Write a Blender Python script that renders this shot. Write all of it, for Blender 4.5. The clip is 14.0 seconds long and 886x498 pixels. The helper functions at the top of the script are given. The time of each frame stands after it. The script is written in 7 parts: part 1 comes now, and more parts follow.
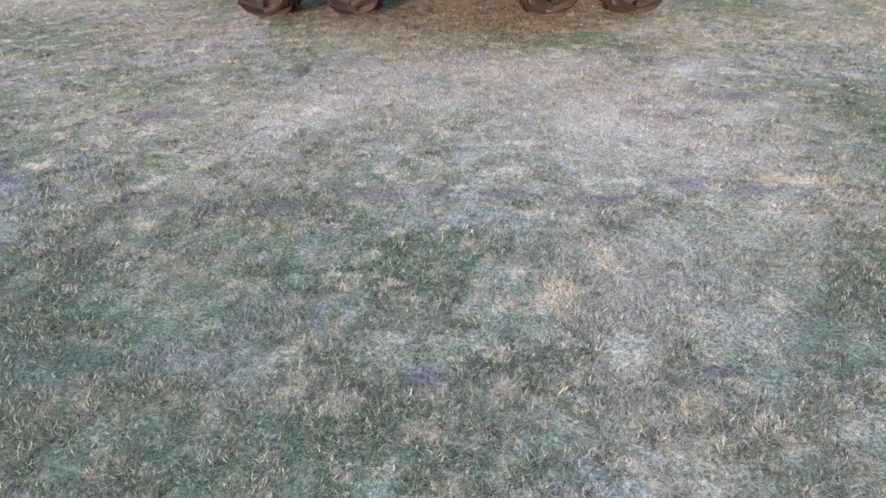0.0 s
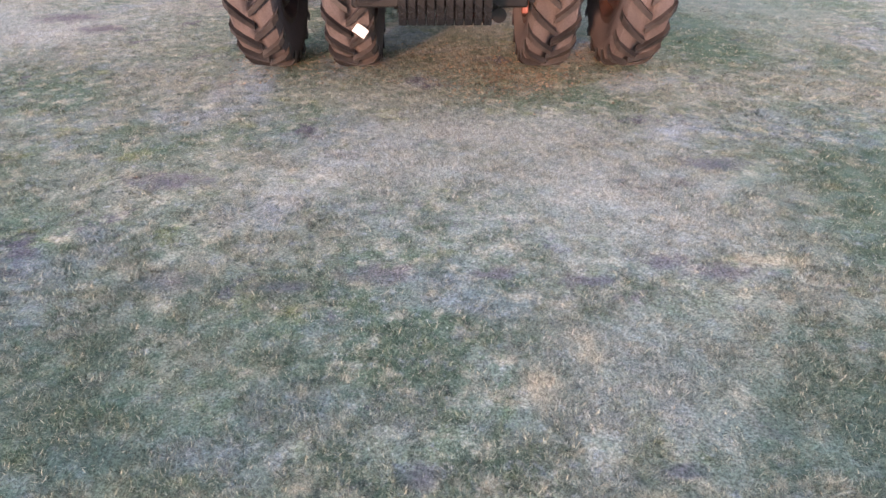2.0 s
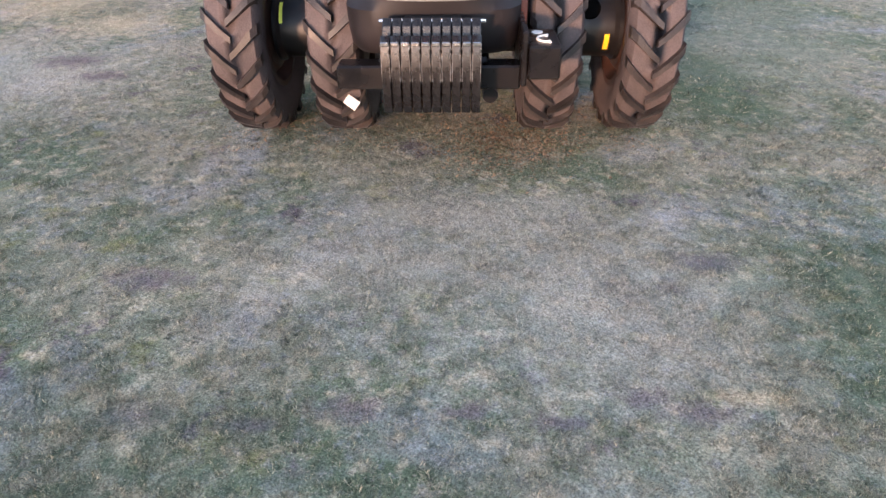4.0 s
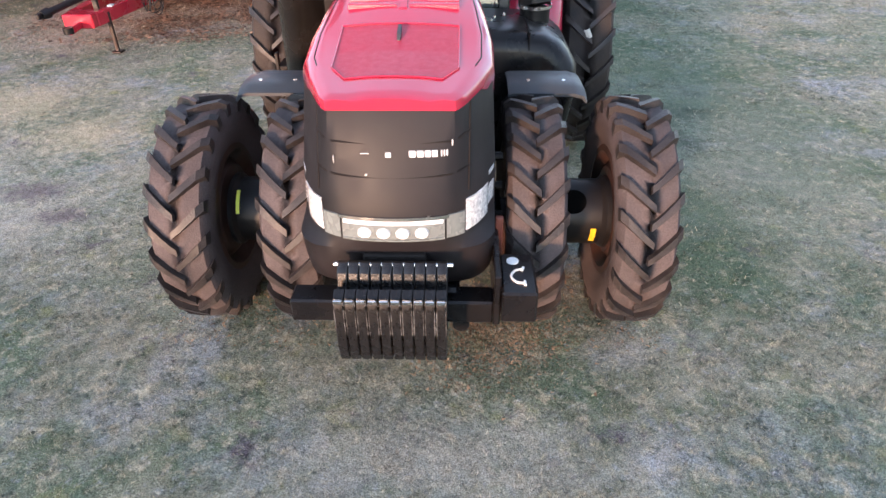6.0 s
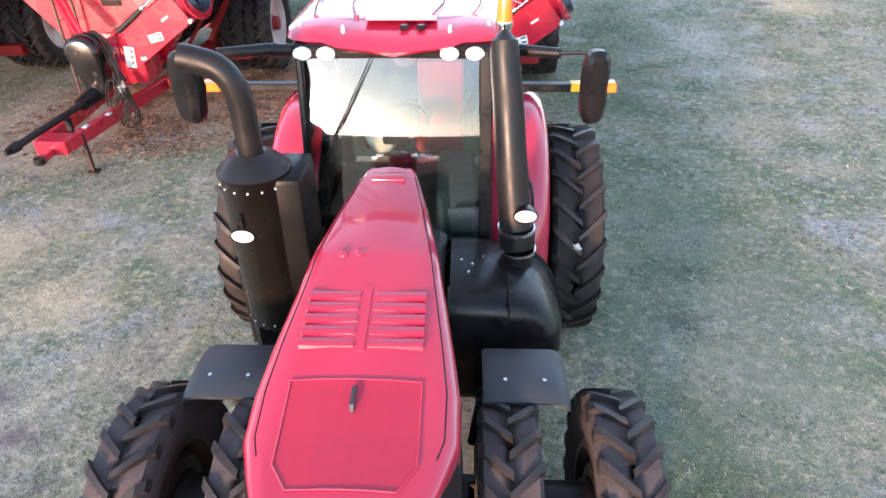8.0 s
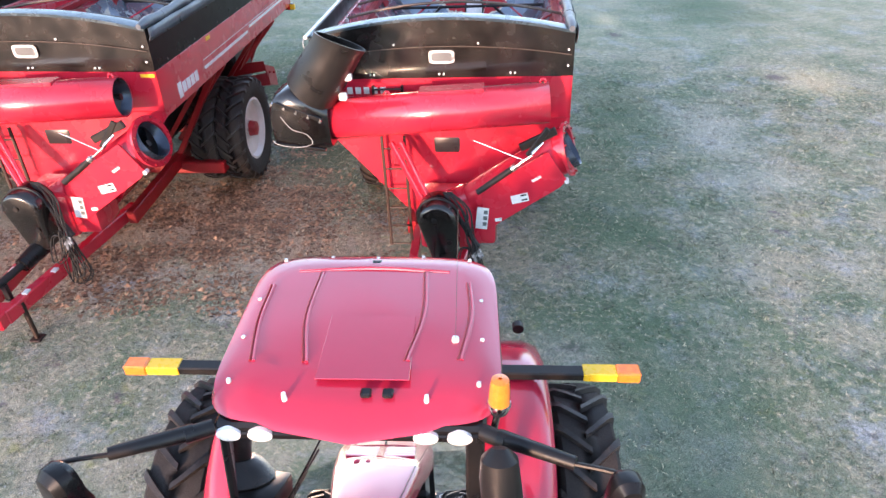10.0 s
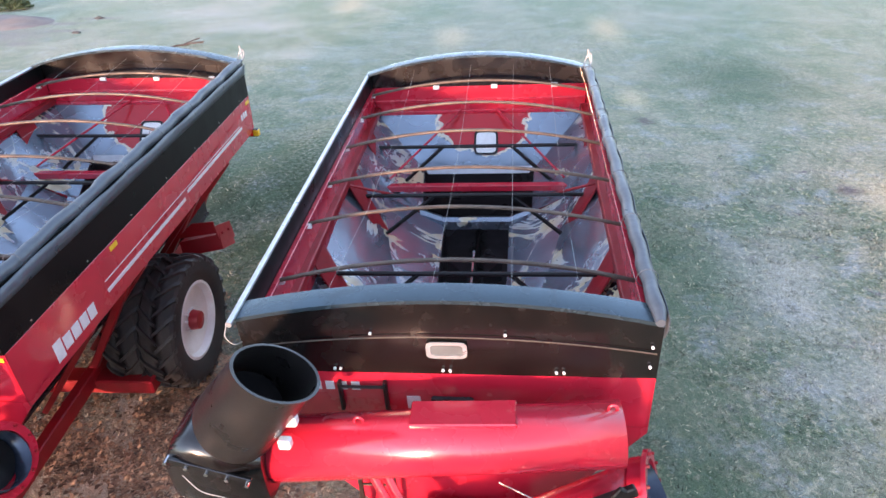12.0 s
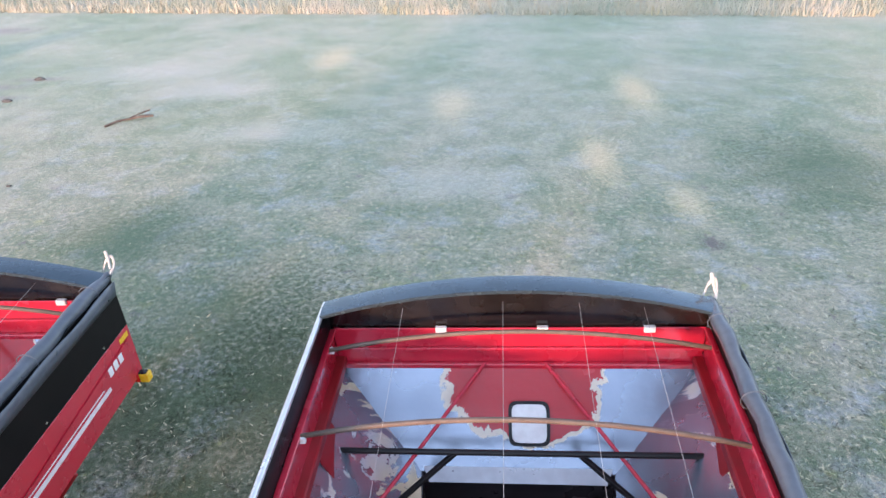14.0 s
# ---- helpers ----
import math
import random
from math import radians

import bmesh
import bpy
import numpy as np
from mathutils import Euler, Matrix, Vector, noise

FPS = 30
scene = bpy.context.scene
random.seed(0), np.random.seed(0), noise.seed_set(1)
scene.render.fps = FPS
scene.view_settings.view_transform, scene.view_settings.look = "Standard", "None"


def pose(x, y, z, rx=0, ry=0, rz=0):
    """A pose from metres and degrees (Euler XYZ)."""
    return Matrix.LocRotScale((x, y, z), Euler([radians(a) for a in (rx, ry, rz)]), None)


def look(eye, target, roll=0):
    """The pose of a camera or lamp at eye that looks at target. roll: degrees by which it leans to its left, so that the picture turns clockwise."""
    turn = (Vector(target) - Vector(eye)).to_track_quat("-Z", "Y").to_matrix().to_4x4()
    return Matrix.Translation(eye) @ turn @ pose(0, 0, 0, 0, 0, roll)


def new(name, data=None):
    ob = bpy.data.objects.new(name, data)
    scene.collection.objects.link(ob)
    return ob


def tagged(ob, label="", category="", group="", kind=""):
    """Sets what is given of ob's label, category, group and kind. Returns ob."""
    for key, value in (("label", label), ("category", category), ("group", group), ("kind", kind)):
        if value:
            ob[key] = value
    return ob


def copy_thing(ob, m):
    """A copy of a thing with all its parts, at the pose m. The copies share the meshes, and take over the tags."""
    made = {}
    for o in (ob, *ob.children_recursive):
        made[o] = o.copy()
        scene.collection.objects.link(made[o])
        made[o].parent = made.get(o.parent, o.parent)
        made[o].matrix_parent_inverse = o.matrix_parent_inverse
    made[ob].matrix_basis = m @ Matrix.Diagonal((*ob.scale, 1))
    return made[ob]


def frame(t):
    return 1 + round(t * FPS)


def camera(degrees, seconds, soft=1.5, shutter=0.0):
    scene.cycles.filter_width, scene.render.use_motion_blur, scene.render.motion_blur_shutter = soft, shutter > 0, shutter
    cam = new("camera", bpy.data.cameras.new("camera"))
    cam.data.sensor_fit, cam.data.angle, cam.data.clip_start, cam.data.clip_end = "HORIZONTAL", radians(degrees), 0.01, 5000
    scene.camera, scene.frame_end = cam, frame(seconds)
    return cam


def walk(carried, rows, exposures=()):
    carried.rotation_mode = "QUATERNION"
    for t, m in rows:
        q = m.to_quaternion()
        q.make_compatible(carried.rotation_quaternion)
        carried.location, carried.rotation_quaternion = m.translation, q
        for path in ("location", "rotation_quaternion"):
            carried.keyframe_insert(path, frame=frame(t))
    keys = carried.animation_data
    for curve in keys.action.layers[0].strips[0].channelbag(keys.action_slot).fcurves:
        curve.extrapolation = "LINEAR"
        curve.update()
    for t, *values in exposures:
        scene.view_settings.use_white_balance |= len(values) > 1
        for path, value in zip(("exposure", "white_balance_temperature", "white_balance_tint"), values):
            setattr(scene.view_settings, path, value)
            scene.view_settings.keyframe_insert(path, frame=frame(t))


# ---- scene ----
cam = camera(69.4, 14.0)
PATH = [
    (0, (-0.002, 0.04, 1.239), (0.019, 1.713, 0.144), -0.2),
    (0.5, (-0.009, 0.042, 1.315), (0.01, 1.716, 0.221), -0.2),
    (1, (-0.01, 0.044, 1.4), (0.009, 1.721, 0.311), -0.1),
    (1.5, (0.0, 0.053, 1.5), (0.021, 1.731, 0.413), 0.1),
    (2, (0.021, 0.054, 1.617), (0.041, 1.733, 0.53), 0.1),
    (2.2, (0.027, 0.054, 1.662), (0.05, 1.735, 0.58), 0.2),
    (4.3, (0.281, 0.616, 2.176), (0.225, 2.266, 1.047), -0.8),
    (4.5, (0.299, 0.711, 2.213), (0.243, 2.362, 1.086), -0.8),
    (5, (0.353, 0.974, 2.379), (0.297, 2.627, 1.255), -0.8),
    (5.5, (0.399, 1.262, 2.701), (0.341, 2.918, 1.582), -0.7),
    (6, (0.442, 1.592, 3.046), (0.382, 3.251, 1.931), -0.6),
    (6.5, (0.487, 1.934, 3.388), (0.425, 3.594, 2.274), -0.6),
    (7, (0.534, 2.292, 3.738), (0.47, 3.953, 2.626), -0.6),
    (7.5, (0.574, 2.651, 4.076), (0.509, 4.313, 2.966), -0.6),
    (8, (0.622, 3.029, 4.416), (0.554, 4.692, 3.308), -0.7),
    (8.2, (0.632, 3.195, 4.557), (0.565, 4.859, 3.451), -0.7),
    (10.3, (0.697, 5.809, 5.895), (0.629, 7.48, 4.799), -0.8),
    (10.5, (0.691, 6.188, 5.99), (0.621, 7.862, 4.897), -0.8),
    (11, (0.655, 7.201, 6.225), (0.585, 8.879, 5.139), -1.0),
    (11.5, (0.605, 8.327, 6.477), (0.533, 10.009, 5.397), -1.1),
    (12, (0.548, 9.543, 6.719), (0.472, 11.231, 5.649), -1.4),
    (12.5, (0.483, 10.819, 6.935), (0.405, 12.512, 5.874), -1.6),
    (13, (0.426, 12.17, 6.972), (0.347, 13.875, 5.93), -1.8),
    (13.5, (0.353, 13.592, 7.03), (0.276, 15.301, 5.993), -2.0),
    (14, (0.278, 15.067, 7.11), (0.209, 16.7775, 6.076), -2.1),
]
walk(cam, [(t, look(eye, target, roll)) for t, eye, target, roll in PATH],
     exposures=[(0.0, 3.28, 6150, 18), (2.2, 3.15, 6150, 19), (4.5, 2.88, 6120, 16), (7.0, 3.01, 5950, 13), (8.2, 3.11, 5900, 13), (11.0, 3.1, 5850, 14), (14.0, 3.1, 6100, 17)])

# ---------------------------------------------------------------- world, sun
SUN_AZ, SUN_EL = 22.0, 4.5      # degrees: from -y towards -x, above the horizon
world = bpy.data.worlds.new("world")
scene.world = world
world.use_nodes = True
wn = world.node_tree
sky = wn.nodes.new("ShaderNodeTexSky")
sky.sky_type = "NISHITA"
sky.sun_disc = False
sky.sun_elevation = radians(SUN_EL)
sky.sun_rotation = radians(180 + SUN_AZ)
sky.air_density, sky.dust_density, sky.ozone_density = 1.0, 0.6, 3.0
# thin high cloud: paler sky with soft uneven brightness
pale = wn.nodes.new("ShaderNodeHueSaturation")
pale.inputs["Saturation"].default_value = 0.5
wn.links.new(sky.outputs[0], pale.inputs["Color"])
wtc, wmap, wno, wrg = (wn.nodes.new("ShaderNode" + k) for k in ("TexCoord", "Mapping", "TexNoise", "MapRange"))
wmap.inputs["Scale"].default_value = (1.0, 1.0, 4.0)
wno.inputs["Scale"].default_value, wno.inputs["Detail"].default_value = 2.2, 6.0
wrg.inputs["From Min"].default_value, wrg.inputs["From Max"].default_value = 0.35, 0.68
wrg.inputs["To Min"].default_value, wrg.inputs["To Max"].default_value = 0.85, 1.35
wn.links.new(wtc.outputs["Generated"], wmap.inputs["Vector"])
wn.links.new(wmap.outputs[0], wno.inputs["Vector"])
wn.links.new(wno.outputs["Fac"], wrg.inputs["Value"])
wn.links.new(wrg.outputs["Result"], pale.inputs["Value"])
wn.links.new(pale.outputs["Color"], wn.nodes["Background"].inputs[0])
wn.nodes["Background"].inputs[1].default_value = 0.15
sun = new("sun", bpy.data.lights.new("sun", "SUN"))
sun.data.energy, sun.data.angle, sun.data.color = 1.1, radians(4.0), (1.0, 0.56, 0.33)
to_sun = Vector((-math.sin(radians(SUN_AZ)), -math.cos(radians(SUN_AZ)), math.tan(radians(SUN_EL))))
sun.matrix_world = look(to_sun * 50, (0, 0, 0))


# ---------------------------------------------------------------- materials
def material(name, base, rough=0.5, metal=0.0, second=None, scale=8.0, amount=0.5, fine=0.0, bump=0.0, bump_scale=60.0,
             coat=0.0, rough_var=0.1, spread=0.15, dist=0.01):
    """Procedural surface: two colours mixed by noise at two scales, roughness variation and bump."""
    m = bpy.data.materials.new(name)
    m.use_nodes = True
    n, l = m.node_tree.nodes, m.node_tree.links
    b = n["Principled BSDF"]
    b.inputs["Metallic"].default_value = metal
    b.inputs["Coat Weight"].default_value = coat
    b.inputs["Coat Roughness"].default_value = 0.08
    tc = n.new("ShaderNodeTexCoord")
    big = n.new("ShaderNodeTexNoise")
    big.inputs["Scale"].default_value = scale
    big.inputs["Detail"].default_value = 6.0
    l.new(tc.outputs["Object"], big.inputs["Vector"])
    ramp = n.new("ShaderNodeMapRange")
    ramp.inputs["From Min"].default_value = 0.5 - spread
    ramp.inputs["From Max"].default_value = 0.5 + spread
    ramp.inputs["To Max"].default_value = amount
    l.new(big.outputs["Fac"], ramp.inputs["Value"])
    mix = n.new("ShaderNodeMix")
    mix.data_type = "RGBA"
    mix.inputs["A"].default_value = (*base, 1)
    mix.inputs["B"].default_value = (*(second or [c * 0.7 for c in base]), 1)
    l.new(ramp.outputs["Result"], mix.inputs["Factor"])
    small = n.new("ShaderNodeTexNoise")
    small.inputs["Scale"].default_value = bump_scale
    small.inputs["Detail"].default_value = 4.0
    l.new(tc.outputs["Object"], small.inputs["Vector"])
    colour = mix.outputs["Result"]
    if fine:
        hsv = n.new("ShaderNodeHueSaturation")
        mr = n.new("ShaderNodeMapRange")
        mr.inputs["From Min"].default_value, mr.inputs["From Max"].default_value = 0.3, 0.7
        mr.inputs["To Min"].default_value, mr.inputs["To Max"].default_value = 1 - fine, 1 + fine
        l.new(small.outputs["Fac"], mr.inputs["Value"])
        l.new(mr.outputs["Result"], hsv.inputs["Value"])
        l.new(colour, hsv.inputs["Color"])
        colour = hsv.outputs["Color"]
    l.new(colour, b.inputs["Base Color"])
    rr = n.new("ShaderNodeMapRange")
    rr.inputs["From Min"].default_value, rr.inputs["From Max"].default_value = 0.3, 0.7
    rr.inputs["To Min"].default_value = max(0.02, rough - rough_var)
    rr.inputs["To Max"].default_value = min(1.0, rough + rough_var)
    l.new(big.outputs["Fac"], rr.inputs["Value"])
    l.new(rr.outputs["Result"], b.inputs["Roughness"])
    if bump:
        bp = n.new("ShaderNodeBump")
        bp.inputs["Strength"].default_value = bump
        bp.inputs["Distance"].default_value = dist
        l.new(small.outputs["Fac"], bp.inputs["Height"])
        l.new(bp.outputs["Normal"], b.inputs["Normal"])
    return m


RED = material("red_paint", (0.43, 0.018, 0.052), 0.22, 0, (0.385, 0.016, 0.045), 3, 0.5, 0.03, 0.01, 300, 0.9, 0.04)
RED_CART = material("cart_red_paint", (0.52, 0.017, 0.04), 0.26, 0, (0.45, 0.016, 0.036), 2.5, 0.6, 0.05, 0.02, 200, 0.75, 0.06)
RED_DARK = material("frame_red_paint", (0.3, 0.008, 0.014), 0.42, 0, (0.2, 0.014, 0.014), 4, 0.6, 0.08, 0.05, 120)
SCREEN = material("red_screen", (0.38, 0.012, 0.038), 0.4, 0, (0.33, 0.012, 0.033), 30, 0.6, 0.1, 0.15, 500, 0.3)
BLACK = material("black_plastic", (0.006, 0.006, 0.007), 0.3, 0, (0.014, 0.012, 0.011), 5, 0.6, 0.1, 0.05, 200, 0.1)
NOSE = material("dusty_black_grille", (0.008, 0.0066, 0.0072), 0.55, 0, (0.018, 0.0145, 0.0155), 4, 0.7, 0.1, 0.06, 400, 0.0)
SATIN = material("satin_black_steel", (0.008, 0.008, 0.009), 0.4, 0.2, (0.018, 0.015, 0.013), 6, 0.6, 0.1, 0.05, 150)
HEAT = material("perforated_heat_shield", (0.015, 0.0125, 0.011), 0.24, 0.5, (0.022, 0.017, 0.014), 4, 0.6, 0.12, 0.12, 420)
TROUGH = material("trough_steel", (0.05, 0.043, 0.046), 0.32, 0.4, (0.022, 0.019, 0.02), 2.5, 0.7, 0.1, 0.15, 12)
BORE = material("polished_auger_bore", (0.05, 0.06, 0.085), 0.25, 0.6, (0.025, 0.03, 0.042), 4, 0.7, 0.1, 0.1, 20)
FENDER = material("grey_fender_plastic", (0.025, 0.03, 0.036), 0.5, 0, (0.04, 0.043, 0.046), 6, 0.6, 0.08, 0.1, 250)
RUBBER = material("dusty_rubber", (0.055, 0.046, 0.045), 0.75, 0, (0.115, 0.094, 0.092), 3.5, 0.75, 0.2, 0.3, 90, 0, 0.1, 0.22)
RUBBER_CLEAN = material("tyre_rubber", (0.022, 0.021, 0.022), 0.7, 0, (0.07, 0.055, 0.045), 3.0, 0.6, 0.2, 0.3, 90, 0, 0.1, 0.2)
LUG = material("worn_lug_rubber", (0.014, 0.0125, 0.0125), 0.45, 0, (0.06, 0.05, 0.046), 6, 0.7, 0.25, 0.3, 80, 0, 0.12, 0.2)
CART_SIDE = material("black_side_board", (0.005, 0.005, 0.0055), 0.35, 0, (0.010, 0.009, 0.0085), 3, 0.7, 0.05, 0.04, 40)
WEIGHT = material("worn_cast_weight", (0.006, 0.006, 0.0065), 0.28, 0.0, (0.011, 0.0095, 0.009), 12, 0.6, 0.1, 0.1, 120)
RIM_RUST = material("dusty_red_rim", (0.23, 0.05, 0.03), 0.5, 0.0, (0.15, 0.06, 0.04), 5, 0.7, 0.1, 0.1)
RIM_WHITE = material("white_rim", (0.75, 0.74, 0.72), 0.45, 0, (0.5, 0.46, 0.42), 3, 0.5, 0.05, 0.05)
WHITE = material("white_paint", (0.8, 0.8, 0.78), 0.4, 0, (0.65, 0.64, 0.62), 12, 0.6)
STICKER = material("printed_label", (0.78, 0.78, 0.76), 0.4, 0, (0.6, 0.6, 0.58), 20, 0.5)
YELLOW = material("yellow_reflector", (0.8, 0.5, 0.02), 0.3, 0, (0.7, 0.42, 0.02), 20, 0.5)
YELLOW_GREEN = material("yellow_sticker", (0.7, 0.75, 0.1), 0.4, 0, (0.6, 0.6, 0.1), 20, 0.5)
AMBER = material("amber_lens", (0.85, 0.22, 0.02), 0.15, 0, (0.7, 0.14, 0.01), 20, 0.5, 0.1, 0.2, 120, 0.5)
RED_LENS = material("red_lens", (0.6, 0.02, 0.01), 0.2, 0, (0.5, 0.02, 0.01), 20, 0.5)
CHROME = material("bright_steel", (0.7, 0.69, 0.68), 0.2, 1.0, (0.5, 0.48, 0.46), 12, 0.5, 0.1, 0.03)
LAMP = material("lamp_glass", (0.85, 0.85, 0.84), 0.12, 0.0, (0.7, 0.7, 0.7), 15, 0.5, 0.1, 0.1, 200, 0.6)
REFLECTOR = material("headlight_reflector", (0.88, 0.87, 0.85), 0.18, 0.15, (0.5, 0.51, 0.51), 32, 0.8, 0.3, 0.5, 60, 0.5)
HOLE = material("dark_hole", (0.002, 0.002, 0.002), 1.0, 0, (0.003, 0.003, 0.003), 8, 0.5)
HOLE.node_tree.nodes["Principled BSDF"].inputs["Specular IOR Level"].default_value = 0.05
# bright steel of the couplers, also used for highlights drawn on the weights
EDGE = material("patchy_bright_steel", (0.42, 0.40, 0.38), 0.35, 0.6, (0.06, 0.055, 0.05), 22, 0.9, 0.3, 0.1, 160, 0, 0.1, 0.1)
FILLER = material("grey_lamp_filler", (0.19, 0.21, 0.20), 0.25, 0.1, (0.13, 0.145, 0.14), 20, 0.5)
WOOD = material("tan_bow_tube", (0.13, 0.095, 0.07), 0.5, 0.2, (0.075, 0.056, 0.044), 6, 0.7, 0.15, 0.1)
TARP = material("grey_tarp", (0.06, 0.072, 0.088), 0.36, 0, (0.085, 0.10, 0.12), 5, 0.6, 0.1, 0.35, 14)
CART_BLACK = material("black_extension_panel", (0.005, 0.0045, 0.0045), 0.24, 0.0, (0.011, 0.0085, 0.0075), 3, 0.7, 0.05, 0.04, 40, 0.5, 0.08)
CAP = material("blue_black_cap", (0.055, 0.085, 0.105), 0.24, 0.55, (0.04, 0.06, 0.075), 5, 0.6, 0.1, 0.05)
RAIL = material("silver_rail", (0.6, 0.61, 0.62), 0.35, 0.7, (0.45, 0.46, 0.47), 8, 0.5)
SPOUT = material("black_rubber_spout", (0.011, 0.010, 0.0095), 0.34, 0, (0.02, 0.017, 0.015), 6, 0.7, 0.1, 0.1)
CORD = material("pale_cord", (0.36, 0.35, 0.33), 0.7, 0, (0.45, 0.43, 0.4), 20, 0.5)
HOSE = material("hydraulic_hose", (0.015, 0.015, 0.016), 0.5, 0, (0.04, 0.035, 0.03), 20, 0.5)
SEAT = material("red_seat_cloth", (0.28, 0.03, 0.03), 0.85, 0, (0.2, 0.02, 0.025), 10, 0.6, 0.2, 0.3, 300)
INTERIOR = material("grey_cab_trim", (0.12, 0.13, 0.13), 0.6, 0, (0.07, 0.075, 0.075), 6, 0.6, 0.1, 0.1)
DARK = material("dark_inside", (0.012, 0.011, 0.011), 0.7, 0, (0.03, 0.025, 0.022), 6, 0.5)
PAPER = material("paper_bag", (0.7, 0.68, 0.64), 0.8, 0, (0.55, 0.52, 0.48), 10, 0.6, 0.1, 0.5, 20)


def worn_metal(name, red_at=None, level=0.5):
    """Grain-polished bluish steel, pale where the paint's edge has flaked, with red paint left round red_at."""
    m = material(name, (0.30, 0.36, 0.435), 0.25, 0.65, (0.225, 0.268, 0.33), 1.2, 0.7, 0.05, 0.25, 2.6, 0, 0.08, 0.2, 0.05)
    n, l = m.node_tree.nodes, m.node_tree.links
    b = n["Principled BSDF"]
    old = b.inputs["Base Color"].links[0].from_socket
    tc = n.new("ShaderNodeTexCoord")
    no = n.new("ShaderNodeTexNoise")
    no.inputs["Scale"].default_value, no.inputs["Detail"].default_value, no.inputs["Roughness"].default_value = 1.5, 7.0, 0.6
    no.inputs["Distortion"].default_value = 0.5
    l.new(tc.outputs["Object"], no.inputs["Vector"])

    def maths(op, a, c):
        k = n.new("ShaderNodeMath")
        k.operation = op
        for i, v in enumerate((a, c)):
            if isinstance(v, float):
                k.inputs[i].default_value = v
            else:
                l.new(v, k.inputs[i])
        return k.outputs[0]

    def ranged(v, lo, hi, t0=0.0, t1=1.0):
        k = n.new("ShaderNodeMapRange")
        for key, val in (("From Min", lo), ("From Max", hi), ("To Min", t0), ("To Max", t1)):
            k.inputs[key].default_value = val
        l.new(v, k.inputs["Value"])
        return k.outputs["Result"]

    def over(col, rgb, f):
        k = n.new("ShaderNodeMix")
        k.data_type = "RGBA"
        l.new(f, k.inputs["Factor"])
        l.new(col, k.inputs["A"])
        k.inputs["B"].default_value = (*rgb, 1)
        return k.outputs["Result"]

    if red_at is None:
        zone = n.new("ShaderNodeTexNoise")
        zone.inputs["Scale"].default_value, zone.inputs["Detail"].default_value = 1.4, 2.0
        l.new(tc.outputs["Object"], zone.inputs["Vector"])
        no.inputs["Scale"].default_value, no.inputs["Distortion"].default_value = 0.85, 0.9
        gap = maths("ABSOLUTE", maths("SUBTRACT", no.outputs["Fac"], level), 0.0)
        reach = ranged(zone.outputs["Fac"], 0.43, 0.66, -0.004, 0.045)
        field = maths("SUBTRACT", gap, reach)
        flake = ranged(field, 0.0, 0.004, 1.0, 0.0)
        cream = n.new("ShaderNodeMix")
        cream.data_type = "RGBA"
        cream.inputs["A"].default_value, cream.inputs["B"].default_value = (0.50, 0.52, 0.53, 1), (0.66, 0.56, 0.36, 1)
        l.new(ranged(zone.outputs["Fac"], 0.5, 0.66), cream.inputs["Factor"])
        dim = over(old, (0.20, 0.205, 0.235), ranged(no.outputs["Fac"], level, level + 0.01, 0.0, 0.4))
        k = n.new("ShaderNodeMix")
        k.data_type = "RGBA"
        l.new(flake, k.inputs["Factor"])
        l.new(dim, k.inputs["A"])
        l.new(cream.outputs["Result"], k.inputs["B"])
        l.new(k.outputs["Result"], b.inputs["Base Color"])
        l.new(ranged(flake, 0.0, 1.0, 0.75, 0.05), b.inputs["Metallic"])
        return m
    ds = n.new("ShaderNodeVectorMath")
    ds.operation = "DISTANCE"
    l.new(tc.outputs["Object"], ds.inputs[0])
    ds.inputs[1].default_value = red_at
    field = maths("SUBTRACT", maths("MULTIPLY", maths("SUBTRACT", no.outputs["Fac"], 0.5), 0.9), maths("SUBTRACT", ds.outputs["Value"], 0.80))
    width = 0.06
    red = ranged(field, 0.0, 0.006)
    edge = maths("MULTIPLY", ranged(field, -width, -width * 0.8), ranged(field, 0.0, 0.004, 1.0, 0.0))
    col = over(over(old, (0.66, 0.60, 0.48), edge), (0.42, 0.012, 0.02), red)
    l.new(col, b.inputs["Base Color"])
    l.new(maths("MULTIPLY", ranged(maths("MAXIMUM", red, edge), 0.0, 1.0, 0.7, 0.0), 1.0), b.inputs["Metallic"])
    return m


# dull surfaces reflect less of the sky
for dull, level in ((BLACK, 0.22), (NOSE, 0.3), (SATIN, 0.4), (RUBBER, 0.15), (RUBBER_CLEAN, 0.15), (HOSE, 0.2), (SPOUT, 0.45), (DARK, 0.1), (CART_SIDE, 0.12), (LUG, 0.35), (HEAT, 0.8)):
    dull.node_tree.nodes["Principled BSDF"].inputs["Specular IOR Level"].default_value = level
WORN = worn_metal("worn_hopper_steel", level=0.47)
WORN_FLOOR = worn_metal("worn_floor_steel", level=0.54)
WORN_REAR = worn_metal("worn_rear_slope", (0.08, 6.45, 2.98))


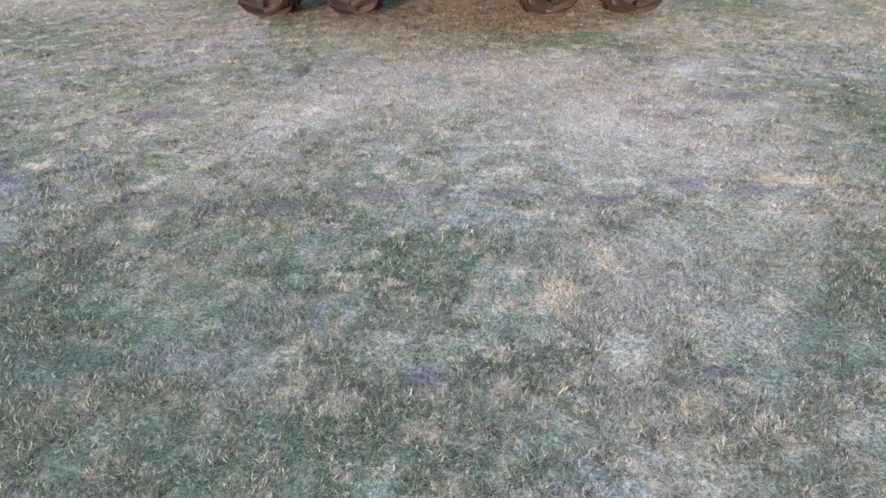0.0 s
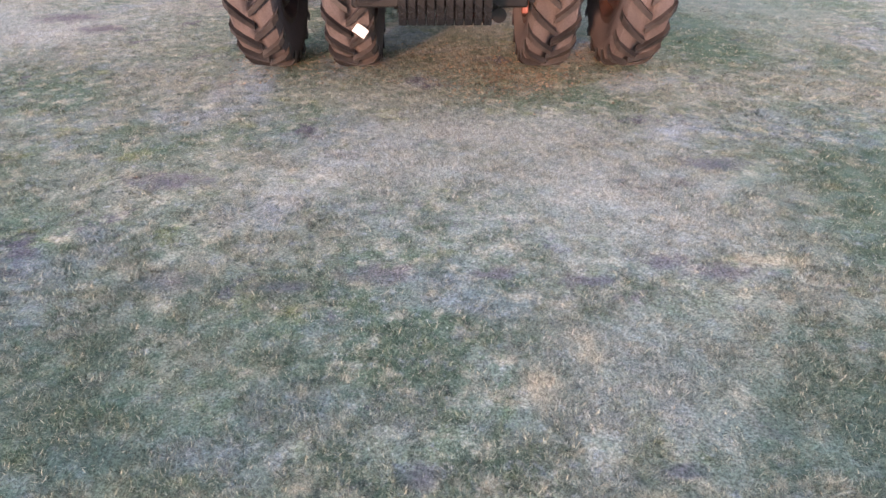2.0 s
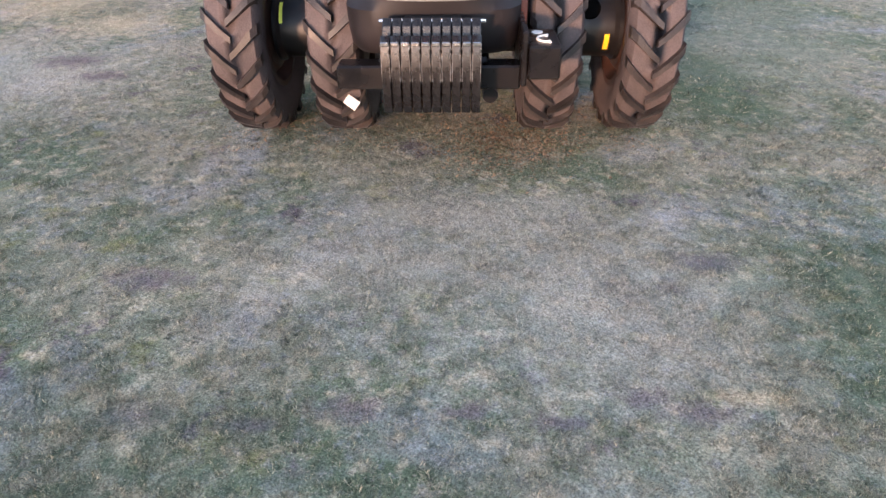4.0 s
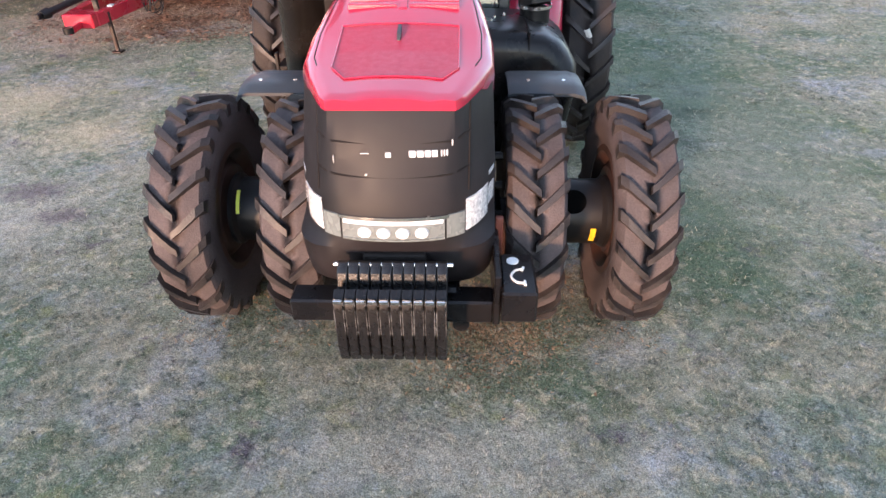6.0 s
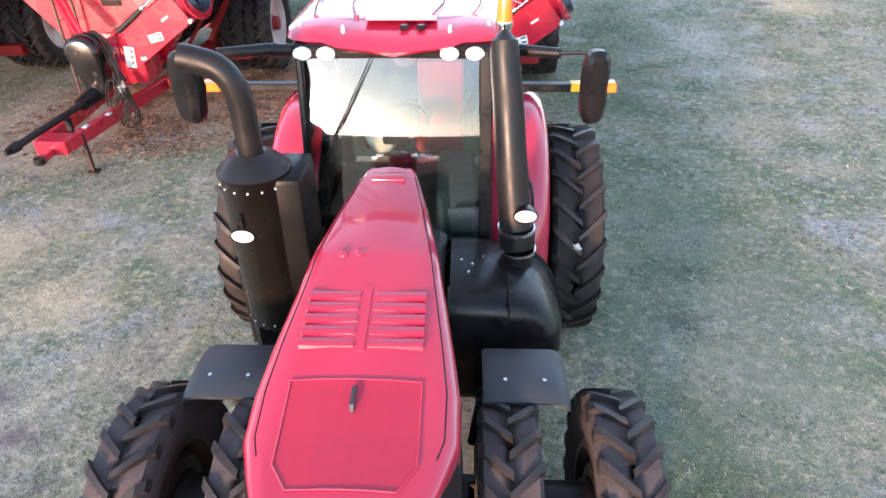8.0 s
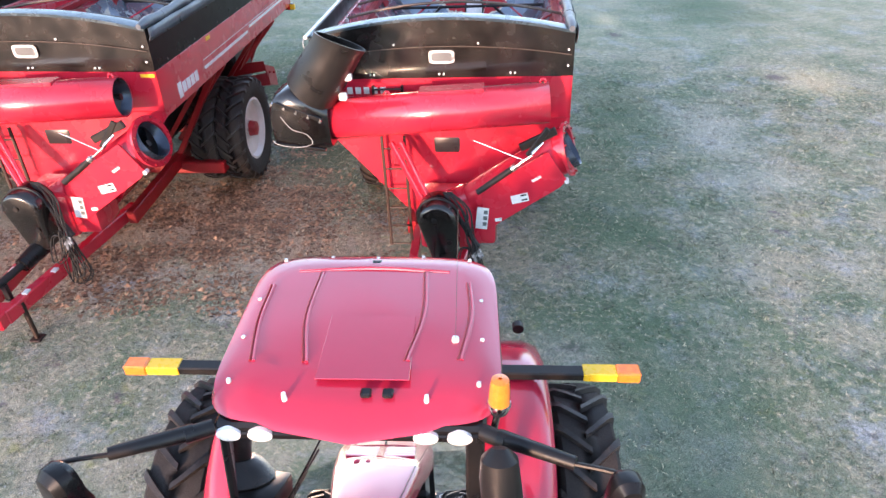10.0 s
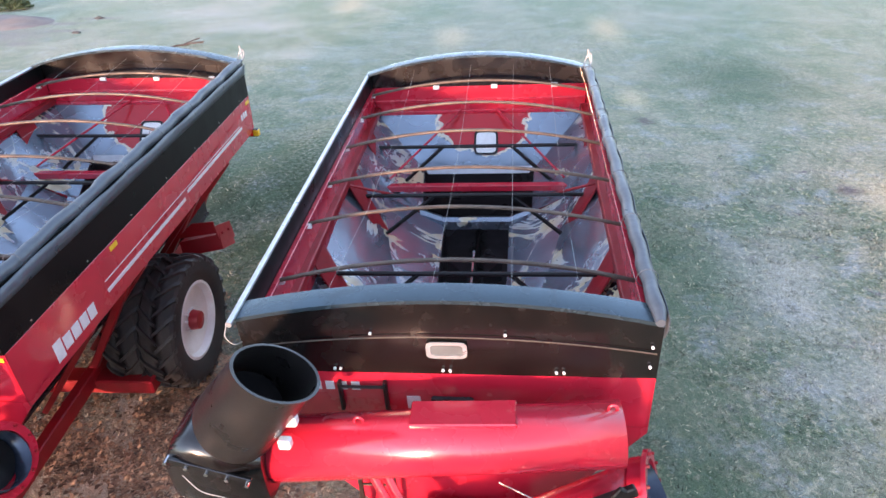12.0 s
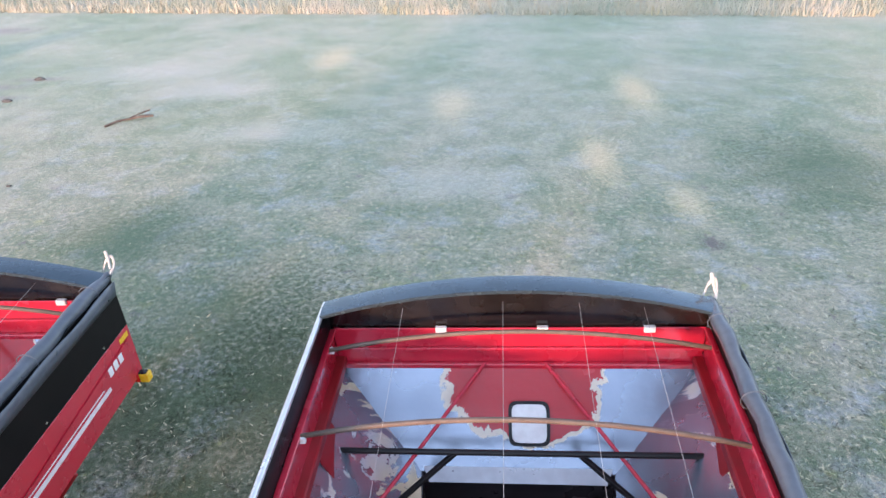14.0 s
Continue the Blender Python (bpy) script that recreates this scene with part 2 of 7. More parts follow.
def glass_material(name, tint, rough=0.02):
    """Pane that lets light straight through and reflects by Fresnel."""
    m = bpy.data.materials.new(name)
    m.use_nodes = True
    n, l = m.node_tree.nodes, m.node_tree.links
    out = n["Material Output"]
    n.remove(n["Principled BSDF"])
    tr, gl, mx, fr = (n.new("ShaderNode" + k) for k in ("BsdfTransparent", "BsdfGlossy", "MixShader", "Fresnel"))
    tr.inputs[0].default_value = (*tint, 1)
    gl.inputs["Roughness"].default_value = rough
    fr.inputs[0].default_value = 2.0
    l.new(fr.outputs[0], mx.inputs[0])
    l.new(tr.outputs[0], mx.inputs[1])
    l.new(gl.outputs[0], mx.inputs[2])
    l.new(mx.outputs[0], out.inputs[0])
    return m


GLASS = glass_material("tinted_cab_glass", (0.58, 0.68, 0.61))


# ---------------------------------------------------------------- mesh helpers
def bm_new():
    return bmesh.new()


def add_box(bm, lo, hi, bevel=0.0, m=None, seg=1):
    """Box between two corners, with bevelled edges, turned by m."""
    lo, hi = Vector(lo), Vector(hi)
    c, s = (lo + hi) / 2, hi - lo
    mat = Matrix.Translation(c) @ Matrix.Diagonal((*[abs(v) for v in s], 1))
    if m is not None:
        mat = m @ mat
    got = bmesh.ops.create_cube(bm, size=1.0, matrix=mat)
    if bevel:
        edges = list({e for v in got["verts"] for e in v.link_edges})
        bmesh.ops.bevel(bm, geom=edges, offset=bevel, segments=seg, affect="EDGES", profile=0.5)
    return bm


def frame_of(a, b):
    a, b = Vector(a), Vector(b)
    q = (b - a).to_track_quat("Z", "X").to_matrix().to_4x4()
    return Matrix.Translation(a) @ q, (b - a).length


def add_tube(bm, a, b, r, r2=None, n=16, caps=True):
    """Straight round bar from a to b."""
    m, h = frame_of(a, b)
    bmesh.ops.create_cone(bm, cap_ends=caps, segments=n, radius1=r, radius2=r if r2 is None else r2, depth=h, matrix=m @ Matrix.Translation((0, 0, h / 2)))
    return bm


def add_beam(bm, a, b, w, h, bevel=0.006, up=(0, 0, 1)):
    """Rectangular bar from a to b, w across and h along up."""
    a, b = Vector(a), Vector(b)
    y = (b - a).normalized()
    x = y.cross(Vector(up)).normalized()
    z = x.cross(y)
    m = Matrix((x, y, z)).transposed().to_4x4()
    m.translation = (a + b) / 2
    L = (b - a).length
    return add_box(bm, (-w / 2, -L / 2, -h / 2), (w / 2, L / 2, h / 2), bevel, m)


def add_path(bm, pts, r, n=10, caps=True):
    """Round tube swept along a polyline; r may be a list."""
    pts = [Vector(p) for p in pts]
    rs = r if isinstance(r, (list, tuple)) else [r] * len(pts)
    rings, side = [], None
    for i, p in enumerate(pts):
        d = (pts[min(i + 1, len(pts) - 1)] - pts[max(i - 1, 0)]).normalized()
        if side is None:
            side = d.orthogonal().normalized()
        side = (side - d * side.dot(d)).normalized()
        up = d.cross(side)
        rings.append([bm.verts.new(p + rs[i] * (math.cos(2 * math.pi * k / n) * side + math.sin(2 * math.pi * k / n) * up)) for k in range(n)])
    for a, b in zip(rings, rings[1:]):
        for k in range(n):
            bm.faces.new((a[k], a[(k + 1) % n], b[(k + 1) % n], b[k]))
    if caps:
        bm.faces.new(rings[0][::-1])
        bm.faces.new(rings[-1])
    return bm


def curve_pts(pts, steps=6):
    """Catmull-Rom points through pts."""
    P = [Vector(p) for p in pts]
    P = [2 * P[0] - P[1]] + P + [2 * P[-1] - P[-2]]
    out = []
    for i in range(1, len(P) - 2):
        for s in range(steps):
            t = s / steps
            a, b, c, d = P[i - 1], P[i], P[i + 1], P[i + 2]
            out.append(0.5 * ((2 * b) + (c - a) * t + (2 * a - 5 * b + 4 * c - d) * t * t + (3 * b - a - 3 * c + d) * t ** 3))
    out.append(P[-2])
    return out


def add_loft(bm, rings, close=True, caps=True):
    """Skin through rings of equally many points."""
    R = [[bm.verts.new(p) for p in ring] for ring in rings]
    n = len(R[0])
    for a, b in zip(R, R[1:]):
        for k in range(n if close else n - 1):
            bm.faces.new((a[k], a[(k + 1) % n], b[(k + 1) % n], b[k]))
    if caps and close:
        bm.faces.new(R[0][::-1])
        bm.faces.new(R[-1])
    return bm


def add_lathe(bm, profile, n=40, axis="X", centre=(0, 0, 0), closed=True):
    """Profile of (along, radius) turned round an axis."""
    rings = []
    for k in range(n):
        a = 2 * math.pi * k / n
        ring = []
        for u, r in profile:
            p = {"X": (u, r * math.cos(a), r * math.sin(a)), "Y": (r * math.cos(a), u, r * math.sin(a)), "Z": (r * math.cos(a), r * math.sin(a), u)}[axis]
            ring.append(bm.verts.new(Vector(p) + Vector(centre)))
        rings.append(ring)
    m = len(profile)
    for k in range(n):
        a, b = rings[k], rings[(k + 1) % n]
        for j in range(m if closed else m - 1):
            bm.faces.new((a[j], a[(j + 1) % m], b[(j + 1) % m], b[j]))
    return rings


def add_plate(bm, corners, thick, bevel=0.0):
    """Flat plate from corner points in order, thickened against its normal."""
    c = [Vector(p) for p in corners]
    nrm = (c[1] - c[0]).cross(c[2] - c[0]).normalized()
    lo = [bm.verts.new(p - nrm * thick) for p in c]
    hi = [bm.verts.new(p) for p in c]
    n = len(c)
    bm.faces.new(hi)
    bm.faces.new(lo[::-1])
    for k in range(n):
        bm.faces.new((lo[k], lo[(k + 1) % n], hi[(k + 1) % n], hi[k]))
    return bm


BASE = {}


def thing(name, base, label, category, group="", m=None):
    """Empty at a thing's base; its parts are given in plan coordinates when m is None, else in the thing's own."""
    ob = new(name)
    ob.empty_display_size = 0.3
    if m is None:
        ob.location = base
        BASE[ob] = Vector(base)
    else:
        ob.matrix_world = m
        BASE[ob] = Vector((0, 0, 0))
    return tagged(ob, label, category, group)


def part(name, bm, material, parent, label="", smooth=35.0, free=False):
    """Links a bmesh as one mesh under a thing or a part."""
    base = BASE.get(parent, Vector((0, 0, 0))) if parent else Vector((0, 0, 0))
    bmesh.ops.recalc_face_normals(bm, faces=bm.faces)
    if not free and base.length:
        bmesh.ops.translate(bm, verts=bm.verts, vec=-base)
    me = bpy.data.meshes.new(name)
    bm.to_mesh(me)
    bm.free()
    me.materials.append(material)
    if smooth:
        me.shade_smooth()
        me.set_sharp_from_angle(angle=radians(smooth))
    ob = new(name, me)
    if parent:
        ob.parent = parent
        BASE[ob] = base
    if label:
        ob["label"] = label
    return ob


def share(ob, parent, loc, rot=None):
    """Another object on the same mesh, under parent, at loc in the parent's space."""
    o = new(ob.name, ob.data)
    o.parent = parent
    o.location = loc
    if rot is not None:
        o.rotation_euler = rot
    for k in ob.keys():
        o[k] = ob[k]
    return o


def superellipse(cx, cz, hx, hz, y, n=40, e=4.0):
    out = []
    for k in range(n):
        a = 2 * math.pi * k / n
        c, s = math.cos(a), math.sin(a)
        out.append((cx + hx * math.copysign(abs(c) ** (2 / e), c), y, cz + hz * math.copysign(abs(s) ** (2 / e), s)))
    return out


# ---------------------------------------------------------------- ground
def ground_height(x, y):
    """Gentle lumps of a worn pasture; flat under the vehicles."""
    h = 0.02 * noise.noise((x * 0.35, y * 0.35, 3.1)) + 0.008 * noise.noise((x * 1.3, y * 1.3, 7.7))
    return h - 0.01


# bare and straw-coloured patches: x, y and the two radii
BARE_SPOTS = [(-1.13, 2.33, 0.17, 0.10), (-0.64, 2.28, 0.13, 0.05), (-0.22, 2.37, 0.18, 0.08), (0.29, 2.35, 0.12, 0.05), (0.67, 2.30, 0.12, 0.05), (1.05, 2.44, 0.12, 0.06),
              (1.29, 2.37, 0.20, 0.07), (1.12, 1.49, 0.10, 0.08), (-0.03, 1.3, 0.06, 0.06), (-0.98, 1.42, 0.09, 0.06), (0.77, 1.31, 0.07, 0.04), (-1.47, 3.3, 0.25, 0.1), (1.67, 3.48, 0.2, 0.1),
              (-3.85, 7.1, 0.35, 0.2), (-3.3, 6.64, 0.25, 0.16), (3.07, 9.26, 0.35, 0.25), (2.88, 8.35, 0.3, 0.2), (2.12, 11.68, 0.16, 0.12), (5.55, 26.9, 0.22, 0.3), (9.05, 22.6, 0.3, 0.25)]
SOIL_SPOTS = [(-18.6, 39.8, 1.6, 0.4), (-17.6, 38.4, 1.3, 0.3), (-20.0, 37.6, 2.6, 1.6), (-18.3, 36.3, 0.9, 0.5), (-25.0, 50.5, 2.2, 1.0), (-17.0, 40.8, 1.2, 0.3)]
FROST_SPOTS = [(2.08, 11.6, 0.5, 0.45), (0.75, 1.75, 0.55, 0.4), (0.85, 3.0, 1.1, 0.8), (-0.2, 3.4, 0.9, 0.5), (0.3, 4.0, 1.0, 0.4), (-4.5, 6.5, 1.5, 1.5), (3.3, 8.5, 1.0, 2.0), (6.0, 19.0, 1.2, 1.6), (6.4, 16.6, 1.0, 0.8), (0.0, 30.1, 2.0, 1.0), (-5.8, 34.1, 2.5, 1.0), (-12.6, 41.6, 3.6, 1.6), (-9.0, 38.8, 2.6, 1.2)]
# lush grass, and the vehicles' shadows to their right painted a darker green
LUSH_SHADE_SPOTS = [(3.2, 10.2, 1.8, 4.2), (2.5, 6.6, 0.7, 1.6), (3.4, 15.5, 1.4, 3.0), (4.3, 20.0, 1.2, 3.5), (-4.6, 24.5, 2.2, 2.2), (-7.5, 27.5, 2.0, 2.0), (9.5, 30.5, 2.5, 3.0), (-1.3, 1.5, 1.0, 0.9), (1.5, 1.5, 0.6, 0.6), (2.6, 3.0, 0.8, 0.8)]
GREEN_SPOTS = [(-4.8, 22.0, 1.7, 1.8), (-3.4, 20.4, 1.3, 1.3), (-2.5, 18.5, 1.6, 4.5), (-2.9, 22.5, 1.8, 3.0)]
LITTER_SPOTS = [(-3.9, 15.0, 2.6, 2.0), (-1.9, 13.9, 1.6, 1.3), (-6.0, 13.5, 2.0, 1.3)]
STRAW_SPOTS = [(0.4, 1.68, 0.08, 0.1), (0.59, 1.86, 0.06, 0.1), (-0.98, 1.22, 0.16, 0.09), (0.66, 1.19, 0.06, 0.05), (1.56, 2.45, 0.2, 0.06), (-5.4, 9.44, 0.9, 0.8), (-3.9, 8.5, 0.8, 0.6), (6.4, 37.5, 0.7, 2.4), (4.0, 31.6, 0.55, 1.7), (5.6, 28.8, 0.5, 1.0), (-5.3, 42.9, 0.8, 2.0), (-0.1, 36.5, 0.7, 1.8), (-2.9, 21.5, 0.5, 0.8), (-2.6, 19.5, 0.4, 0.8), (10.0, 22.3, 1.0, 1.4)]


def grass_ground_material(name, blades=False):
    m = bpy.data.materials.new(name)
    m.use_nodes = True
    n, l = m.node_tree.nodes, m.node_tree.links
    b = n["Principled BSDF"]
    b.inputs["Roughness"].default_value = 0.95
    b.inputs["Specular IOR Level"].default_value = 0.15
    tc = n.new("ShaderNodeTexCoord")

    def noise_at(scale, detail, off, rough=0.55):
        mp = n.new("ShaderNodeMapping")
        mp.inputs["Location"].default_value = (off, off * 0.7, 0)
        l.new(tc.outputs["Object"], mp.inputs["Vector"])
        t = n.new("ShaderNodeTexNoise")
        t.inputs["Scale"].default_value, t.inputs["Detail"].default_value, t.inputs["Roughness"].default_value = scale, detail, rough
        l.new(mp.outputs[0], t.inputs["Vector"])
        return t.outputs["Fac"]

    def band(v, lo, hi, most=1.0):
        r = n.new("ShaderNodeMapRange")
        r.inputs["To Max"].default_value = most
        r.inputs["From Min"].default_value, r.inputs["From Max"].default_value = lo, hi
        l.new(v, r.inputs["Value"])
        return r.outputs["Result"]

    def blend(a, bcol, f):
        x = n.new("ShaderNodeMix")
        x.data_type = "RGBA"
        for s, v in (("A", a), ("B", bcol)):
            if isinstance(v, tuple):
                x.inputs[s].default_value = (*v, 1)
            else:
                l.new(v, x.inputs[s])
        l.new(f, x.inputs["Factor"])
        return x.outputs["Result"]

    c = blend((0.14, 0.172, 0.108), (0.285, 0.262, 0.19), band(noise_at(0.8, 5, 3), 0.40, 0.60))
    c = blend(c, (0.335, 0.335, 0.35), band(noise_at(1.0, 6, 29, 0.62), 0.52, 0.70, 0.8))
    c = blend(c, (0.26, 0.255, 0.105), band(noise_at(3.2, 5, 57, 0.6), 0.58, 0.72, 0.8))
    c = blend(c, (0.09, 0.122, 0.072), band(noise_at(4.5, 6, 17, 0.7), 0.52, 0.68, 0.8))
    c = blend(c, (0.44, 0.38, 0.265), band(noise_at(7.5, 6, 61, 0.68), 0.52, 0.64, 0.85))
    c = blend(c, (0.36, 0.36, 0.38), band(noise_at(13, 6, 83, 0.74), 0.55, 0.70, 0.6))
    c = blend(c, (0.07, 0.08, 0.06), band(noise_at(13, 6, 91, 0.7), 0.54, 0.66, 0.85))
    c = blend(c, (0.125, 0.10, 0.115), band(noise_at(1.5, 9, 47, 0.78), 0.58, 0.66, 0.9))
    c = blend(c, (0.50, 0.455, 0.36), band(noise_at(55, 4, 31, 0.7), 0.58, 0.66, 0.6))
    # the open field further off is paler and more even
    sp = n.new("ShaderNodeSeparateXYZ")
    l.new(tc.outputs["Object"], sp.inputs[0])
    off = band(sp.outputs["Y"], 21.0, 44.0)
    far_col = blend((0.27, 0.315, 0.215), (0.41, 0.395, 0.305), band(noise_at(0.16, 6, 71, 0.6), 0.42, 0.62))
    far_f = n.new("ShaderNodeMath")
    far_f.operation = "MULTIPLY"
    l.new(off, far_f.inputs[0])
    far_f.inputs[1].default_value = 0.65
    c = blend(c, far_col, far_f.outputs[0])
    wob = n.new("ShaderNodeTexNoise")
    wob.inputs["Scale"].default_value, wob.inputs["Detail"].default_value, wob.inputs["Roughness"].default_value = 9.0, 7.0, 0.7
    l.new(tc.outputs["Object"], wob.inputs["Vector"])
    for spots, colour, strength in ((SOIL_SPOTS, (0.24, 0.20, 0.195), 0.6), (FROST_SPOTS, (0.43, 0.405, 0.35), 0.48), (STRAW_SPOTS, (0.55, 0.44, 0.28), 0.55), (BARE_SPOTS, (0.13, 0.10, 0.108), 0.75), (LUSH_SHADE_SPOTS, (0.078, 0.118, 0.068), 0.68), (GREEN_SPOTS, (0.05, 0.07, 0.036), 0.85), (LITTER_SPOTS, (0.40, 0.285, 0.205), 0.7)):
        total = None
        for x, y, rx, ry in spots:
            mp = n.new("ShaderNodeMapping")
            mp.vector_type = "TEXTURE"
            mp.inputs["Location"].default_value = (x, y, 0)
            mp.inputs["Scale"].default_value = (rx, ry, 1)
            l.new(tc.outputs["Object"], mp.inputs["Vector"])
            ln = n.new("ShaderNodeVectorMath")
            ln.operation = "LENGTH"
            l.new(mp.outputs[0], ln.inputs[0])
            if total is None:
                total = ln.outputs["Value"]
            else:
                mn = n.new("ShaderNodeMath")
                mn.operation = "MINIMUM"
                l.new(total, mn.inputs[0])
                l.new(ln.outputs["Value"], mn.inputs[1])
                total = mn.outputs[0]
        ad = n.new("ShaderNodeMath")
        ad.operation = "MULTIPLY_ADD"
        l.new(wob.outputs["Fac"], ad.inputs[0])
        ad.inputs[1].default_value = 3.6
        l.new(total, ad.inputs[2])
        f = band(ad.outputs[0], 3.1, 2.1)
        ms = n.new("ShaderNodeMath")
        ms.operation = "MULTIPLY"
        l.new(f, ms.inputs[0])
        ms.inputs[1].default_value = strength
        c = blend(c, colour, ms.outputs[0])
    fine = noise_at(95, 4, 5, 0.8)
    hs = n.new("ShaderNodeHueSaturation")
    mr = n.new("ShaderNodeMapRange")
    mr.inputs["From Min"].default_value, mr.inputs["From Max"].default_value = 0.36, 0.64
    mr.inputs["To Min"].default_value, mr.inputs["To Max"].default_value = 0.42, 1.95
    l.new(fine, mr.inputs["Value"])
    if blades:
        ge = n.new("ShaderNodeNewGeometry")
        l.new(ge.outputs["Random Per Island"], mr.inputs["Value"])
        mr.inputs["From Min"].default_value, mr.inputs["From Max"].default_value = 0.0, 1.0
        mr.inputs["To Min"].default_value, mr.inputs["To Max"].default_value = 0.45, 2.0
        c = blend(c, (0.30, 0.27, 0.18), band(ge.outputs["Random Per Island"], 0.90, 0.97))
    l.new(mr.outputs["Result"], hs.inputs["Value"])
    l.new(c, hs.inputs["Color"])
    l.new(hs.outputs["Color"], b.inputs["Base Color"])
    bp = n.new("ShaderNodeBump")
    bp.inputs["Strength"].default_value, bp.inputs["Distance"].default_value = 0.8, 0.045
    l.new(noise_at(11, 7, 1, 0.72), bp.inputs["Height"])
    l.new(bp.outputs["Normal"], b.inputs["Normal"])
    return m


PASTURE = grass_ground_material("winter_pasture")
BLADES = grass_ground_material("grass_blades", True)


def build_ground():
    """One sheet: fine near the vehicles, coarser out to the horizon."""
    xs = sorted(set([-3000, -1200, -500, -220, -110, -60, -42] + [round(-32 + 0.5 * k, 3) for k in range(129)] + [42, 60, 110, 220, 500, 1200, 3000]))
    ys = sorted(set([-3000, -1200, -500, -200, -90, -40, -20, -10] + [round(-5 + 0.5 * k, 3) for k in range(131)] + [70, 90, 130, 220, 500, 1200, 3000]))
    verts = [(x, y, ground_height(x, y) if abs(x) < 33 and -6 < y < 61 else -0.02) for y in ys for x in xs]
    w = len(xs)
    faces = [(j * w + i, j * w + i + 1, (j + 1) * w + i + 1, (j + 1) * w + i) for j in range(len(ys) - 1) for i in range(w - 1)]
    me = bpy.data.meshes.new("ground")
    me.from_pydata(verts, [], faces)
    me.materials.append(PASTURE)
    me.shade_smooth()
    ob = new("ground", me)
    tagged(ob, "frosted winter pasture with straw and bare patches", "ground", kind="structure")


build_ground()

# ---------------------------------------------------------------- wheels
WHEELS = {}


def wheel_meshes(key, R, width, rim, lugs, tyre_mat, rim_mat, dish):
    """Meshes of a lugged farm tyre and its dished rim, axle along x, outer face at +x."""
    if key in WHEELS:
        return WHEELS[key]
    w = width / 2
    bm = bm_new()
    prof = [(-w * 0.78, rim), (-w * 0.97, rim + 0.3 * (R - rim)), (-w * 1.0, rim + 0.55 * (R - rim)), (-w * 0.95, R - 0.09), (-w * 0.82, R - 0.052),
            (-w * 0.4, R - 0.042), (0, R - 0.04)]
    prof = prof + [(-u, r) for u, r in prof[-2::-1]]
    rings0 = add_lathe(bm, prof, 56, "X")
    for side in (-1, 1):
        for k in range(lugs):
            a0 = 2 * math.pi * (k + (0.5 if side > 0 else 0)) / lugs
            rings = []
            for s in range(6):
                f = s / 5
                u = side * w * (-0.06 + 1.06 * f)
                a = a0 + f ** 1.1 * (w * 1.0 / R)
                top = R - 0.012 * f * f - (0.03 if s == 5 else 0)
                low = R - 0.07 - 0.05 * f * f
                hw = (0.021 + 0.012 * f) / R
                ring = []
                for da, r in ((-hw * 1.35, low), (-hw, top), (hw, top), (hw * 1.35, low)):
                    ring.append((u, -r * math.cos(a + da), r * math.sin(a + da)))
                rings.append(ring)
            before = len(bm.verts)
            add_loft(bm, rings)
            bm.verts.ensure_lookup_table()
            kk = int(round((math.pi - a0) / (2 * math.pi) * 56)) % 56
            bm.faces.new((bm.verts[before], rings0[kk][6], rings0[(kk + 1) % 56][6]))
    tyre = bm
    body_faces = 56 * len(prof)
    bm.faces.ensure_lookup_table()
    for f in bm.faces[body_faces:]:
        f.material_index = 1
    bm2 = bm_new()
    o = w * dish
    rp = [(-w * 0.8, rim + 0.01), (-w * 0.82, rim - 0.035), (-w * 0.4, rim - 0.09), (o - 0.03, rim - 0.14), (o - 0.05, 0.2), (o - 0.05, 0.02),
          (o - 0.02, 0.02), (o - 0.02, 0.19), (o, rim - 0.16), (w * 0.45, rim - 0.07), (w * 0.82, rim - 0.03), (w * 0.8, rim + 0.01)]
    add_lathe(bm2, rp, 48, "X")
    add_tube(bm2, (o - 0.06, 0, 0), (o + 0.07, 0, 0), 0.13, 0.11, 20)
    for k in range(10):
        a = 2 * math.pi * k / 10
        add_tube(bm2, (o - 0.03, 0.165 * math.cos(a), 0.165 * math.sin(a)), (o + 0.02, 0.165 * math.cos(a), 0.165 * math.sin(a)), 0.018, n=6)
    res = []
    for name, b, mat in (("tyre", tyre, tyre_mat), ("wheel", bm2, rim_mat)):
        bmesh.ops.recalc_face_normals(b, faces=b.faces)
        me = bpy.data.meshes.new(name)
        b.to_mesh(me)
        b.free()
        me.materials.append(mat)
        if name == "tyre":
            me.materials.append(LUG)
        me.shade_smooth()
        me.set_sharp_from_angle(angle=radians(32))
        res.append(me)
    WHEELS[key] = res
    return res


def put_wheel(parent, name, centre, meshes, flip, spin, label=""):
    tyre_me, rim_me = meshes
    base = BASE.get(parent, Vector((0, 0, 0)))
    rim = new(name, rim_me)
    rim.parent = parent
    rim.location = Vector(centre) - base
    rim.rotation_euler = (spin, 0, 0)
    if flip:
        rim.scale = (-1, 1, 1)
    if label:
        rim["label"] = label
    ty = new("tyre", tyre_me)
    ty.parent = rim
    return rim


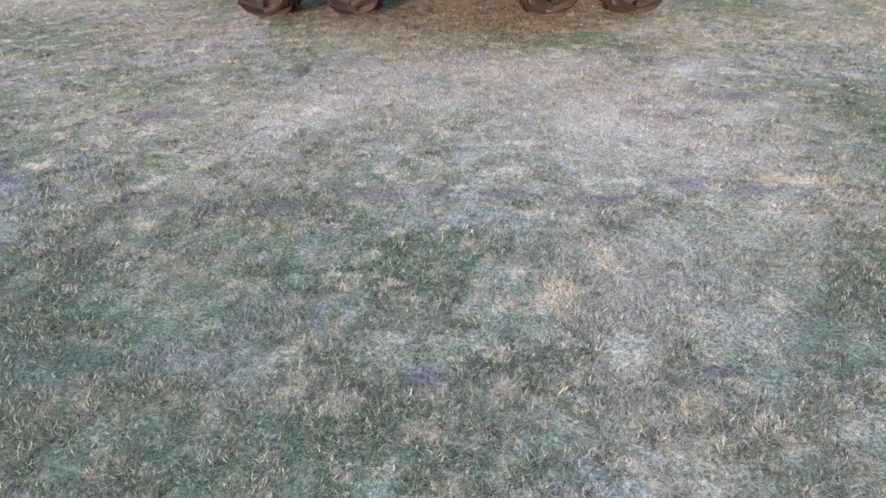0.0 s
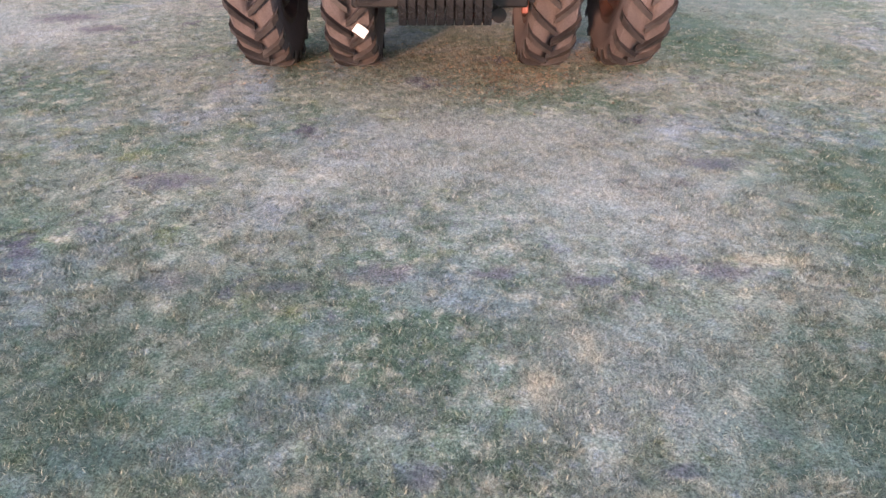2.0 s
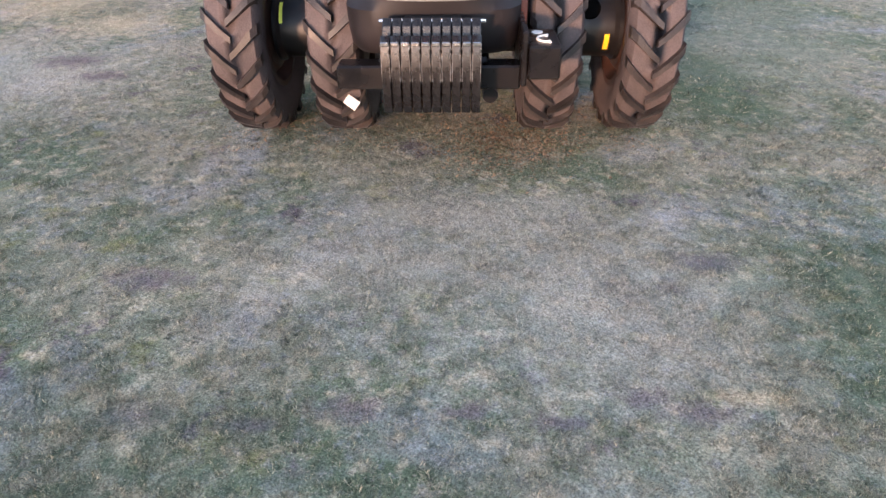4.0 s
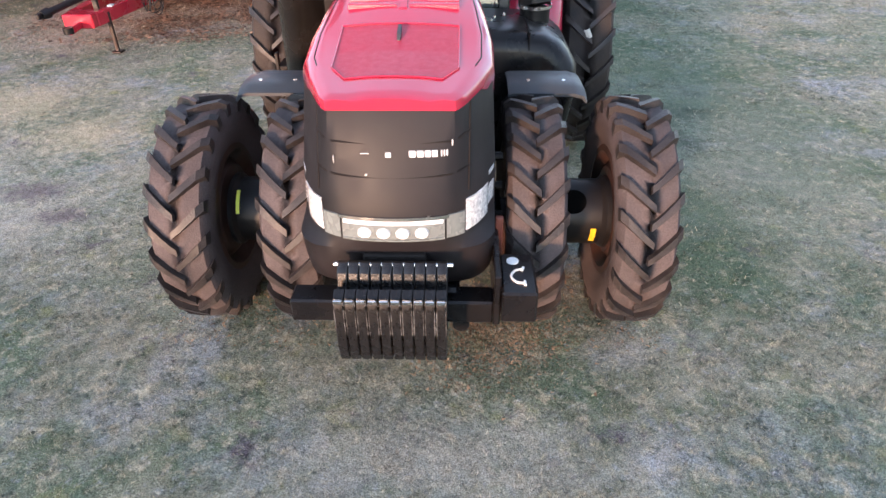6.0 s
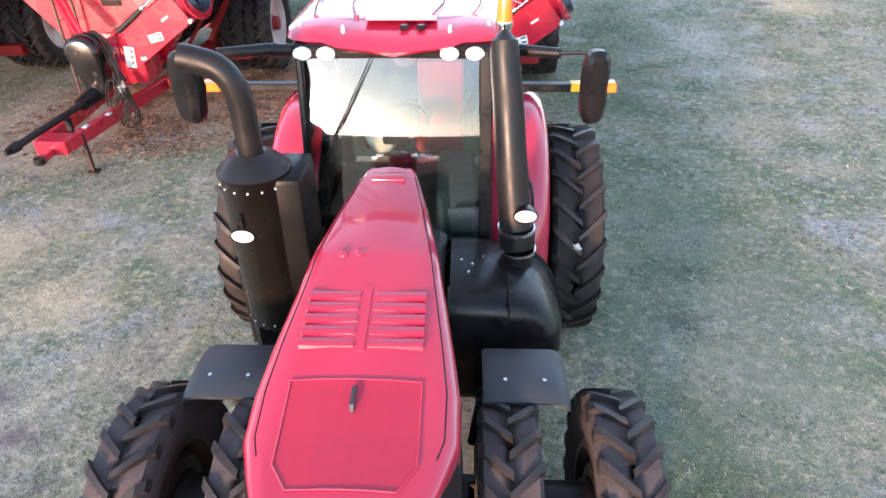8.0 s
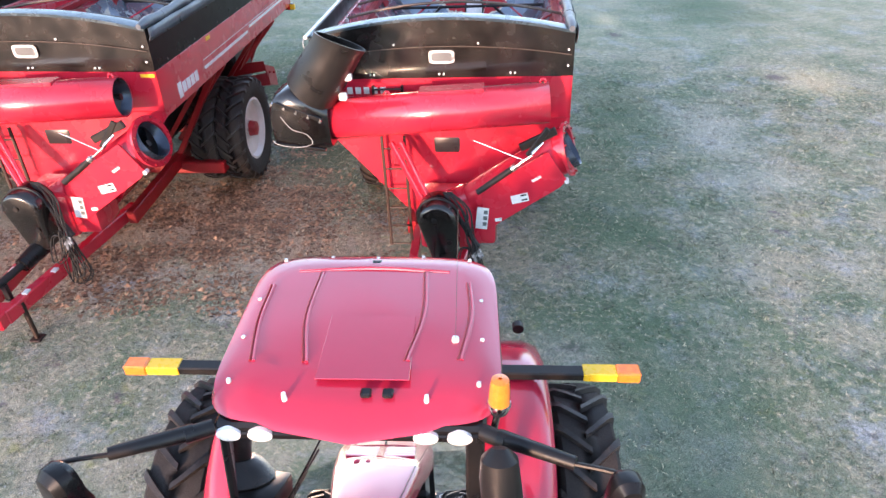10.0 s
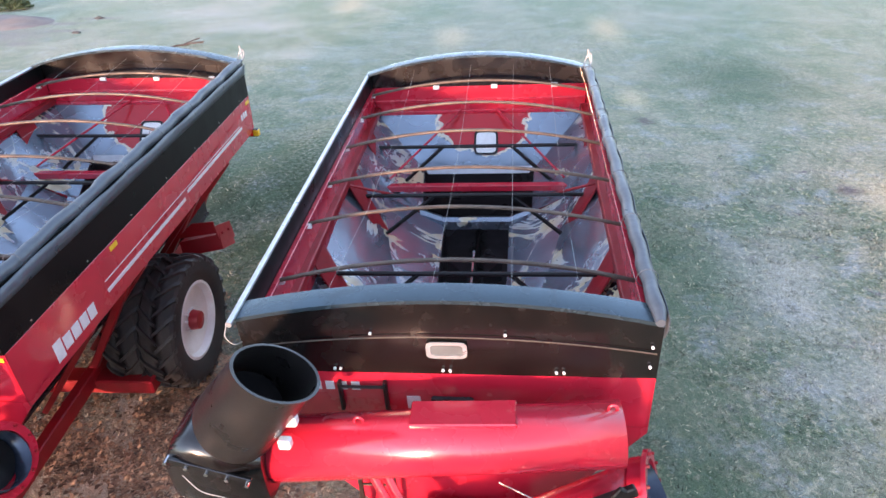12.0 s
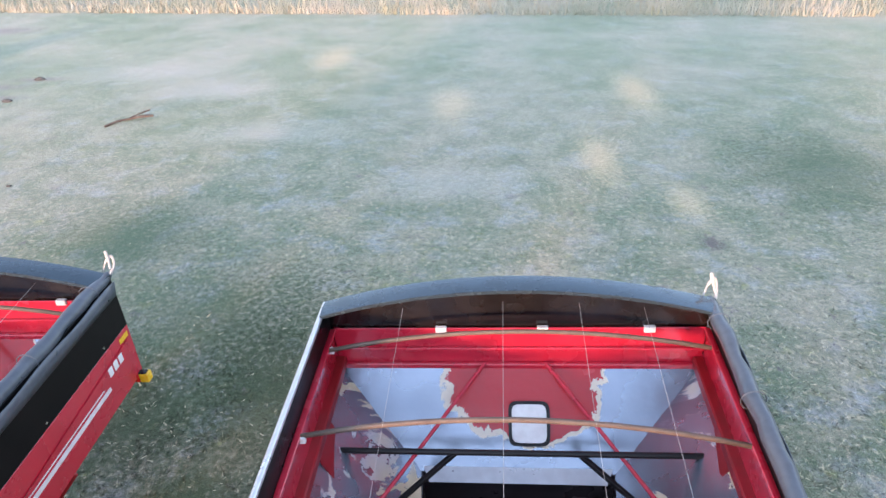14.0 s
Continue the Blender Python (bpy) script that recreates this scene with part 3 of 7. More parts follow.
# ---------------------------------------------------------------- tractor
def build_tractor():
    T = thing("tractor", (0.08, 7.0, 0), "red farm tractor with black nose and dual front wheels", "tractor")
    BASE[T] = Vector((0, 7.0, 0))

    # wheels
    fw = wheel_meshes("front", 0.78, 0.37, 0.44, 22, RUBBER, RIM_TR, -0.5)
    rw = wheel_meshes("rear", 1.02, 0.46, 0.64, 24, RUBBER_CLEAN, RIM_TR, 0.3)
    for i, x in enumerate((-1.37, -0.69, 0.81, 1.475)):
        put_wheel(T, "front_wheel", (x, 5.50, 0.772), fw, x < 0, 0.11 * i, "dusty lugged front wheel")
    for i, x in enumerate((-1.43, -0.90, 0.92, 1.53)):
        put_wheel(T, "rear_wheel", (x, 8.57, 1.015), rw, x < 0, 0.07 * i, "tall lugged rear wheel")
    # paper tags left on two tyres
    for p, w, h, ax, turn in (((-0.60, 4.79, 0.43), 0.10, 0.07, -32, 35), ((1.50, 7.60, 1.40), 0.05, 0.10, 25, -25)):
        b = bm_new()
        mm = Matrix.Translation(p) @ Matrix.Rotation(radians(ax), 4, "X") @ Matrix.Rotation(radians(turn), 4, "Y")
        add_loft(b, [[tuple(mm @ Vector((x, y + dy, z))) for x, y in ((-w / 2, 0.0), (0.0, -0.008), (w / 2, 0.004), (w / 2, 0.010), (0.0, -0.002), (-w / 2, 0.006))] for z, dy in ((-h / 2, 0.0), (0.0, -0.004), (h / 2, 0.003))])
        part("paper_tag", b, PAPER, T, "creased white paper tag on the tyre", 30)
    b = bm_new()
    add_tube(b, (-1.45, 5.46, 0.78), (1.45, 5.46, 0.78), 0.09, n=20)
    add_box(b, (-0.62, 5.3, 0.62), (0.62, 5.62, 0.92), 0.04)
    part("front_axle", b, SATIN, T)
    b = bm_new()
    add_tube(b, (-1.45, 8.57, 1.015), (1.45, 8.57, 1.015), 0.11, n=20)
    add_box(b, (-0.5, 8.2, 0.7), (0.5, 9.2, 1.35), 0.05)
    part("rear_axle", b, SATIN, T)
    for s in (-1, 1):
        b = bm_new()
        add_lathe(b, [(0.0, 0.02), (0.0, 0.2), (0.02, 0.225), (0.30, 0.225), (0.33, 0.25), (0.36, 0.25), (0.36, 0.02)], 32, "X", (0.985, 5.46, 0.78))
        if s < 0:
            bmesh.ops.scale(b, vec=(-0.9, 1, 1), verts=b.verts)
        hub = part("hub_spacer", b, SATIN, T, "black drum between the dual wheels")
        b = bm_new()
        add_tube(b, (1.10, 5.40, 0.84), (1.10, 5.295, 0.945), 0.08, n=24)
        if s > 0:
            part("hub_hole", b, HOLE, hub)
        else:
            b.free()
        b = bm_new()
        x0 = 1.235 if s > 0 else -1.17
        a0, a1, sw = (20, 62, 0.034) if s < 0 else (-34, -2, 0.018)
        arc = [radians(a0 + (a1 - a0) * k / 6) for k in range(7)]
        add_loft(b, [[(x0 + dx, 5.46 - r * math.cos(a), 0.78 + r * math.sin(a)) for dx, r in ((-sw, 0.224), (-sw, 0.2275), (sw, 0.2275), (sw, 0.224))] for a in arc])
        part("sticker", b, YELLOW_GREEN if s < 0 else YELLOW, hub, "yellow warning sticker")

    # engine block and chassis under the hood
    b = bm_new()
    add_box(b, (-0.40, 5.0, 0.75), (0.40, 7.35, 1.75), 0.05)
    add_box(b, (-0.30, 4.6, 0.70), (0.30, 8.4, 1.0), 0.04)
    add_box(b, (-0.47, 5.1, 1.25), (0.47, 5.9, 1.86), 0.04)
    for s in (-1, 1):
        for k in range(3):
            add_tube(b, (s * 0.4, 5.2 + 0.1 * k, 0.9 + 0.16 * k), (s * 0.62, 5.2 + 0.1 * k, 0.9 + 0.16 * k), 0.03, n=10)
    part("chassis", b, SATIN, T)

    # hood: lofted sections, widest at the front, narrow at the cab
    secs = [(4.575, 0.325, 1.915, 0.012), (4.60, 0.345, 1.925, 0.02), (4.66, 0.375, 1.935, 0.03), (4.85, 0.455, 1.965, 0.05), (5.05, 0.53, 2.0, 0.08), (5.3, 0.535, 2.06, 0.09), (5.55, 0.50, 2.135, 0.09),
            (5.9, 0.445, 2.215, 0.09), (6.16, 0.40, 2.288, 0.08), (6.24, 0.388, 2.300, 0.08), (6.7, 0.30, 2.322, 0.06), (7.08, 0.215, 2.338, 0.045), (7.22, 0.17, 2.334, 0.035)]
    rings = []
    for y, hw, zt, drop in secs:
        side = []
        lip = 0.13 if y > 5 else 0.045
        for f, dz in ((1.0, -drop - lip), (1.0, -drop - 0.03), (0.985, -drop + 0.005), (0.95, -drop * 0.62), (0.88, -drop * 0.36), (0.80, -drop * 0.24), (0.6, -0.012), (0.3, 0.0)):
            side.append((f * hw, zt + dz))
        ring = [(-x, y, z) for x, z in side] + [(0, y, zt + 0.003)] + [(x, y, z) for x, z in side[::-1]]
        rings.append(ring)
    b = bm_new()
    add_loft(b, rings, close=True, caps=True)
    hood = part("hood", b, RED, T, "glossy red sloping hood", 50)

    def hood_top(y):
        for (y0, w0, z0, d0), (y1, w1, z1, d1) in zip(secs, secs[1:]):
            if y0 <= y <= y1:
                f = (y - y0) / (y1 - y0)
                return z0 + f * (z1 - z0), w0 + f * (w1 - w0)
        return secs[-1][2], secs[-1][1]

    def on_hood(x, y, dz):
        z, w = hood_top(y)
        drop = next((d0 + (d1 - d0) * (y - y0) / (y1 - y0) for (y0, _, _, d0), (y1, _, _, d1) in zip(secs, secs[1:]) if y0 <= y <= y1), secs[-1][3])
        u = abs(x) / w
        steps = ((0.0, 0.003), (0.3, 0.0), (0.6, -0.012), (0.80, -drop * 0.24), (0.88, -drop * 0.36), (0.95, -drop * 0.62), (1.0, -drop))
        for (u0, z0), (u1, z1) in zip(steps, steps[1:]):
            if u <= u1:
                return (x, y, z + z0 + (z1 - z0) * (u - u0) / (u1 - u0) + dz)
        return (x, y, z - drop + dz)

    # fine intake screen with its ridges
    out = [(-0.25, 4.78), (0.25, 4.78), (0.335, 4.90), (0.335, 5.34), (-0.335, 5.34), (-0.335, 4.90)]
    b = bm_new()
    rows = []
    for k in range(13):
        y = 4.78 + 0.56 * k / 12
        hw_ = 0.335 if y > 4.9 else 0.25 + 0.085 * (y - 4.78) / 0.12
        rows.append([on_hood(hw_ * (2 * j / 12 - 1), y, 0.004) for j in range(13)])
    add_loft(b, rows, close=False)
    part("intake_screen", b, SCREEN, hood, "fine dark red intake mesh", 0)
    for k in range(26):
        y = 4.82 + k * 0.0185
        hwid = 0.285 if y > 4.87 else 0.25
        b = bm_new()
        add_loft(b, [[on_hood(hwid * (2 * j / 8 - 1), y + q, h) for q, h in ((-0.006, 0.002), (-0.003, 0.0038), (0.003, 0.0038), (0.006, 0.002))] for j in range(9)])
        part("screen_ridge", b, SCREEN, hood)
    for pts in ([(-0.335, 4.9), (-0.335, 5.34)], [(0.335, 4.9), (0.335, 5.34)], [(-0.335, 5.34), (0.335, 5.34)], [(-0.25, 4.78), (0.25, 4.78)], [(-0.25, 4.78), (-0.335, 4.9)], [(0.25, 4.78), (0.335, 4.9)]):
        b = bm_new()
        (xa, ya), (xb, yb) = pts
        add_path(b, [on_hood(xa + (xb - xa) * f / 4, ya + (yb - ya) * f / 4, 0.006) for f in range(5)], 0.005, 6)
        part("screen_trim", b, RED, hood)
    # hood seams
    for s in (-1, 1):
        b = bm_new()
        add_path(b, [(s * hood_top(y)[1] * 0.86, y, on_hood(s * hood_top(y)[1] * 0.86, y, 0)[2]) for y in (4.95, 5.05, 5.3, 5.55, 5.72, 5.9, 6.03, 6.16, 6.24, 6.47, 6.7, 6.9, 7.08)], 0.0035, 6)
        part("hood_seam", b, DARK, hood)
    # ten louvres
    for s in (-1, 1):
        for k in range(5):
            y = 5.55 + 0.079 * k
            z = hood_top(y)[0]
            b = bm_new()
            x0, x1 = s * 0.04, s * 0.33
            add_loft(b, [[(x, y - 0.032, z - 0.035), (x, y - 0.028, z + 0.003), (x, y - 0.012, z + 0.011), (x, y + 0.03, z + 0.006), (x, y + 0.03, z - 0.035)] for x in (x0, x0 + s * 0.02, x1 - s * 0.02, x1)])
            part("louvre", b, RED, hood)
    b = bm_new()
    add_loft(b, [[(x, y, hood_top(y)[0] + dz) for x, dz in ((-0.03, -0.01), (-0.022, 0.009), (0.022, 0.009), (0.03, -0.01))] for y in (5.5, 5.55, 5.72, 5.9, 5.93)])
    part("louvre_spine", b, RED, hood)
    b = bm_new()
    add_loft(b, [[(x - w, y, zl + dz) for x, dz in ((0, 0), (2 * w, 0), (2 * w, h), (0, h))] for y, w, zl, h in ((5.16, 0.009, 2.02, 0.022), (5.18, 0.011, 2.03, 0.04), (5.28, 0.009, 2.055, 0.036), (5.30, 0.007, 2.06, 0.02))])
    part("hood_latch", b, FENDER, hood, "dark grey hood latch")
    b = bm_new()
    add_box(b, (-0.12, 7.0, 2.325), (0.12, 7.12, 2.35), 0.01, seg=2)
    part("hood_plate", b, RED, hood)
    for s in (-1, 1):
        b = bm_new()
        add_lathe(b, [(2.27, 0.004), (2.27, 0.034), (2.293, 0.03), (2.302, 0.016), (2.304, 0.004)], 16, "Z", (s * 0.05 - 0.13, 6.17, 0))
        part("hood_stud", b, RED, hood)

    # nose
    levels = [(0.86, 4.50, 0.515), (0.90, 4.46, 0.53), (1.0, 4.44, 0.54), (1.14, 4.42, 0.545), (1.19, 4.405, 0.545), (1.22, 4.40, 0.545), (1.42, 4.425, 0.545), (1.5, 4.46, 0.54), (1.7, 4.52, 0.53), (1.88, 4.585, 0.52), (1.905, 4.60, 0.515)]

    def nose_y(x, z):
        for (z0, y0, w0), (z1, y1, w1) in zip(levels, levels[1:]):
            if z0 <= z <= z1:
                f = (z - z0) / (z1 - z0)
                y, w = y0 + f * (y1 - y0), w0 + f * (w1 - w0)
                break
        else:
            y, w = levels[-1][1:]
        u = min(1.0, abs(x) / w)
        k = min(1.0, max(0.0, (z - 1.42) / 0.4))
        flat = 0.03 * u * u + (0.42 * (u - 0.62) / 0.38 if u > 0.62 else 0.0)
        low = min(1.0, max(0.0, (1.20 - z) / 0.06))
        front = (1 - low) * (0.12 * u ** 2 + 0.31 * u ** 6) + low * (0.04 * u ** 2 + 0.16 * u ** 10)
        return y + (1 - k) * front + k * flat, w

    rings = []
    for z, y0, w in levels:
        xs = [w * math.sin(math.pi / 2 * k / 12) for k in range(-12, 13)]
        rings.append([(x, nose_y(x, z)[0], z) for x in xs] + [(w, 5.35, z), (-w, 5.35, z)])
    b = bm_new()
    add_loft(b, rings)
    nose = part("nose", b, NOSE, T, "dusty black plastic nose and grille", 40)
    for z in (1.555, 1.72):
        b = bm_new()
        add_path(b, [(x, nose_y(x, z)[0] + 0.001, z - 0.02 * (1 - (x / 0.4) ** 2)) for x in [-0.40 + 0.05 * k for k in range(17)]], 0.007, 6)
        part("grille_seam", b, DARK, nose)
    for s in (-1, 1):
        b = bm_new()
        add_path(b, [(s * 0.395, nose_y(0.395, z)[0] + 0.001, z) for z in (1.44, 1.55, 1.65, 1.75, 1.85, 1.89)], 0.006, 6)
        part("grille_seam", b, DARK, nose)
    # emblem: plain pale blocks
    for k, (x0, x1) in enumerate(((0.09, 0.125), (0.13, 0.165), (0.17, 0.2), (0.205, 0.235), (0.25, 0.258), (0.264, 0.272), (0.278, 0.286))):
        b = bm_new()
        z = 1.655
        add_box(b, (x0, nose_y(x0, z)[0] - 0.004, z - 0.018), (x1, nose_y(x0, z)[0] + 0.03, z + 0.018), 0.003)
        part("emblem_block", b, WHITE, nose, "pale raised emblem block")
    for x0, x1, z0, z1 in ((-0.028, 0.0, 1.64, 1.665), (-0.155, -0.11, 1.655, 1.659), (-0.298, -0.294, 1.60, 1.64), (-0.135, -0.123, 1.548, 1.557), (0.305, 0.312, 1.69, 1.72)):
        b = bm_new()
        add_box(b, (x0, nose_y((x0 + x1) / 2, z0)[0] - 0.002, z0), (x1, nose_y((x0 + x1) / 2, z0)[0] + 0.03, z1), 0.001)
        part("scuff_mark", b, STICKER, nose, "pale residue mark")
    # headlight band
    def strip(x0, x1, z0, z1, proud, mat, name, label=""):
        bb = bm_new()
        n = 8
        rr = []
        for z in (z0, z1):
            rr.append([(x0 + (x1 - x0) * k / n, nose_y(x0 + (x1 - x0) * k / n, z)[0] - proud, z) for k in range(n + 1)] +
                      [(x0 + (x1 - x0) * k / n, nose_y(x0 + (x1 - x0) * k / n, z)[0] + 0.02, z) for k in range(n, -1, -1)])
        add_loft(bb, rr)
        return part(name, bb, mat, nose, label)

    strip(-0.27, 0.27, 1.205, 1.325, 0.008, FILLER, "light_bar", "grey headlight bar")
    strip(-0.29, 0.29, 1.325, 1.342, 0.014, CHROME, "light_bar_lip")
    strip(-0.27, 0.27, 1.205, 1.217, 0.0115, FILLER, "lamp_sill")
    strip(-0.262, 0.262, 1.30, 1.322, 0.0115, LAMP, "lamp_strip", "bright white upper lamp strip")
    for x in (-0.15, -0.05, 0.05, 0.15):
        bb = bm_new()
        add_lathe(bb, [(-0.022, 0.004), (-0.02, 0.02), (-0.012, 0.034), (0.01, 0.04), (0.01, 0.004)], 20, "Y", (0, 0, 0))
        bmesh.ops.scale(bb, vec=(1.0, 1.0, 0.8), verts=bb.verts)
        bmesh.ops.translate(bb, vec=(x, nose_y(x, 1.25)[0] - 0.004, 1.252), verts=bb.verts)
        part("lamp_bulb", bb, LAMP, nose, "round white lamp")
    for s in (-1, 1):
        strip(*sorted((s * 0.28, s * 0.375)), 1.21, 1.34, 0.009, FILLER, "lamp_filler", "grey lens beside the light bar")
        strip(*sorted((s * 0.38, s * 0.50)), 1.225, 1.40, 0.01, REFLECTOR, "headlight", "clear faceted headlight")
        strip(*sorted((s * 0.503, s * 0.535)), 1.27, 1.45, 0.01, REFLECTOR, "headlight_tip")
    b = bm_new()
    add_box(b, (-0.17, 4.39, 1.075), (0.17, 4.47, 1.12), 0.01)
    part("nose_slot", b, DARK, nose)
    b = bm_new()
    add_box(b, (-0.15, 4.375, 1.06), (0.15, 4.44, 1.075), 0.005)
    part("slot_lip", b, BLACK, nose)

    # weights and carrier
    b = bm_new()
    add_box(b, (-0.60, 4.36, 0.68), (0.54, 4.52, 0.83), 0.012)
    add_box(b, (-0.35, 4.45, 0.65), (0.35, 5.2, 0.85), 0.02)
    add_tube(b, (0.36, 4.42, 0.62), (0.36, 4.55, 0.62), 0.05, n=16)
    part("weight_carrier", b, BLACK, T, "black front weight carrier beam")
    wt = [(4.115, 0.63), (4.085, 0.69), (4.08, 1.0), (4.10, 1.055), (4.15, 1.075), (4.17, 1.03), (4.23, 1.03), (4.25, 1.10), (4.30, 1.135), (4.34, 1.12), (4.35, 0.9), (4.33, 0.63)]
    first = None
    for k in range(10):
        x = -0.26 + 0.0578 * k
        if first is None:
            b = bm_new()
            add_loft(b, [[(xx, y + dy, z) for y, z in wt] for xx, dy in ((-0.026, 0.006), (-0.021, 0), (0.021, 0), (0.026, 0.006))])
            first = part("front_weight", b, WEIGHT, T, "black cast suitcase weight")
            first.location.x = x
        else:
            o = share(first, T, (x, 0, 0))
        b = bm_new()
        add_box(b, (x - 0.022, 4.072, 1.035), (x + 0.022, 4.09, 1.06), 0.004)
        part("weight_clip", b, CHROME, T, "bright bar along the weight's rounded top")
        # highlights down both front edges, drawn as thin bright lines
        for e in (-0.0235, 0.0235):
            b = bm_new()
            add_path(b, [(x + e, 4.083, 0.83), (x + e, 4.0825, 0.90), (x + e, 4.082, 0.98), (x + e, 4.098, 1.045)], 0.002, 5)
            part("weight_glint", b, EDGE, T, "thin bright line for the highlight on the weight's edge")
    b = bm_new()
    add_tube(b, (-0.31, 4.315, 1.115), (0.315, 4.315, 1.115), 0.012, n=8)
    part("weight_rod", b, CHROME, T)

    # tow bracket box with its sign
    b = bm_new()
    add_box(b, (0.575, 4.25, 0.78), (0.765, 4.63, 0.98), 0.012)
    add_box(b, (0.535, 4.3, 0.72), (0.572, 4.9, 1.05), 0.008)
    box = part("bracket_box", b, BLACK, T, "black bracket box with white hook sign")
    b = bm_new()
    add_path(b, curve_pts([(0.70, 4.34, 0.984), (0.655, 4.35, 0.984), (0.63, 4.40, 0.984), (0.65, 4.45, 0.984), (0.69, 4.47, 0.984)]), 0.007, 6)
    add_path(b, [(0.70, 4.32, 0.984), (0.70, 4.36, 0.984)], 0.008, 6)
    add_path(b, [(0.69, 4.455, 0.984), (0.70, 4.485, 0.984)], 0.008, 6)
    part("hook_sign", b, WHITE, box)
    b = bm_new()
    add_tube(b, (0.645, 4.55, 0.978), (0.645, 4.55, 0.984), 0.035, n=20)
    part("round_sign", b, WHITE, box)
    b = bm_new()
    add_box(b, (0.555, 4.78, 0.55), (0.60, 4.82, 1.12), 0.006)
    part("side_bracket", b, RIM_RUST, T, "rusty bracket bar")

    # front fenders
    for s in (-1, 1):
        b = bm_new()
        rings = []
        for k in range(8):
            f = k / 7
            yc, zc = 5.72 + 0.47 * f, 1.51 + 0.05 * math.sin(math.pi * (0.15 + 0.7 * f)) - 0.02 * f
            fl = 0.05 if k == 0 else 0.0
            rings.append([(s * xx, yc, zc + dz - fl * 0.4) for xx, dz in ((0.66, 0.0), (0.69, 0.012), (1.10, 0.012), (1.165, -0.006), (1.19, -0.05), (1.178, -0.055), (1.15, -0.022), (1.09, -0.01), (0.69, -0.01), (0.66, -0.016))])
        add_loft(b, rings)
        fend = part("front_fender", b, FENDER, T, "grey plastic front fender", 45)
        for x in (0.80, 1.04):
            b = bm_new()
            add_tube(b, (s * x, 5.875, 1.515), (s * x, 5.87, 1.567), 0.016, 0.013, 10)
            part("fender_bolt", b, CHROME, fend)
        b = bm_new()
        add_path(b, curve_pts([(s * 0.6, 5.85, 1.0), (s * 0.68, 5.9, 1.4), (s * 0.9, 5.95, 1.525)]), 0.03, 8)
        part("fender_arm", b, SATIN, fend)

    # fuel tank and steps
    b = bm_new()
    rings = []
    for y, g in ((6.40, 0.14), (6.415, 0.08), (6.45, 0.035), (6.52, 0.01), (6.6, 0.0), (7.15, 0.0), (7.25, 0.03)):
        rings.append([(x, y, z) for x, z in ((0.44, 0.75 + g), (1.02, 0.75 + g), (1.2 - g, 0.95), (1.25 - g, 1.25), (1.24 - g, 1.45), (1.21 - g, 1.50 - g * 0.5), (1.16 - g, 1.58 - g), (1.08 - g * 0.7, 1.65 - g), (0.97, 1.70 - g), (0.8, 1.73 - g), (0.44, 1.74 - g))])
    add_loft(b, rings)
    tank = part("fuel_tank", b, BLACK, T, "black moulded fuel tank", 45)
    b = bm_new()
    add_box(b, (0.84, 6.405, 1.0), (0.852, 6.9, 1.735), 0.002)
    part("tank_seam", b, DARK, tank)
    for x, y, z in ((0.52, 6.9, 1.745), (0.60, 6.85, 1.745), (0.68, 6.95, 1.745), (0.57, 6.75, 1.745)):
        b = bm_new()
        add_tube(b, (x, y, z - 0.02), (x, y, z + 0.004), 0.014, 0.01, 10)
        part("tank_bolt", b, CHROME, tank)
    b = bm_new()
    add_box(b, (-1.1, 6.75, 0.75), (-0.44, 7.4, 1.25), 0.06)
    part("battery_box", b, BLACK, T)
    b = bm_new()
    for z in (0.55, 0.85, 1.15):
        add_box(b, (-1.35, 7.35, z), (-1.0, 7.6, z + 0.03), 0.006)
    add_box(b, (-1.36, 7.34, 0.5), (-1.33, 7.4, 1.3), 0.004)
    part("steps", b, SATIN, T)
    b = bm_new()
    add_path(b, curve_pts([(0.85, 6.3, 1.2), (0.95, 6.25, 1.1), (1.02, 6.3, 0.95), (0.95, 6.4, 0.8)]), 0.015, 8)
    add_path(b, curve_pts([(0.82, 6.32, 1.25), (0.9, 6.22, 1.0), (0.98, 6.3, 0.85)]), 0.012, 8)
    part("steering_hose", b, HOSE, T)

    # exhaust canister and stack
    b = bm_new()
    add_lathe(b, [(1.20, 0.02), (1.20, 0.215), (1.23, 0.23), (2.44, 0.24), (2.455, 0.25), (2.475, 0.25), (2.49, 0.235), (2.56, 0.17), (2.585, 0.12), (2.60, 0.10), (2.60, 0.02)], 48, "Z", (-0.90, 6.92, 0))
    can = part("exhaust_canister", b, HEAT, T, "black perforated exhaust canister")
    b = bm_new()
    add_box(b, (-0.86, 6.76, 1.2), (-0.555, 7.22, 2.46), 0.04, seg=2)
    part("canister_shield", b, CART_SIDE, can)
    for a in range(8):
        an = radians(185 + 22 * a)
        for z in (1.26, 2.40):
            b = bm_new()
            p = Vector((math.cos(an), math.sin(an), 0))
            c = Vector((-0.90, 6.92, z))
            r = 0.23 if z < 2 else 0.24
            add_tube(b, c + p * (r - 0.01), c + p * (r + 0.006), 0.007, n=8)
            part("canister_bolt", b, STICKER, can)
    b = bm_new()
    add_path(b, curve_pts([(-0.90, 6.92, 2.55), (-0.90, 6.92, 2.8), (-0.905, 6.91, 2.98), (-0.94, 6.9, 3.1), (-1.02, 6.9, 3.18), (-1.16, 6.9, 3.225), (-1.22, 6.9, 3.235)], 5), 0.085, 20, caps=False)
    pipe = part("exhaust_pipe", b, SATIN, T, "black bent exhaust pipe", 60)
    b = bm_new()
    add_tube(b, (-1.16, 6.9, 3.225), (-1.212, 6.9, 3.233), 0.08, n=20)
    part("pipe_mouth", b, DARK, pipe)

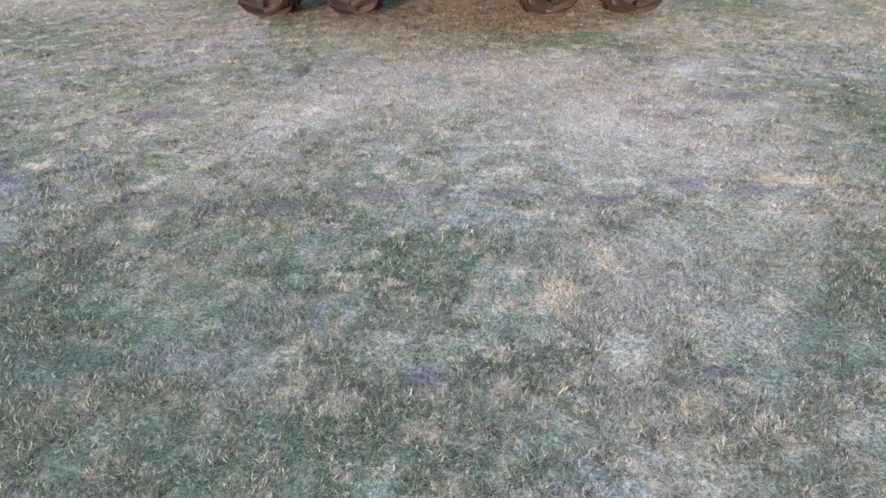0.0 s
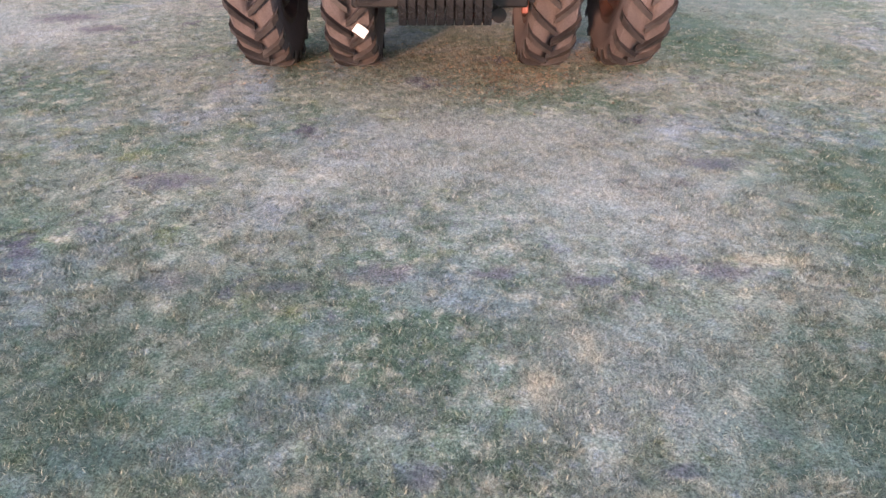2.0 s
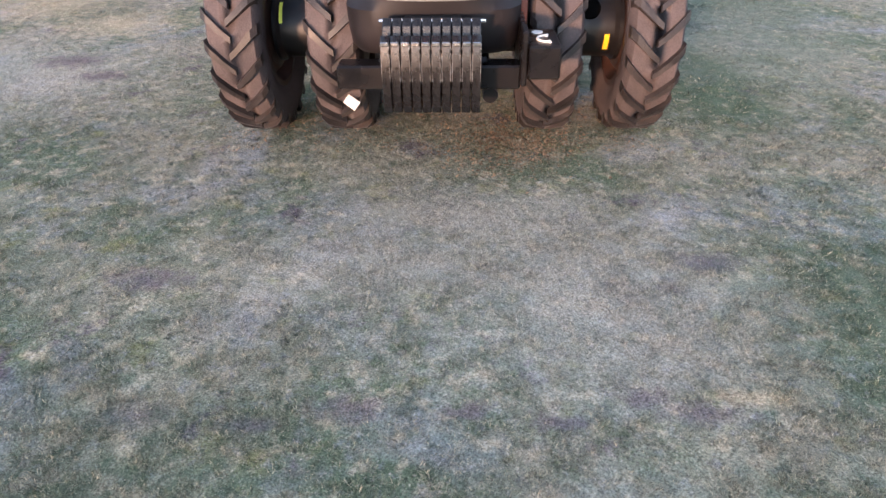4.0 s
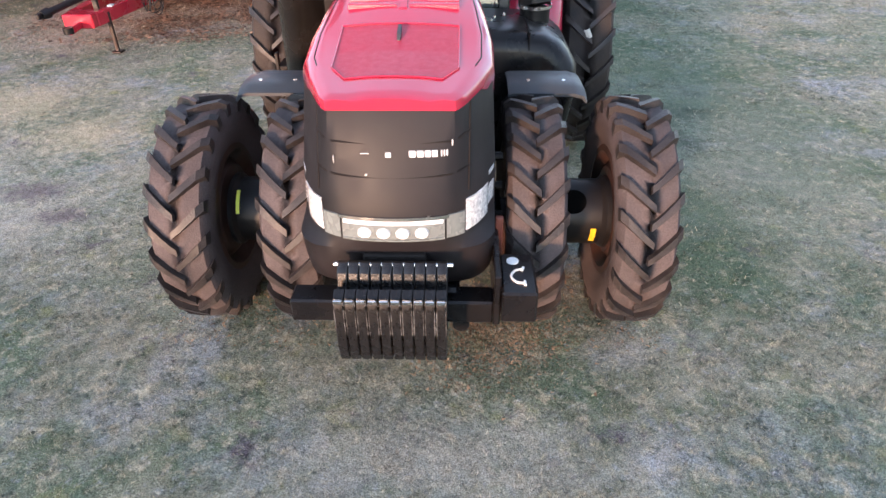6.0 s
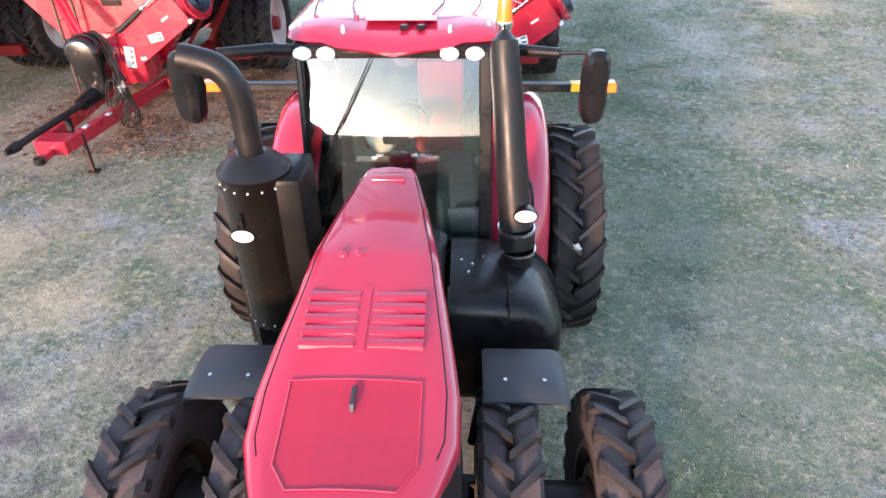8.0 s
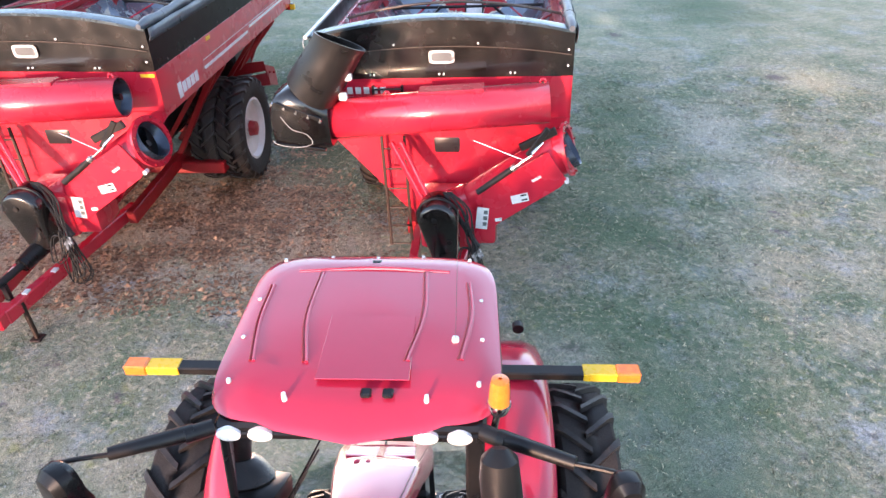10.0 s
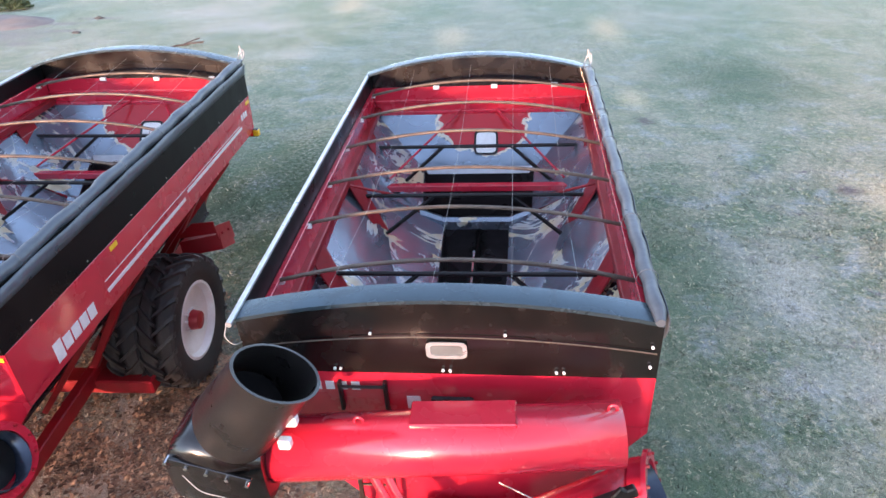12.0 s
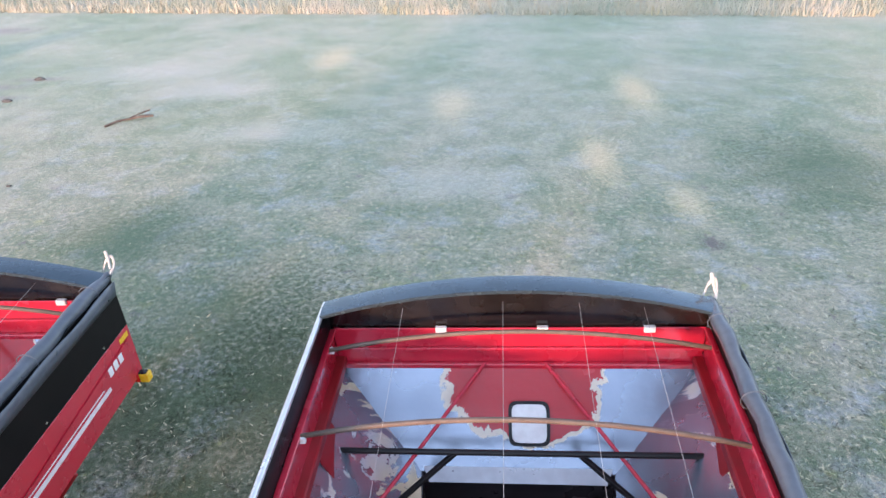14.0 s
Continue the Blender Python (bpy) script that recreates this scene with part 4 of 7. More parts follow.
    def work_lamp(p, parent):
        p = Vector(p)
        bb = bm_new()
        m = Matrix.Translation(p) @ Matrix.Rotation(radians(6), 4, "X")
        prof = [(0.10, 0.02), (0.095, 0.06), (0.02, 0.088), (0.0, 0.088), (0.0, 0.02)]
        add_lathe(bb, prof, 24, "Y")
        bmesh.ops.scale(bb, vec=(1.0, 1.0, 0.68), verts=bb.verts)
        bmesh.ops.transform(bb, matrix=m, verts=bb.verts)
        lamp = part("work_lamp", bb, BLACK, parent, "oval work lamp with white lens")
        bb = bm_new()
        add_lathe(bb, [(-0.012, 0.005), (-0.010, 0.045), (-0.002, 0.076), (0.004, 0.08), (0.004, 0.005)], 24, "Y")
        bmesh.ops.scale(bb, vec=(1.0, 1.0, 0.66), verts=bb.verts)
        bmesh.ops.transform(bb, matrix=m, verts=bb.verts)
        part("lamp_lens", bb, LAMP, lamp)
        return lamp

    work_lamp((-0.98, 6.675, 2.07), T)
    b = bm_new()
    add_box(b, (-0.985, 6.67, 2.09), (-0.955, 6.71, 2.23), 0.005)
    part("lamp_bracket", b, BLACK, T)

    # air intake stack on the other side
    b = bm_new()
    add_path(b, [(0.93, 6.98, 1.55), (0.93, 6.98, 1.78)], [0.12, 0.12], 24)
    add_path(b, [(0.93, 6.98, 1.80), (0.925, 6.99, 1.83), (0.92, 7.0, 1.93), (0.915, 7.0, 1.96)], [0.128, 0.132, 0.132, 0.125], 24)
    add_path(b, [(0.91, 7.01, 1.96), (0.86, 7.12, 2.45), (0.82, 7.22, 2.9), (0.795, 7.28, 3.12), (0.79, 7.30, 3.22), (0.79, 7.33, 3.26)], [0.118, 0.112, 0.105, 0.1, 0.09, 0.04], 24)
    intake = part("air_intake", b, SATIN, T, "tall black air intake stack", 40)
    for z, xx, yy in ((1.80, 0.93, 6.98), (1.965, 0.915, 7.0)):
        b = bm_new()
        add_lathe(b, [(z - 0.012, 0.127), (z - 0.012, 0.137), (z + 0.012, 0.137), (z + 0.012, 0.127)], 24, "Z", (xx, yy, 0))
        part("clamp", b, CHROME, intake)
    work_lamp((0.965, 6.885, 2.124), T)

    # cab
    cab_z0, cab_z1 = 1.50, 3.08
    b = bm_new()
    add_box(b, (-0.70, 7.32, 1.15), (0.70, 9.0, 1.52), 0.04)
    cab = part("cab", b, BLACK, T, "glazed tractor cab")
    posts = [((-0.66, 7.30, 1.5), (-0.66, 7.58, 3.08)), ((0.70, 7.30, 1.5), (0.68, 7.58, 3.08)), ((-0.74, 8.95, 1.5), (-0.70, 8.95, 3.08)), ((0.74, 8.95, 1.5), (0.70, 8.95, 3.08)),
             ((-0.76, 8.3, 1.5), (-0.71, 8.3, 3.08)), ((0.76, 8.3, 1.5), (0.71, 8.3, 3.08))]
    for a, c in posts:
        b = bm_new()
        add_beam(b, a, c, 0.05 if a[0] < 0 or a[1] > 8 else 0.10, 0.07, 0.012, up=(0, -1, 0.2))
        part("cab_post", b, BLACK, cab)
    for a, c in (((-0.68, 7.31, 1.54), (0.70, 7.31, 1.54)), ((-0.68, 7.57, 3.05), (0.68, 7.57, 3.05)), ((-0.7, 8.95, 3.05), (0.7, 8.95, 3.05)), ((-0.69, 7.6, 3.05), (-0.71, 8.95, 3.05)), ((0.69, 7.6, 3.05), (0.71, 8.95, 3.05))):
        b = bm_new()
        add_beam(b, a, c, 0.05, 0.05, 0.01)
        part("cab_rail", b, BLACK, cab)

    def glass(name, corners, label):
        bb = bm_new()
        add_plate(bb, corners, 0.006)
        g = part(name, bb, GLASS, cab, label, 0)
        g.visible_shadow = False

    bb = bm_new()
    rows = []
    for k in range(9):
        f = k / 8
        zz = 1.56 + f * 1.48
        yy = 7.30 + f * 0.275
        rows.append([(-0.64 + 1.30 * j / 10, yy - 0.022 * (1 - ((j - 5) / 5) ** 2) - 0.03 * math.sin(math.pi * f), zz) for j in range(11)])
    add_loft(bb, rows, close=False)
    ws = part("windscreen", bb, GLASS, cab, "tinted windscreen reflecting the bright sky", 60)
    ws.visible_shadow = False
    glass("rear_window", [(-0.68, 8.95, 1.6), (0.68, 8.95, 1.6), (0.66, 8.95, 3.02), (-0.66, 8.95, 3.02)], "rear cab window")
    for s in (-1, 1):
        glass("side_window", [(s * 0.72, 7.36, 1.55), (s * 0.76, 8.28, 1.55), (s * 0.70, 8.28, 3.02), (s * 0.68, 7.62, 3.02)], "door glass")
        glass("side_window", [(s * 0.76, 8.32, 1.55), (s * 0.74, 8.92, 1.55), (s * 0.70, 8.92, 3.02), (s * 0.70, 8.32, 3.02)], "side glass")
    # wiper
    b = bm_new()
    add_path(b, [(-0.13, 7.46, 3.06), (-0.23, 7.44, 2.87), (-0.33, 7.40, 2.68), (-0.46, 7.36, 2.45)], 0.0055, 8)
    add_path(b, [(-0.20, 7.435, 2.92), (-0.45, 7.345, 2.44)], 0.004, 6)
    part("wiper", b, BLACK, cab, "black windscreen wiper")
    # roof
    b = bm_new()
    rr = []
    for hx, y0, y1, z in ((0.70, 7.66, 9.0, 3.06), (0.79, 7.62, 9.06, 3.09), (0.82, 7.56, 9.09, 3.13), (0.81, 7.60, 9.07, 3.17), (0.74, 7.78, 9.0, 3.205), (0.63, 7.9, 8.87, 3.218)):
        cy, hy = (y0 + y1) / 2, (y1 - y0) / 2
        ring = []
        for x, y, _z in [(q[0], q[2], 0) for q in superellipse(0, cy, hx, hy, 0, 56, 6.0)]:
            yy = y
            if y < cy:
                yy = y - 0.05 * max(0.0, 1 - (abs(x) / 0.3) ** 4) * (0 if abs(x) > 0.3 else 1) * (1 if z < 3.19 else 0.3)
            droop = 0.055 * max(0.0, 1 - (abs(x) / 0.5) ** 4) * min(1.0, max(0.0, (cy - y) / 0.35 - 0.9)) if y < cy else 0.0
            ring.append((x + 0.02, yy - 0.7 * droop, z + 0.012 * (1 - (x / 0.8) ** 2) - droop))
        rr.append(ring)
    add_loft(b, rr)
    roof = part("roof", b, RED, T, "red moulded cab roof", 40)
    for pts in (((-0.66, 8.66), (-0.655, 8.3), (-0.60, 7.94)), ((-0.355, 8.80), (-0.366, 8.33), (-0.293, 7.93)), ((0.345, 8.81), (0.353, 8.35), (0.279, 7.95)), ((0.634, 8.70), (0.646, 8.36), (0.583, 7.97))):
        b = bm_new()
        add_path(b, curve_pts([(x, y, 3.223 + 0.008 * (1 - (x / 0.7) ** 2)) for x, y in pts]), 0.006, 8)
        part("roof_groove", b, RED_DARK, roof)
        b = bm_new()
        add_path(b, curve_pts([(x + 0.022, y, 3.220 + 0.008 * (1 - (x / 0.7) ** 2)) for x, y in pts]), 0.011, 8)
        part("roof_rib", b, RED, roof)
    b = bm_new()
    add_path(b, curve_pts([(-0.503, 8.819, 3.219), (0.009, 8.85, 3.23), (0.514, 8.824, 3.219)]), 0.014, 8)
    part("roof_rib", b, RED, roof)
    b = bm_new()
    add_box(b, (-0.20, 7.80, 3.222), (0.32, 8.35, 3.229), 0.003)
    part("roof_hatch", b, RED, roof)
    for k in range(2):
        b = bm_new()
        add_box(b, (0.06 + 0.12 * k, 7.70, 3.18), (0.12 + 0.12 * k, 7.76, 3.215), 0.01)
        part("hatch_hinge", b, BLACK, roof)
    for x, y in [(-0.638, 8.97), (-0.311, 9.007), (0.011, 9.0), (0.327, 9.02), (0.653, 8.985), (-0.70, 8.52), (0.725, 8.525), (-0.70, 8.154), (0.725, 8.153), (-0.68, 7.8), (0.70, 7.8), (-0.35, 7.70), (0.42, 7.70)]:
        b = bm_new()
        add_tube(b, (x, y, 3.15), (x, y, 3.218), 0.017, 0.012, 10)
        part("roof_bolt", b, WHITE, roof)
    b = bm_new()
    add_box(b, (-0.03, 8.91, 3.19), (0.045, 8.965, 3.225), 0.012, seg=2)
    part("roof_cap", b, BLACK, roof)
    b = bm_new()
    add_tube(b, (0.567, 8.134, 3.19), (0.567, 8.134, 3.245), 0.03, 0.02, 12)
    ant = part("antenna_base", b, WHITE, roof)
    b = bm_new()
    add_path(b, [(0.567, 8.134, 3.23), (0.575, 8.19, 3.7), (0.58, 8.25, 4.05)], 0.0013, 6)
    part("antenna", b, FENDER, ant, "thin white whip antenna")
    # visor with lamps
    b = bm_new()
    add_box(b, (-0.71, 7.56, 3.02), (0.74, 7.72, 3.12), 0.02)
    visor = part("visor", b, BLACK, T, "black light housing under the roof")
    for x in (-0.63, -0.46, 0.42, 0.60):
        bb = bm_new()
        add_lathe(bb, [(-0.035, 0.005), (-0.033, 0.04), (-0.02, 0.066), (0.02, 0.072), (0.05, 0.07), (0.05, 0.005)], 24, "Y", (0, 0, 0))
        bmesh.ops.scale(bb, vec=(1, 1, 0.68), verts=bb.verts)
        bmesh.ops.translate(bb, vec=(x, 7.56, 3.06), verts=bb.verts)
        part("roof_lamp", bb, LAMP, visor, "oval white roof lamp")
    # beacon
    b = bm_new()
    add_path(b, [(0.78, 7.62, 3.06), (0.80, 7.62, 3.22)], 0.02, 10)
    add_lathe(b, [(3.2, 0.01), (3.2, 0.05), (3.25, 0.065), (3.27, 0.06), (3.27, 0.01)], 20, "Z", (0.80, 7.62, 0))
    bc = part("beacon", b, CHROME, T, "amber rotating beacon on a stalk")
    b = bm_new()
    add_lathe(b, [(3.27, 0.01), (3.27, 0.058), (3.38, 0.052), (3.42, 0.045), (3.43, 0.01)], 20, "Z", (0.80, 7.62, 0))
    part("beacon_lens", b, AMBER, bc)
    # mirrors
    for s in (-1, 1):
        b = bm_new()
        add_path(b, [(s * 0.72, 7.58, 3.08), (s * 0.84, 7.5, 3.10)], 0.045, 12)
        add_path(b, [(s * 0.8, 7.53, 3.10), (s * 1.17, 7.36, 3.12)], [0.045, 0.035], 12)
        add_path(b, curve_pts([(s * 1.15, 7.36, 3.12), (s * 1.33, 7.30, 3.14), (s * 1.43, 7.28, 3.11), (s * 1.45, 7.28, 2.98)]), 0.013, 8)
        arm = part("mirror_arm", b, SATIN, T, "black mirror arm")
        b = bm_new()
        rr = []
        for y, g in ((7.20, 0.06), (7.17, 0.03), (7.21, 0.0), (7.27, 0.0), (7.30, 0.02)):
            ring = superellipse(s * 1.40 + (0.04 if s < 0 else 0), 2.93, (0.09 if s > 0 else 0.11) - g, 0.25 - g, 0, 28, 3.4)
            rr.append([(x, y + (0.02 if k == 0 else 0), z) for k, (x, _, z) in enumerate(ring)])
        rr[0] = [(x, 7.165, z) for x, _, z in rr[0]]
        add_loft(b, rr)
        bmesh.ops.rotate(b, cent=(s * 1.40, 7.23, 2.87), matrix=Matrix.Rotation(radians(-28 if s < 0 else 8), 3, "Z"), verts=b.verts)
        part("mirror", b, BLACK, arm, "black mirror housing")
    # indicator bars
    for s in (-1, 1):
        b = bm_new()
        add_box(b, (s * 0.72, 8.66, 2.38), (s * 1.55, 8.76, 2.45), 0.01)
        bar = part("indicator_bar", b, SATIN, T, "black folding indicator bar")
        b = bm_new()
        add_box(b, (s * 1.48, 8.652, 2.385), (s * 1.72, 8.768, 2.456), 0.006)
        part("reflector", b, YELLOW, bar, "yellow reflector")
        b = bm_new()
        add_box(b, (s * 1.72, 8.65, 2.375), (s * 1.89, 8.77, 2.465), 0.012)
        part("indicator_lens", b, AMBER, bar, "amber indicator lens")
    # rear fenders
    for s in (-1, 1):
        b = bm_new()
        rr = []
        for k in range(15):
            a = radians(8 + 10.2 * k)
            cy, cz, r = 8.66, 1.02, 1.20 + 0.12 * math.sin(a)
            rr.append([(s * x * (0.91 if s < 0 else 1.0), cy - (r + d) * math.cos(a), cz + (r + d) * math.sin(a)) for x, d in ((0.76, 0.0), (0.8, 0.02), (1.11, 0.02), (1.21, -0.02), (1.25, -0.09), (1.23, -0.1), (1.18, -0.05), (1.10, -0.01), (0.76, -0.03))])
        add_loft(b, rr)
        rf = part("rear_fender", b, RED, T, "red rear fender", 45)
        b = bm_new()
        add_path(b, curve_pts([(s * 0.95, 7.26, 1.75), (s * 1.02, 7.16, 1.8), (s * 1.04, 7.14, 2.0), (s * 1.02, 7.2, 2.2), (s * 0.95, 7.3, 2.25)]), 0.014, 8)
        part("hand_rail", b, SATIN, rf)
        b = bm_new()
        if s > 0:
            add_tube(b, (s * 1.05, 9.3, 2.37), (s * 1.05, 9.24, 2.37), 0.045, n=16)
            part("rear_lamp", b, BLACK, rf)
        else:
            b.free()
    # inside the cab
    b = bm_new()
    add_box(b, (0.10, 8.25, 1.95), (0.52, 8.7, 2.08), 0.05, seg=2)
    add_box(b, (0.10, 8.62, 2.05), (0.52, 8.78, 2.68), 0.06, Matrix.Translation((0, 0, 0)), 2)
    add_box(b, (-0.40, 8.45, 1.9), (-0.02, 8.75, 2.02), 0.04, seg=2)
    part("seat", b, SEAT, cab, "red cloth driver's seat")
    b = bm_new()
    add_box(b, (0.30, 7.5, 1.53), (0.62, 8.3, 2.0), 0.06, seg=2)
    add_box(b, (-0.66, 7.45, 1.53), (0.66, 8.9, 1.56), 0.0)
    part("console", b, INTERIOR, cab, "pale grey cab console")
    b = bm_new()
    add_box(b, (-0.06, 7.55, 1.55), (0.14, 7.75, 2.25), 0.04, Matrix.Rotation(0, 4, "X"))
    part("steering_column", b, DARK, cab)
    b = bm_new()
    pts = [(0.04 + 0.2 * math.cos(a), 7.9 + 0.17 * math.sin(a), 2.42 + 0.08 * math.sin(a)) for a in [2 * math.pi * k / 24 for k in range(25)]]
    add_path(b, pts, 0.016, 8, caps=False)
    add_path(b, [(0.04, 7.75, 2.25), (0.04, 7.9, 2.42)], 0.025, 8)
    part("steering_wheel", b, DARK, cab)
    b = bm_new()
    add_box(b, (-0.12, 7.72, 2.28), (0.10, 7.78, 2.44), 0.015)
    part("monitor", b, DARK, cab)
    b = bm_new()
    add_box(b, (-0.60, 7.42, 1.62), (-0.46, 7.47, 1.78), 0.01)
    part("vent_grille", b, DARK, cab)
    b = bm_new()
    bmesh.ops.create_icosphere(b, subdivisions=2, radius=0.13)
    for v in b.verts:
        v.co *= 1 + 0.35 * noise.noise(v.co * 9)
    bmesh.ops.translate(b, vec=(-0.15, 7.85, 2.3), verts=b.verts)
    part("paper_bag", b, PAPER, cab, "crumpled white paper bag", 20)
    # drawbar at the back
    b = bm_new()
    add_box(b, (-0.06, 9.1, 0.45), (0.06, 9.75, 0.51), 0.01)
    for s in (-1, 1):
        add_beam(b, (s * 0.45, 9.1, 0.75), (s * 0.42, 9.75, 0.6), 0.06, 0.12, 0.01)
    part("drawbar", b, SATIN, T)
    return T


RIM_TR = material("dusty_dark_rim", (0.016, 0.010, 0.009), 0.45, 0.1, (0.07, 0.034, 0.024), 4, 0.8, 0.1, 0.1)
build_tractor()


# ---------------------------------------------------------------- grain carts
W, L = 1.73, 6.55      # half width and length of the box
Z0, Z1, Z2 = 2.42, 3.06, 3.62   # foot of the red sides, foot and top of the black extension


def arch(x, top=0.2):
    return top * max(0.0, 1 - (x / W) ** 2)


def build_cart(m, stretch):
    """Grain cart with its hitch towards -y; stretch sets how long the box is."""
    C = thing("grain_cart", (0, 0, 0), "red grain cart with folded auger and bare tarp bows", "grain cart", "parked grain carts", m)

    # outer walls
    for s in (-1, 1):
        b = bm_new()
        add_box(b, (s * (W - 0.03), 0.0, Z0), (s * W, L, Z1), 0.006)
        wall = part("side_wall", b, RED_CART, C, "red side wall with white stripe")
        # stripes and unreadable name bars on the side
        for x0, y0, y1, z0, z1 in ((0, 1.5, 3.6, 2.60, 2.65), (0, 3.7, 6.0, 2.66, 2.71), (0, 1.5, 5.9, 2.74, 2.752)):
            bb = bm_new()
            add_box(bb, (s * (W + 0.001), y0, z0), (s * (W + 0.004), y1, z1))
            part("stripe", bb, WHITE, wall, "white side stripe")
        for k in range(5):
            bb = bm_new()
            y = 0.5 + 0.15 * k
            if k == 0:
                add_box(bb, (s * (W + 0.001), y, 2.50), (s * (W + 0.004), y + 0.125, 2.72))
            else:
                add_box(bb, (s * (W + 0.001), y, 2.535), (s * (W + 0.004), y + 0.125, 2.69))
            part("name_bar", bb, WHITE, wall, "plain white block of side lettering")
        for k in range(3):
            bb = bm_new()
            add_box(bb, (s * (W + 0.001), 6.05 + 0.1 * k, 2.78), (s * (W + 0.004), 6.12 + 0.1 * k, 2.88))
            part("name_bar", bb, WHITE, wall)
        for y, z in ((1.75, 3.0), (6.35, 2.98)):
            bb = bm_new()
            add_box(bb, (s * (W + 0.001), y, z - 0.03), (s * (W + 0.006), y + 0.16, z + 0.03), 0.001)
            part("marker", bb, YELLOW, wall, "amber side marker")
        b = bm_new()
        add_box(b, (s * (W - 0.018), 0.0, Z1 + 0.002), (s * (W + 0.004), L, Z2), 0.004)
        ext = part("side_extension", b, CART_SIDE, C, "black side extension board")
        for y in [0.4 + 0.95 * k for k in range(7)]:
            bb = bm_new()
            add_tube(bb, (s * (W + 0.002), y, Z1 + 0.06), (s * (W + 0.012), y, Z1 + 0.06), 0.012, n=8)
            part("bolt", bb, CHROME, ext)
        # inner top rail of the box, red
        b = bm_new()
        add_box(b, (s * (W - 0.13), 0.05, Z1 - 0.10), (s * (W - 0.03), L - 0.05, Z1 + 0.01), 0.012)
        part("top_rail", b, RED_DARK, C)
        # stiffening ribs of the sloping side
        for y in (1.1, 2.3, 3.9, 5.2):
            bb = bm_new()
            add_beam(bb, (s * (W - 0.02), y, Z0 + 0.02), (s * 0.62, min(max(y, 1.2), 4.2), 1.06), 0.09, 0.07, 0.008, up=(s, 0, 0.7))
            part("side_rib", bb, RED_DARK, C)

    def end_panel(y, out, mat, z0, z1, top, name, label, thick=0.02):
        bb = bm_new()
        xs = [-W + 2 * W * k / 16 for k in range(17)]
        lo = [(x, z0) for x in xs]
        hi = [(x, z1 + arch(x, top)) for x in xs]
        outline = lo + hi[::-1]
        add_loft(bb, [[(x, y, z) for x, z in outline], [(x, y + out * thick, z) for x, z in outline]])
        return part(name, bb, mat, C, label, 30)

    end_panel(0.0, 1, RED_CART, Z0, Z1, 0, "front_wall", "red front wall")
    fe = end_panel(-0.006, 1, CART_BLACK, Z1 + 0.002, Z2, 0.2, "front_extension", "black arched front extension with small window")
    end_panel(L, -1, RED_CART, Z0 + 0.3, Z1, 0, "rear_wall", "red rear wall")
    re_ = end_panel(L + 0.006, -1, CART_BLACK, Z1 + 0.002, Z2 + 0.05, 0.27, "rear_extension", "black arched rear extension")
    for y, nm in ((0.10, "front_cap"), (L - 0.10, "rear_cap")):
        b = bm_new()
        rr = []
        for k in range(17):
            x = -W + 2 * W * k / 16
            z = Z2 + arch(x) if y < 1 else Z2 + 0.05 + arch(x, 0.27)
            rr.append([(x, y - 0.12, z - 0.03), (x, y - 0.12, z + 0.004), (x, y, z + 0.014), (x, y + 0.12, z + 0.004), (x, y + 0.12, z - 0.03), (x, y, z - 0.012)])
        add_loft(b, rr)
        part(nm, b, CAP, C, "blue-black arched end cap", 40)
    # seam line, rivets and window on the front extension
    b = bm_new()
    add_path(b, [(x, -0.028, 3.33 + arch(x, 0.14)) for x in [-1.7 + 0.2 * k for k in range(18)]], 0.006, 6)
    part("panel_seam", b, WOOD, fe)
    b = bm_new()
    ring = superellipse(0.02, 3.34, 0.17, 0.085, 0, 36, 5)
    ring2 = superellipse(0.02, 3.34, 0.135, 0.055, 0, 36, 5)
    add_loft(b, [[(x, -0.03, z) for x, _, z in ring], [(x, -0.038, z) for x, _, z in ring], [(x, -0.038, z) for x, _, z in ring2], [(x, -0.03, z) for x, _, z in ring2]], caps=False)
    wf = part("window_frame", b, RAIL, fe, "pale rubber window frame")
    b = bm_new()
    add_loft(b, [[(x, -0.029, z) for x, _, z in ring2], [(x, -0.031, z) for x, _, z in ring2]])
    part("pane", b, INTERIOR, wf)
    for x, z in ((-0.95, 3.12), (-0.9, 3.12), (-0.02, 3.12), (0.04, 3.12), (0.92, 3.12), (0.98, 3.12), (1.66, 3.2), (1.66, 3.4), (-1.66, 3.2), (-0.6, 3.5), (0.5, 3.5)):
        bb = bm_new()
        add_tube(bb, (x, -0.02, z), (x, -0.036, z), 0.013, n=8)
        part("bolt", bb, WHITE, fe, "bright plated bolt head")

    # hopper: worn steel within, red without; stations of a side give the top's y and z and the foot's x, y and z
    stations = [(0.03, 2.55, 0.42, 0.75, 1.45), (1.6, 2.66, 0.56, 1.7, 1.64), (3.2, 2.77, 1.05, 3.2, 2.08), (4.85, 2.87, 1.40, 4.85, 2.24), (5.25, 2.90, 0.84, 5.03, 1.84), (6.49, 2.98, 0.88, 5.80, 2.23)]
    inner = ((0.42, 1.45), (0.44, 1.58), (0.47, 1.70), (0.50, 1.72))

    def sheet(name, rows, mat, label, skin=None):
        bb = bm_new()
        add_loft(bb, rows, close=False)
        part(name, bb, mat, C, label, 50)
        if skin:
            bb = bm_new()
            add_loft(bb, [[p + Vector(skin) for p in r] for r in rows], close=False)
            part("hopper_skin", bb, RED_CART, C, "red outside of the hopper", 50)

    def dent(k, i, j):
        return Vector((0, 0, 0.012 * noise.noise((k * 9 + i * 0.45, j * 0.45, 1.7))))

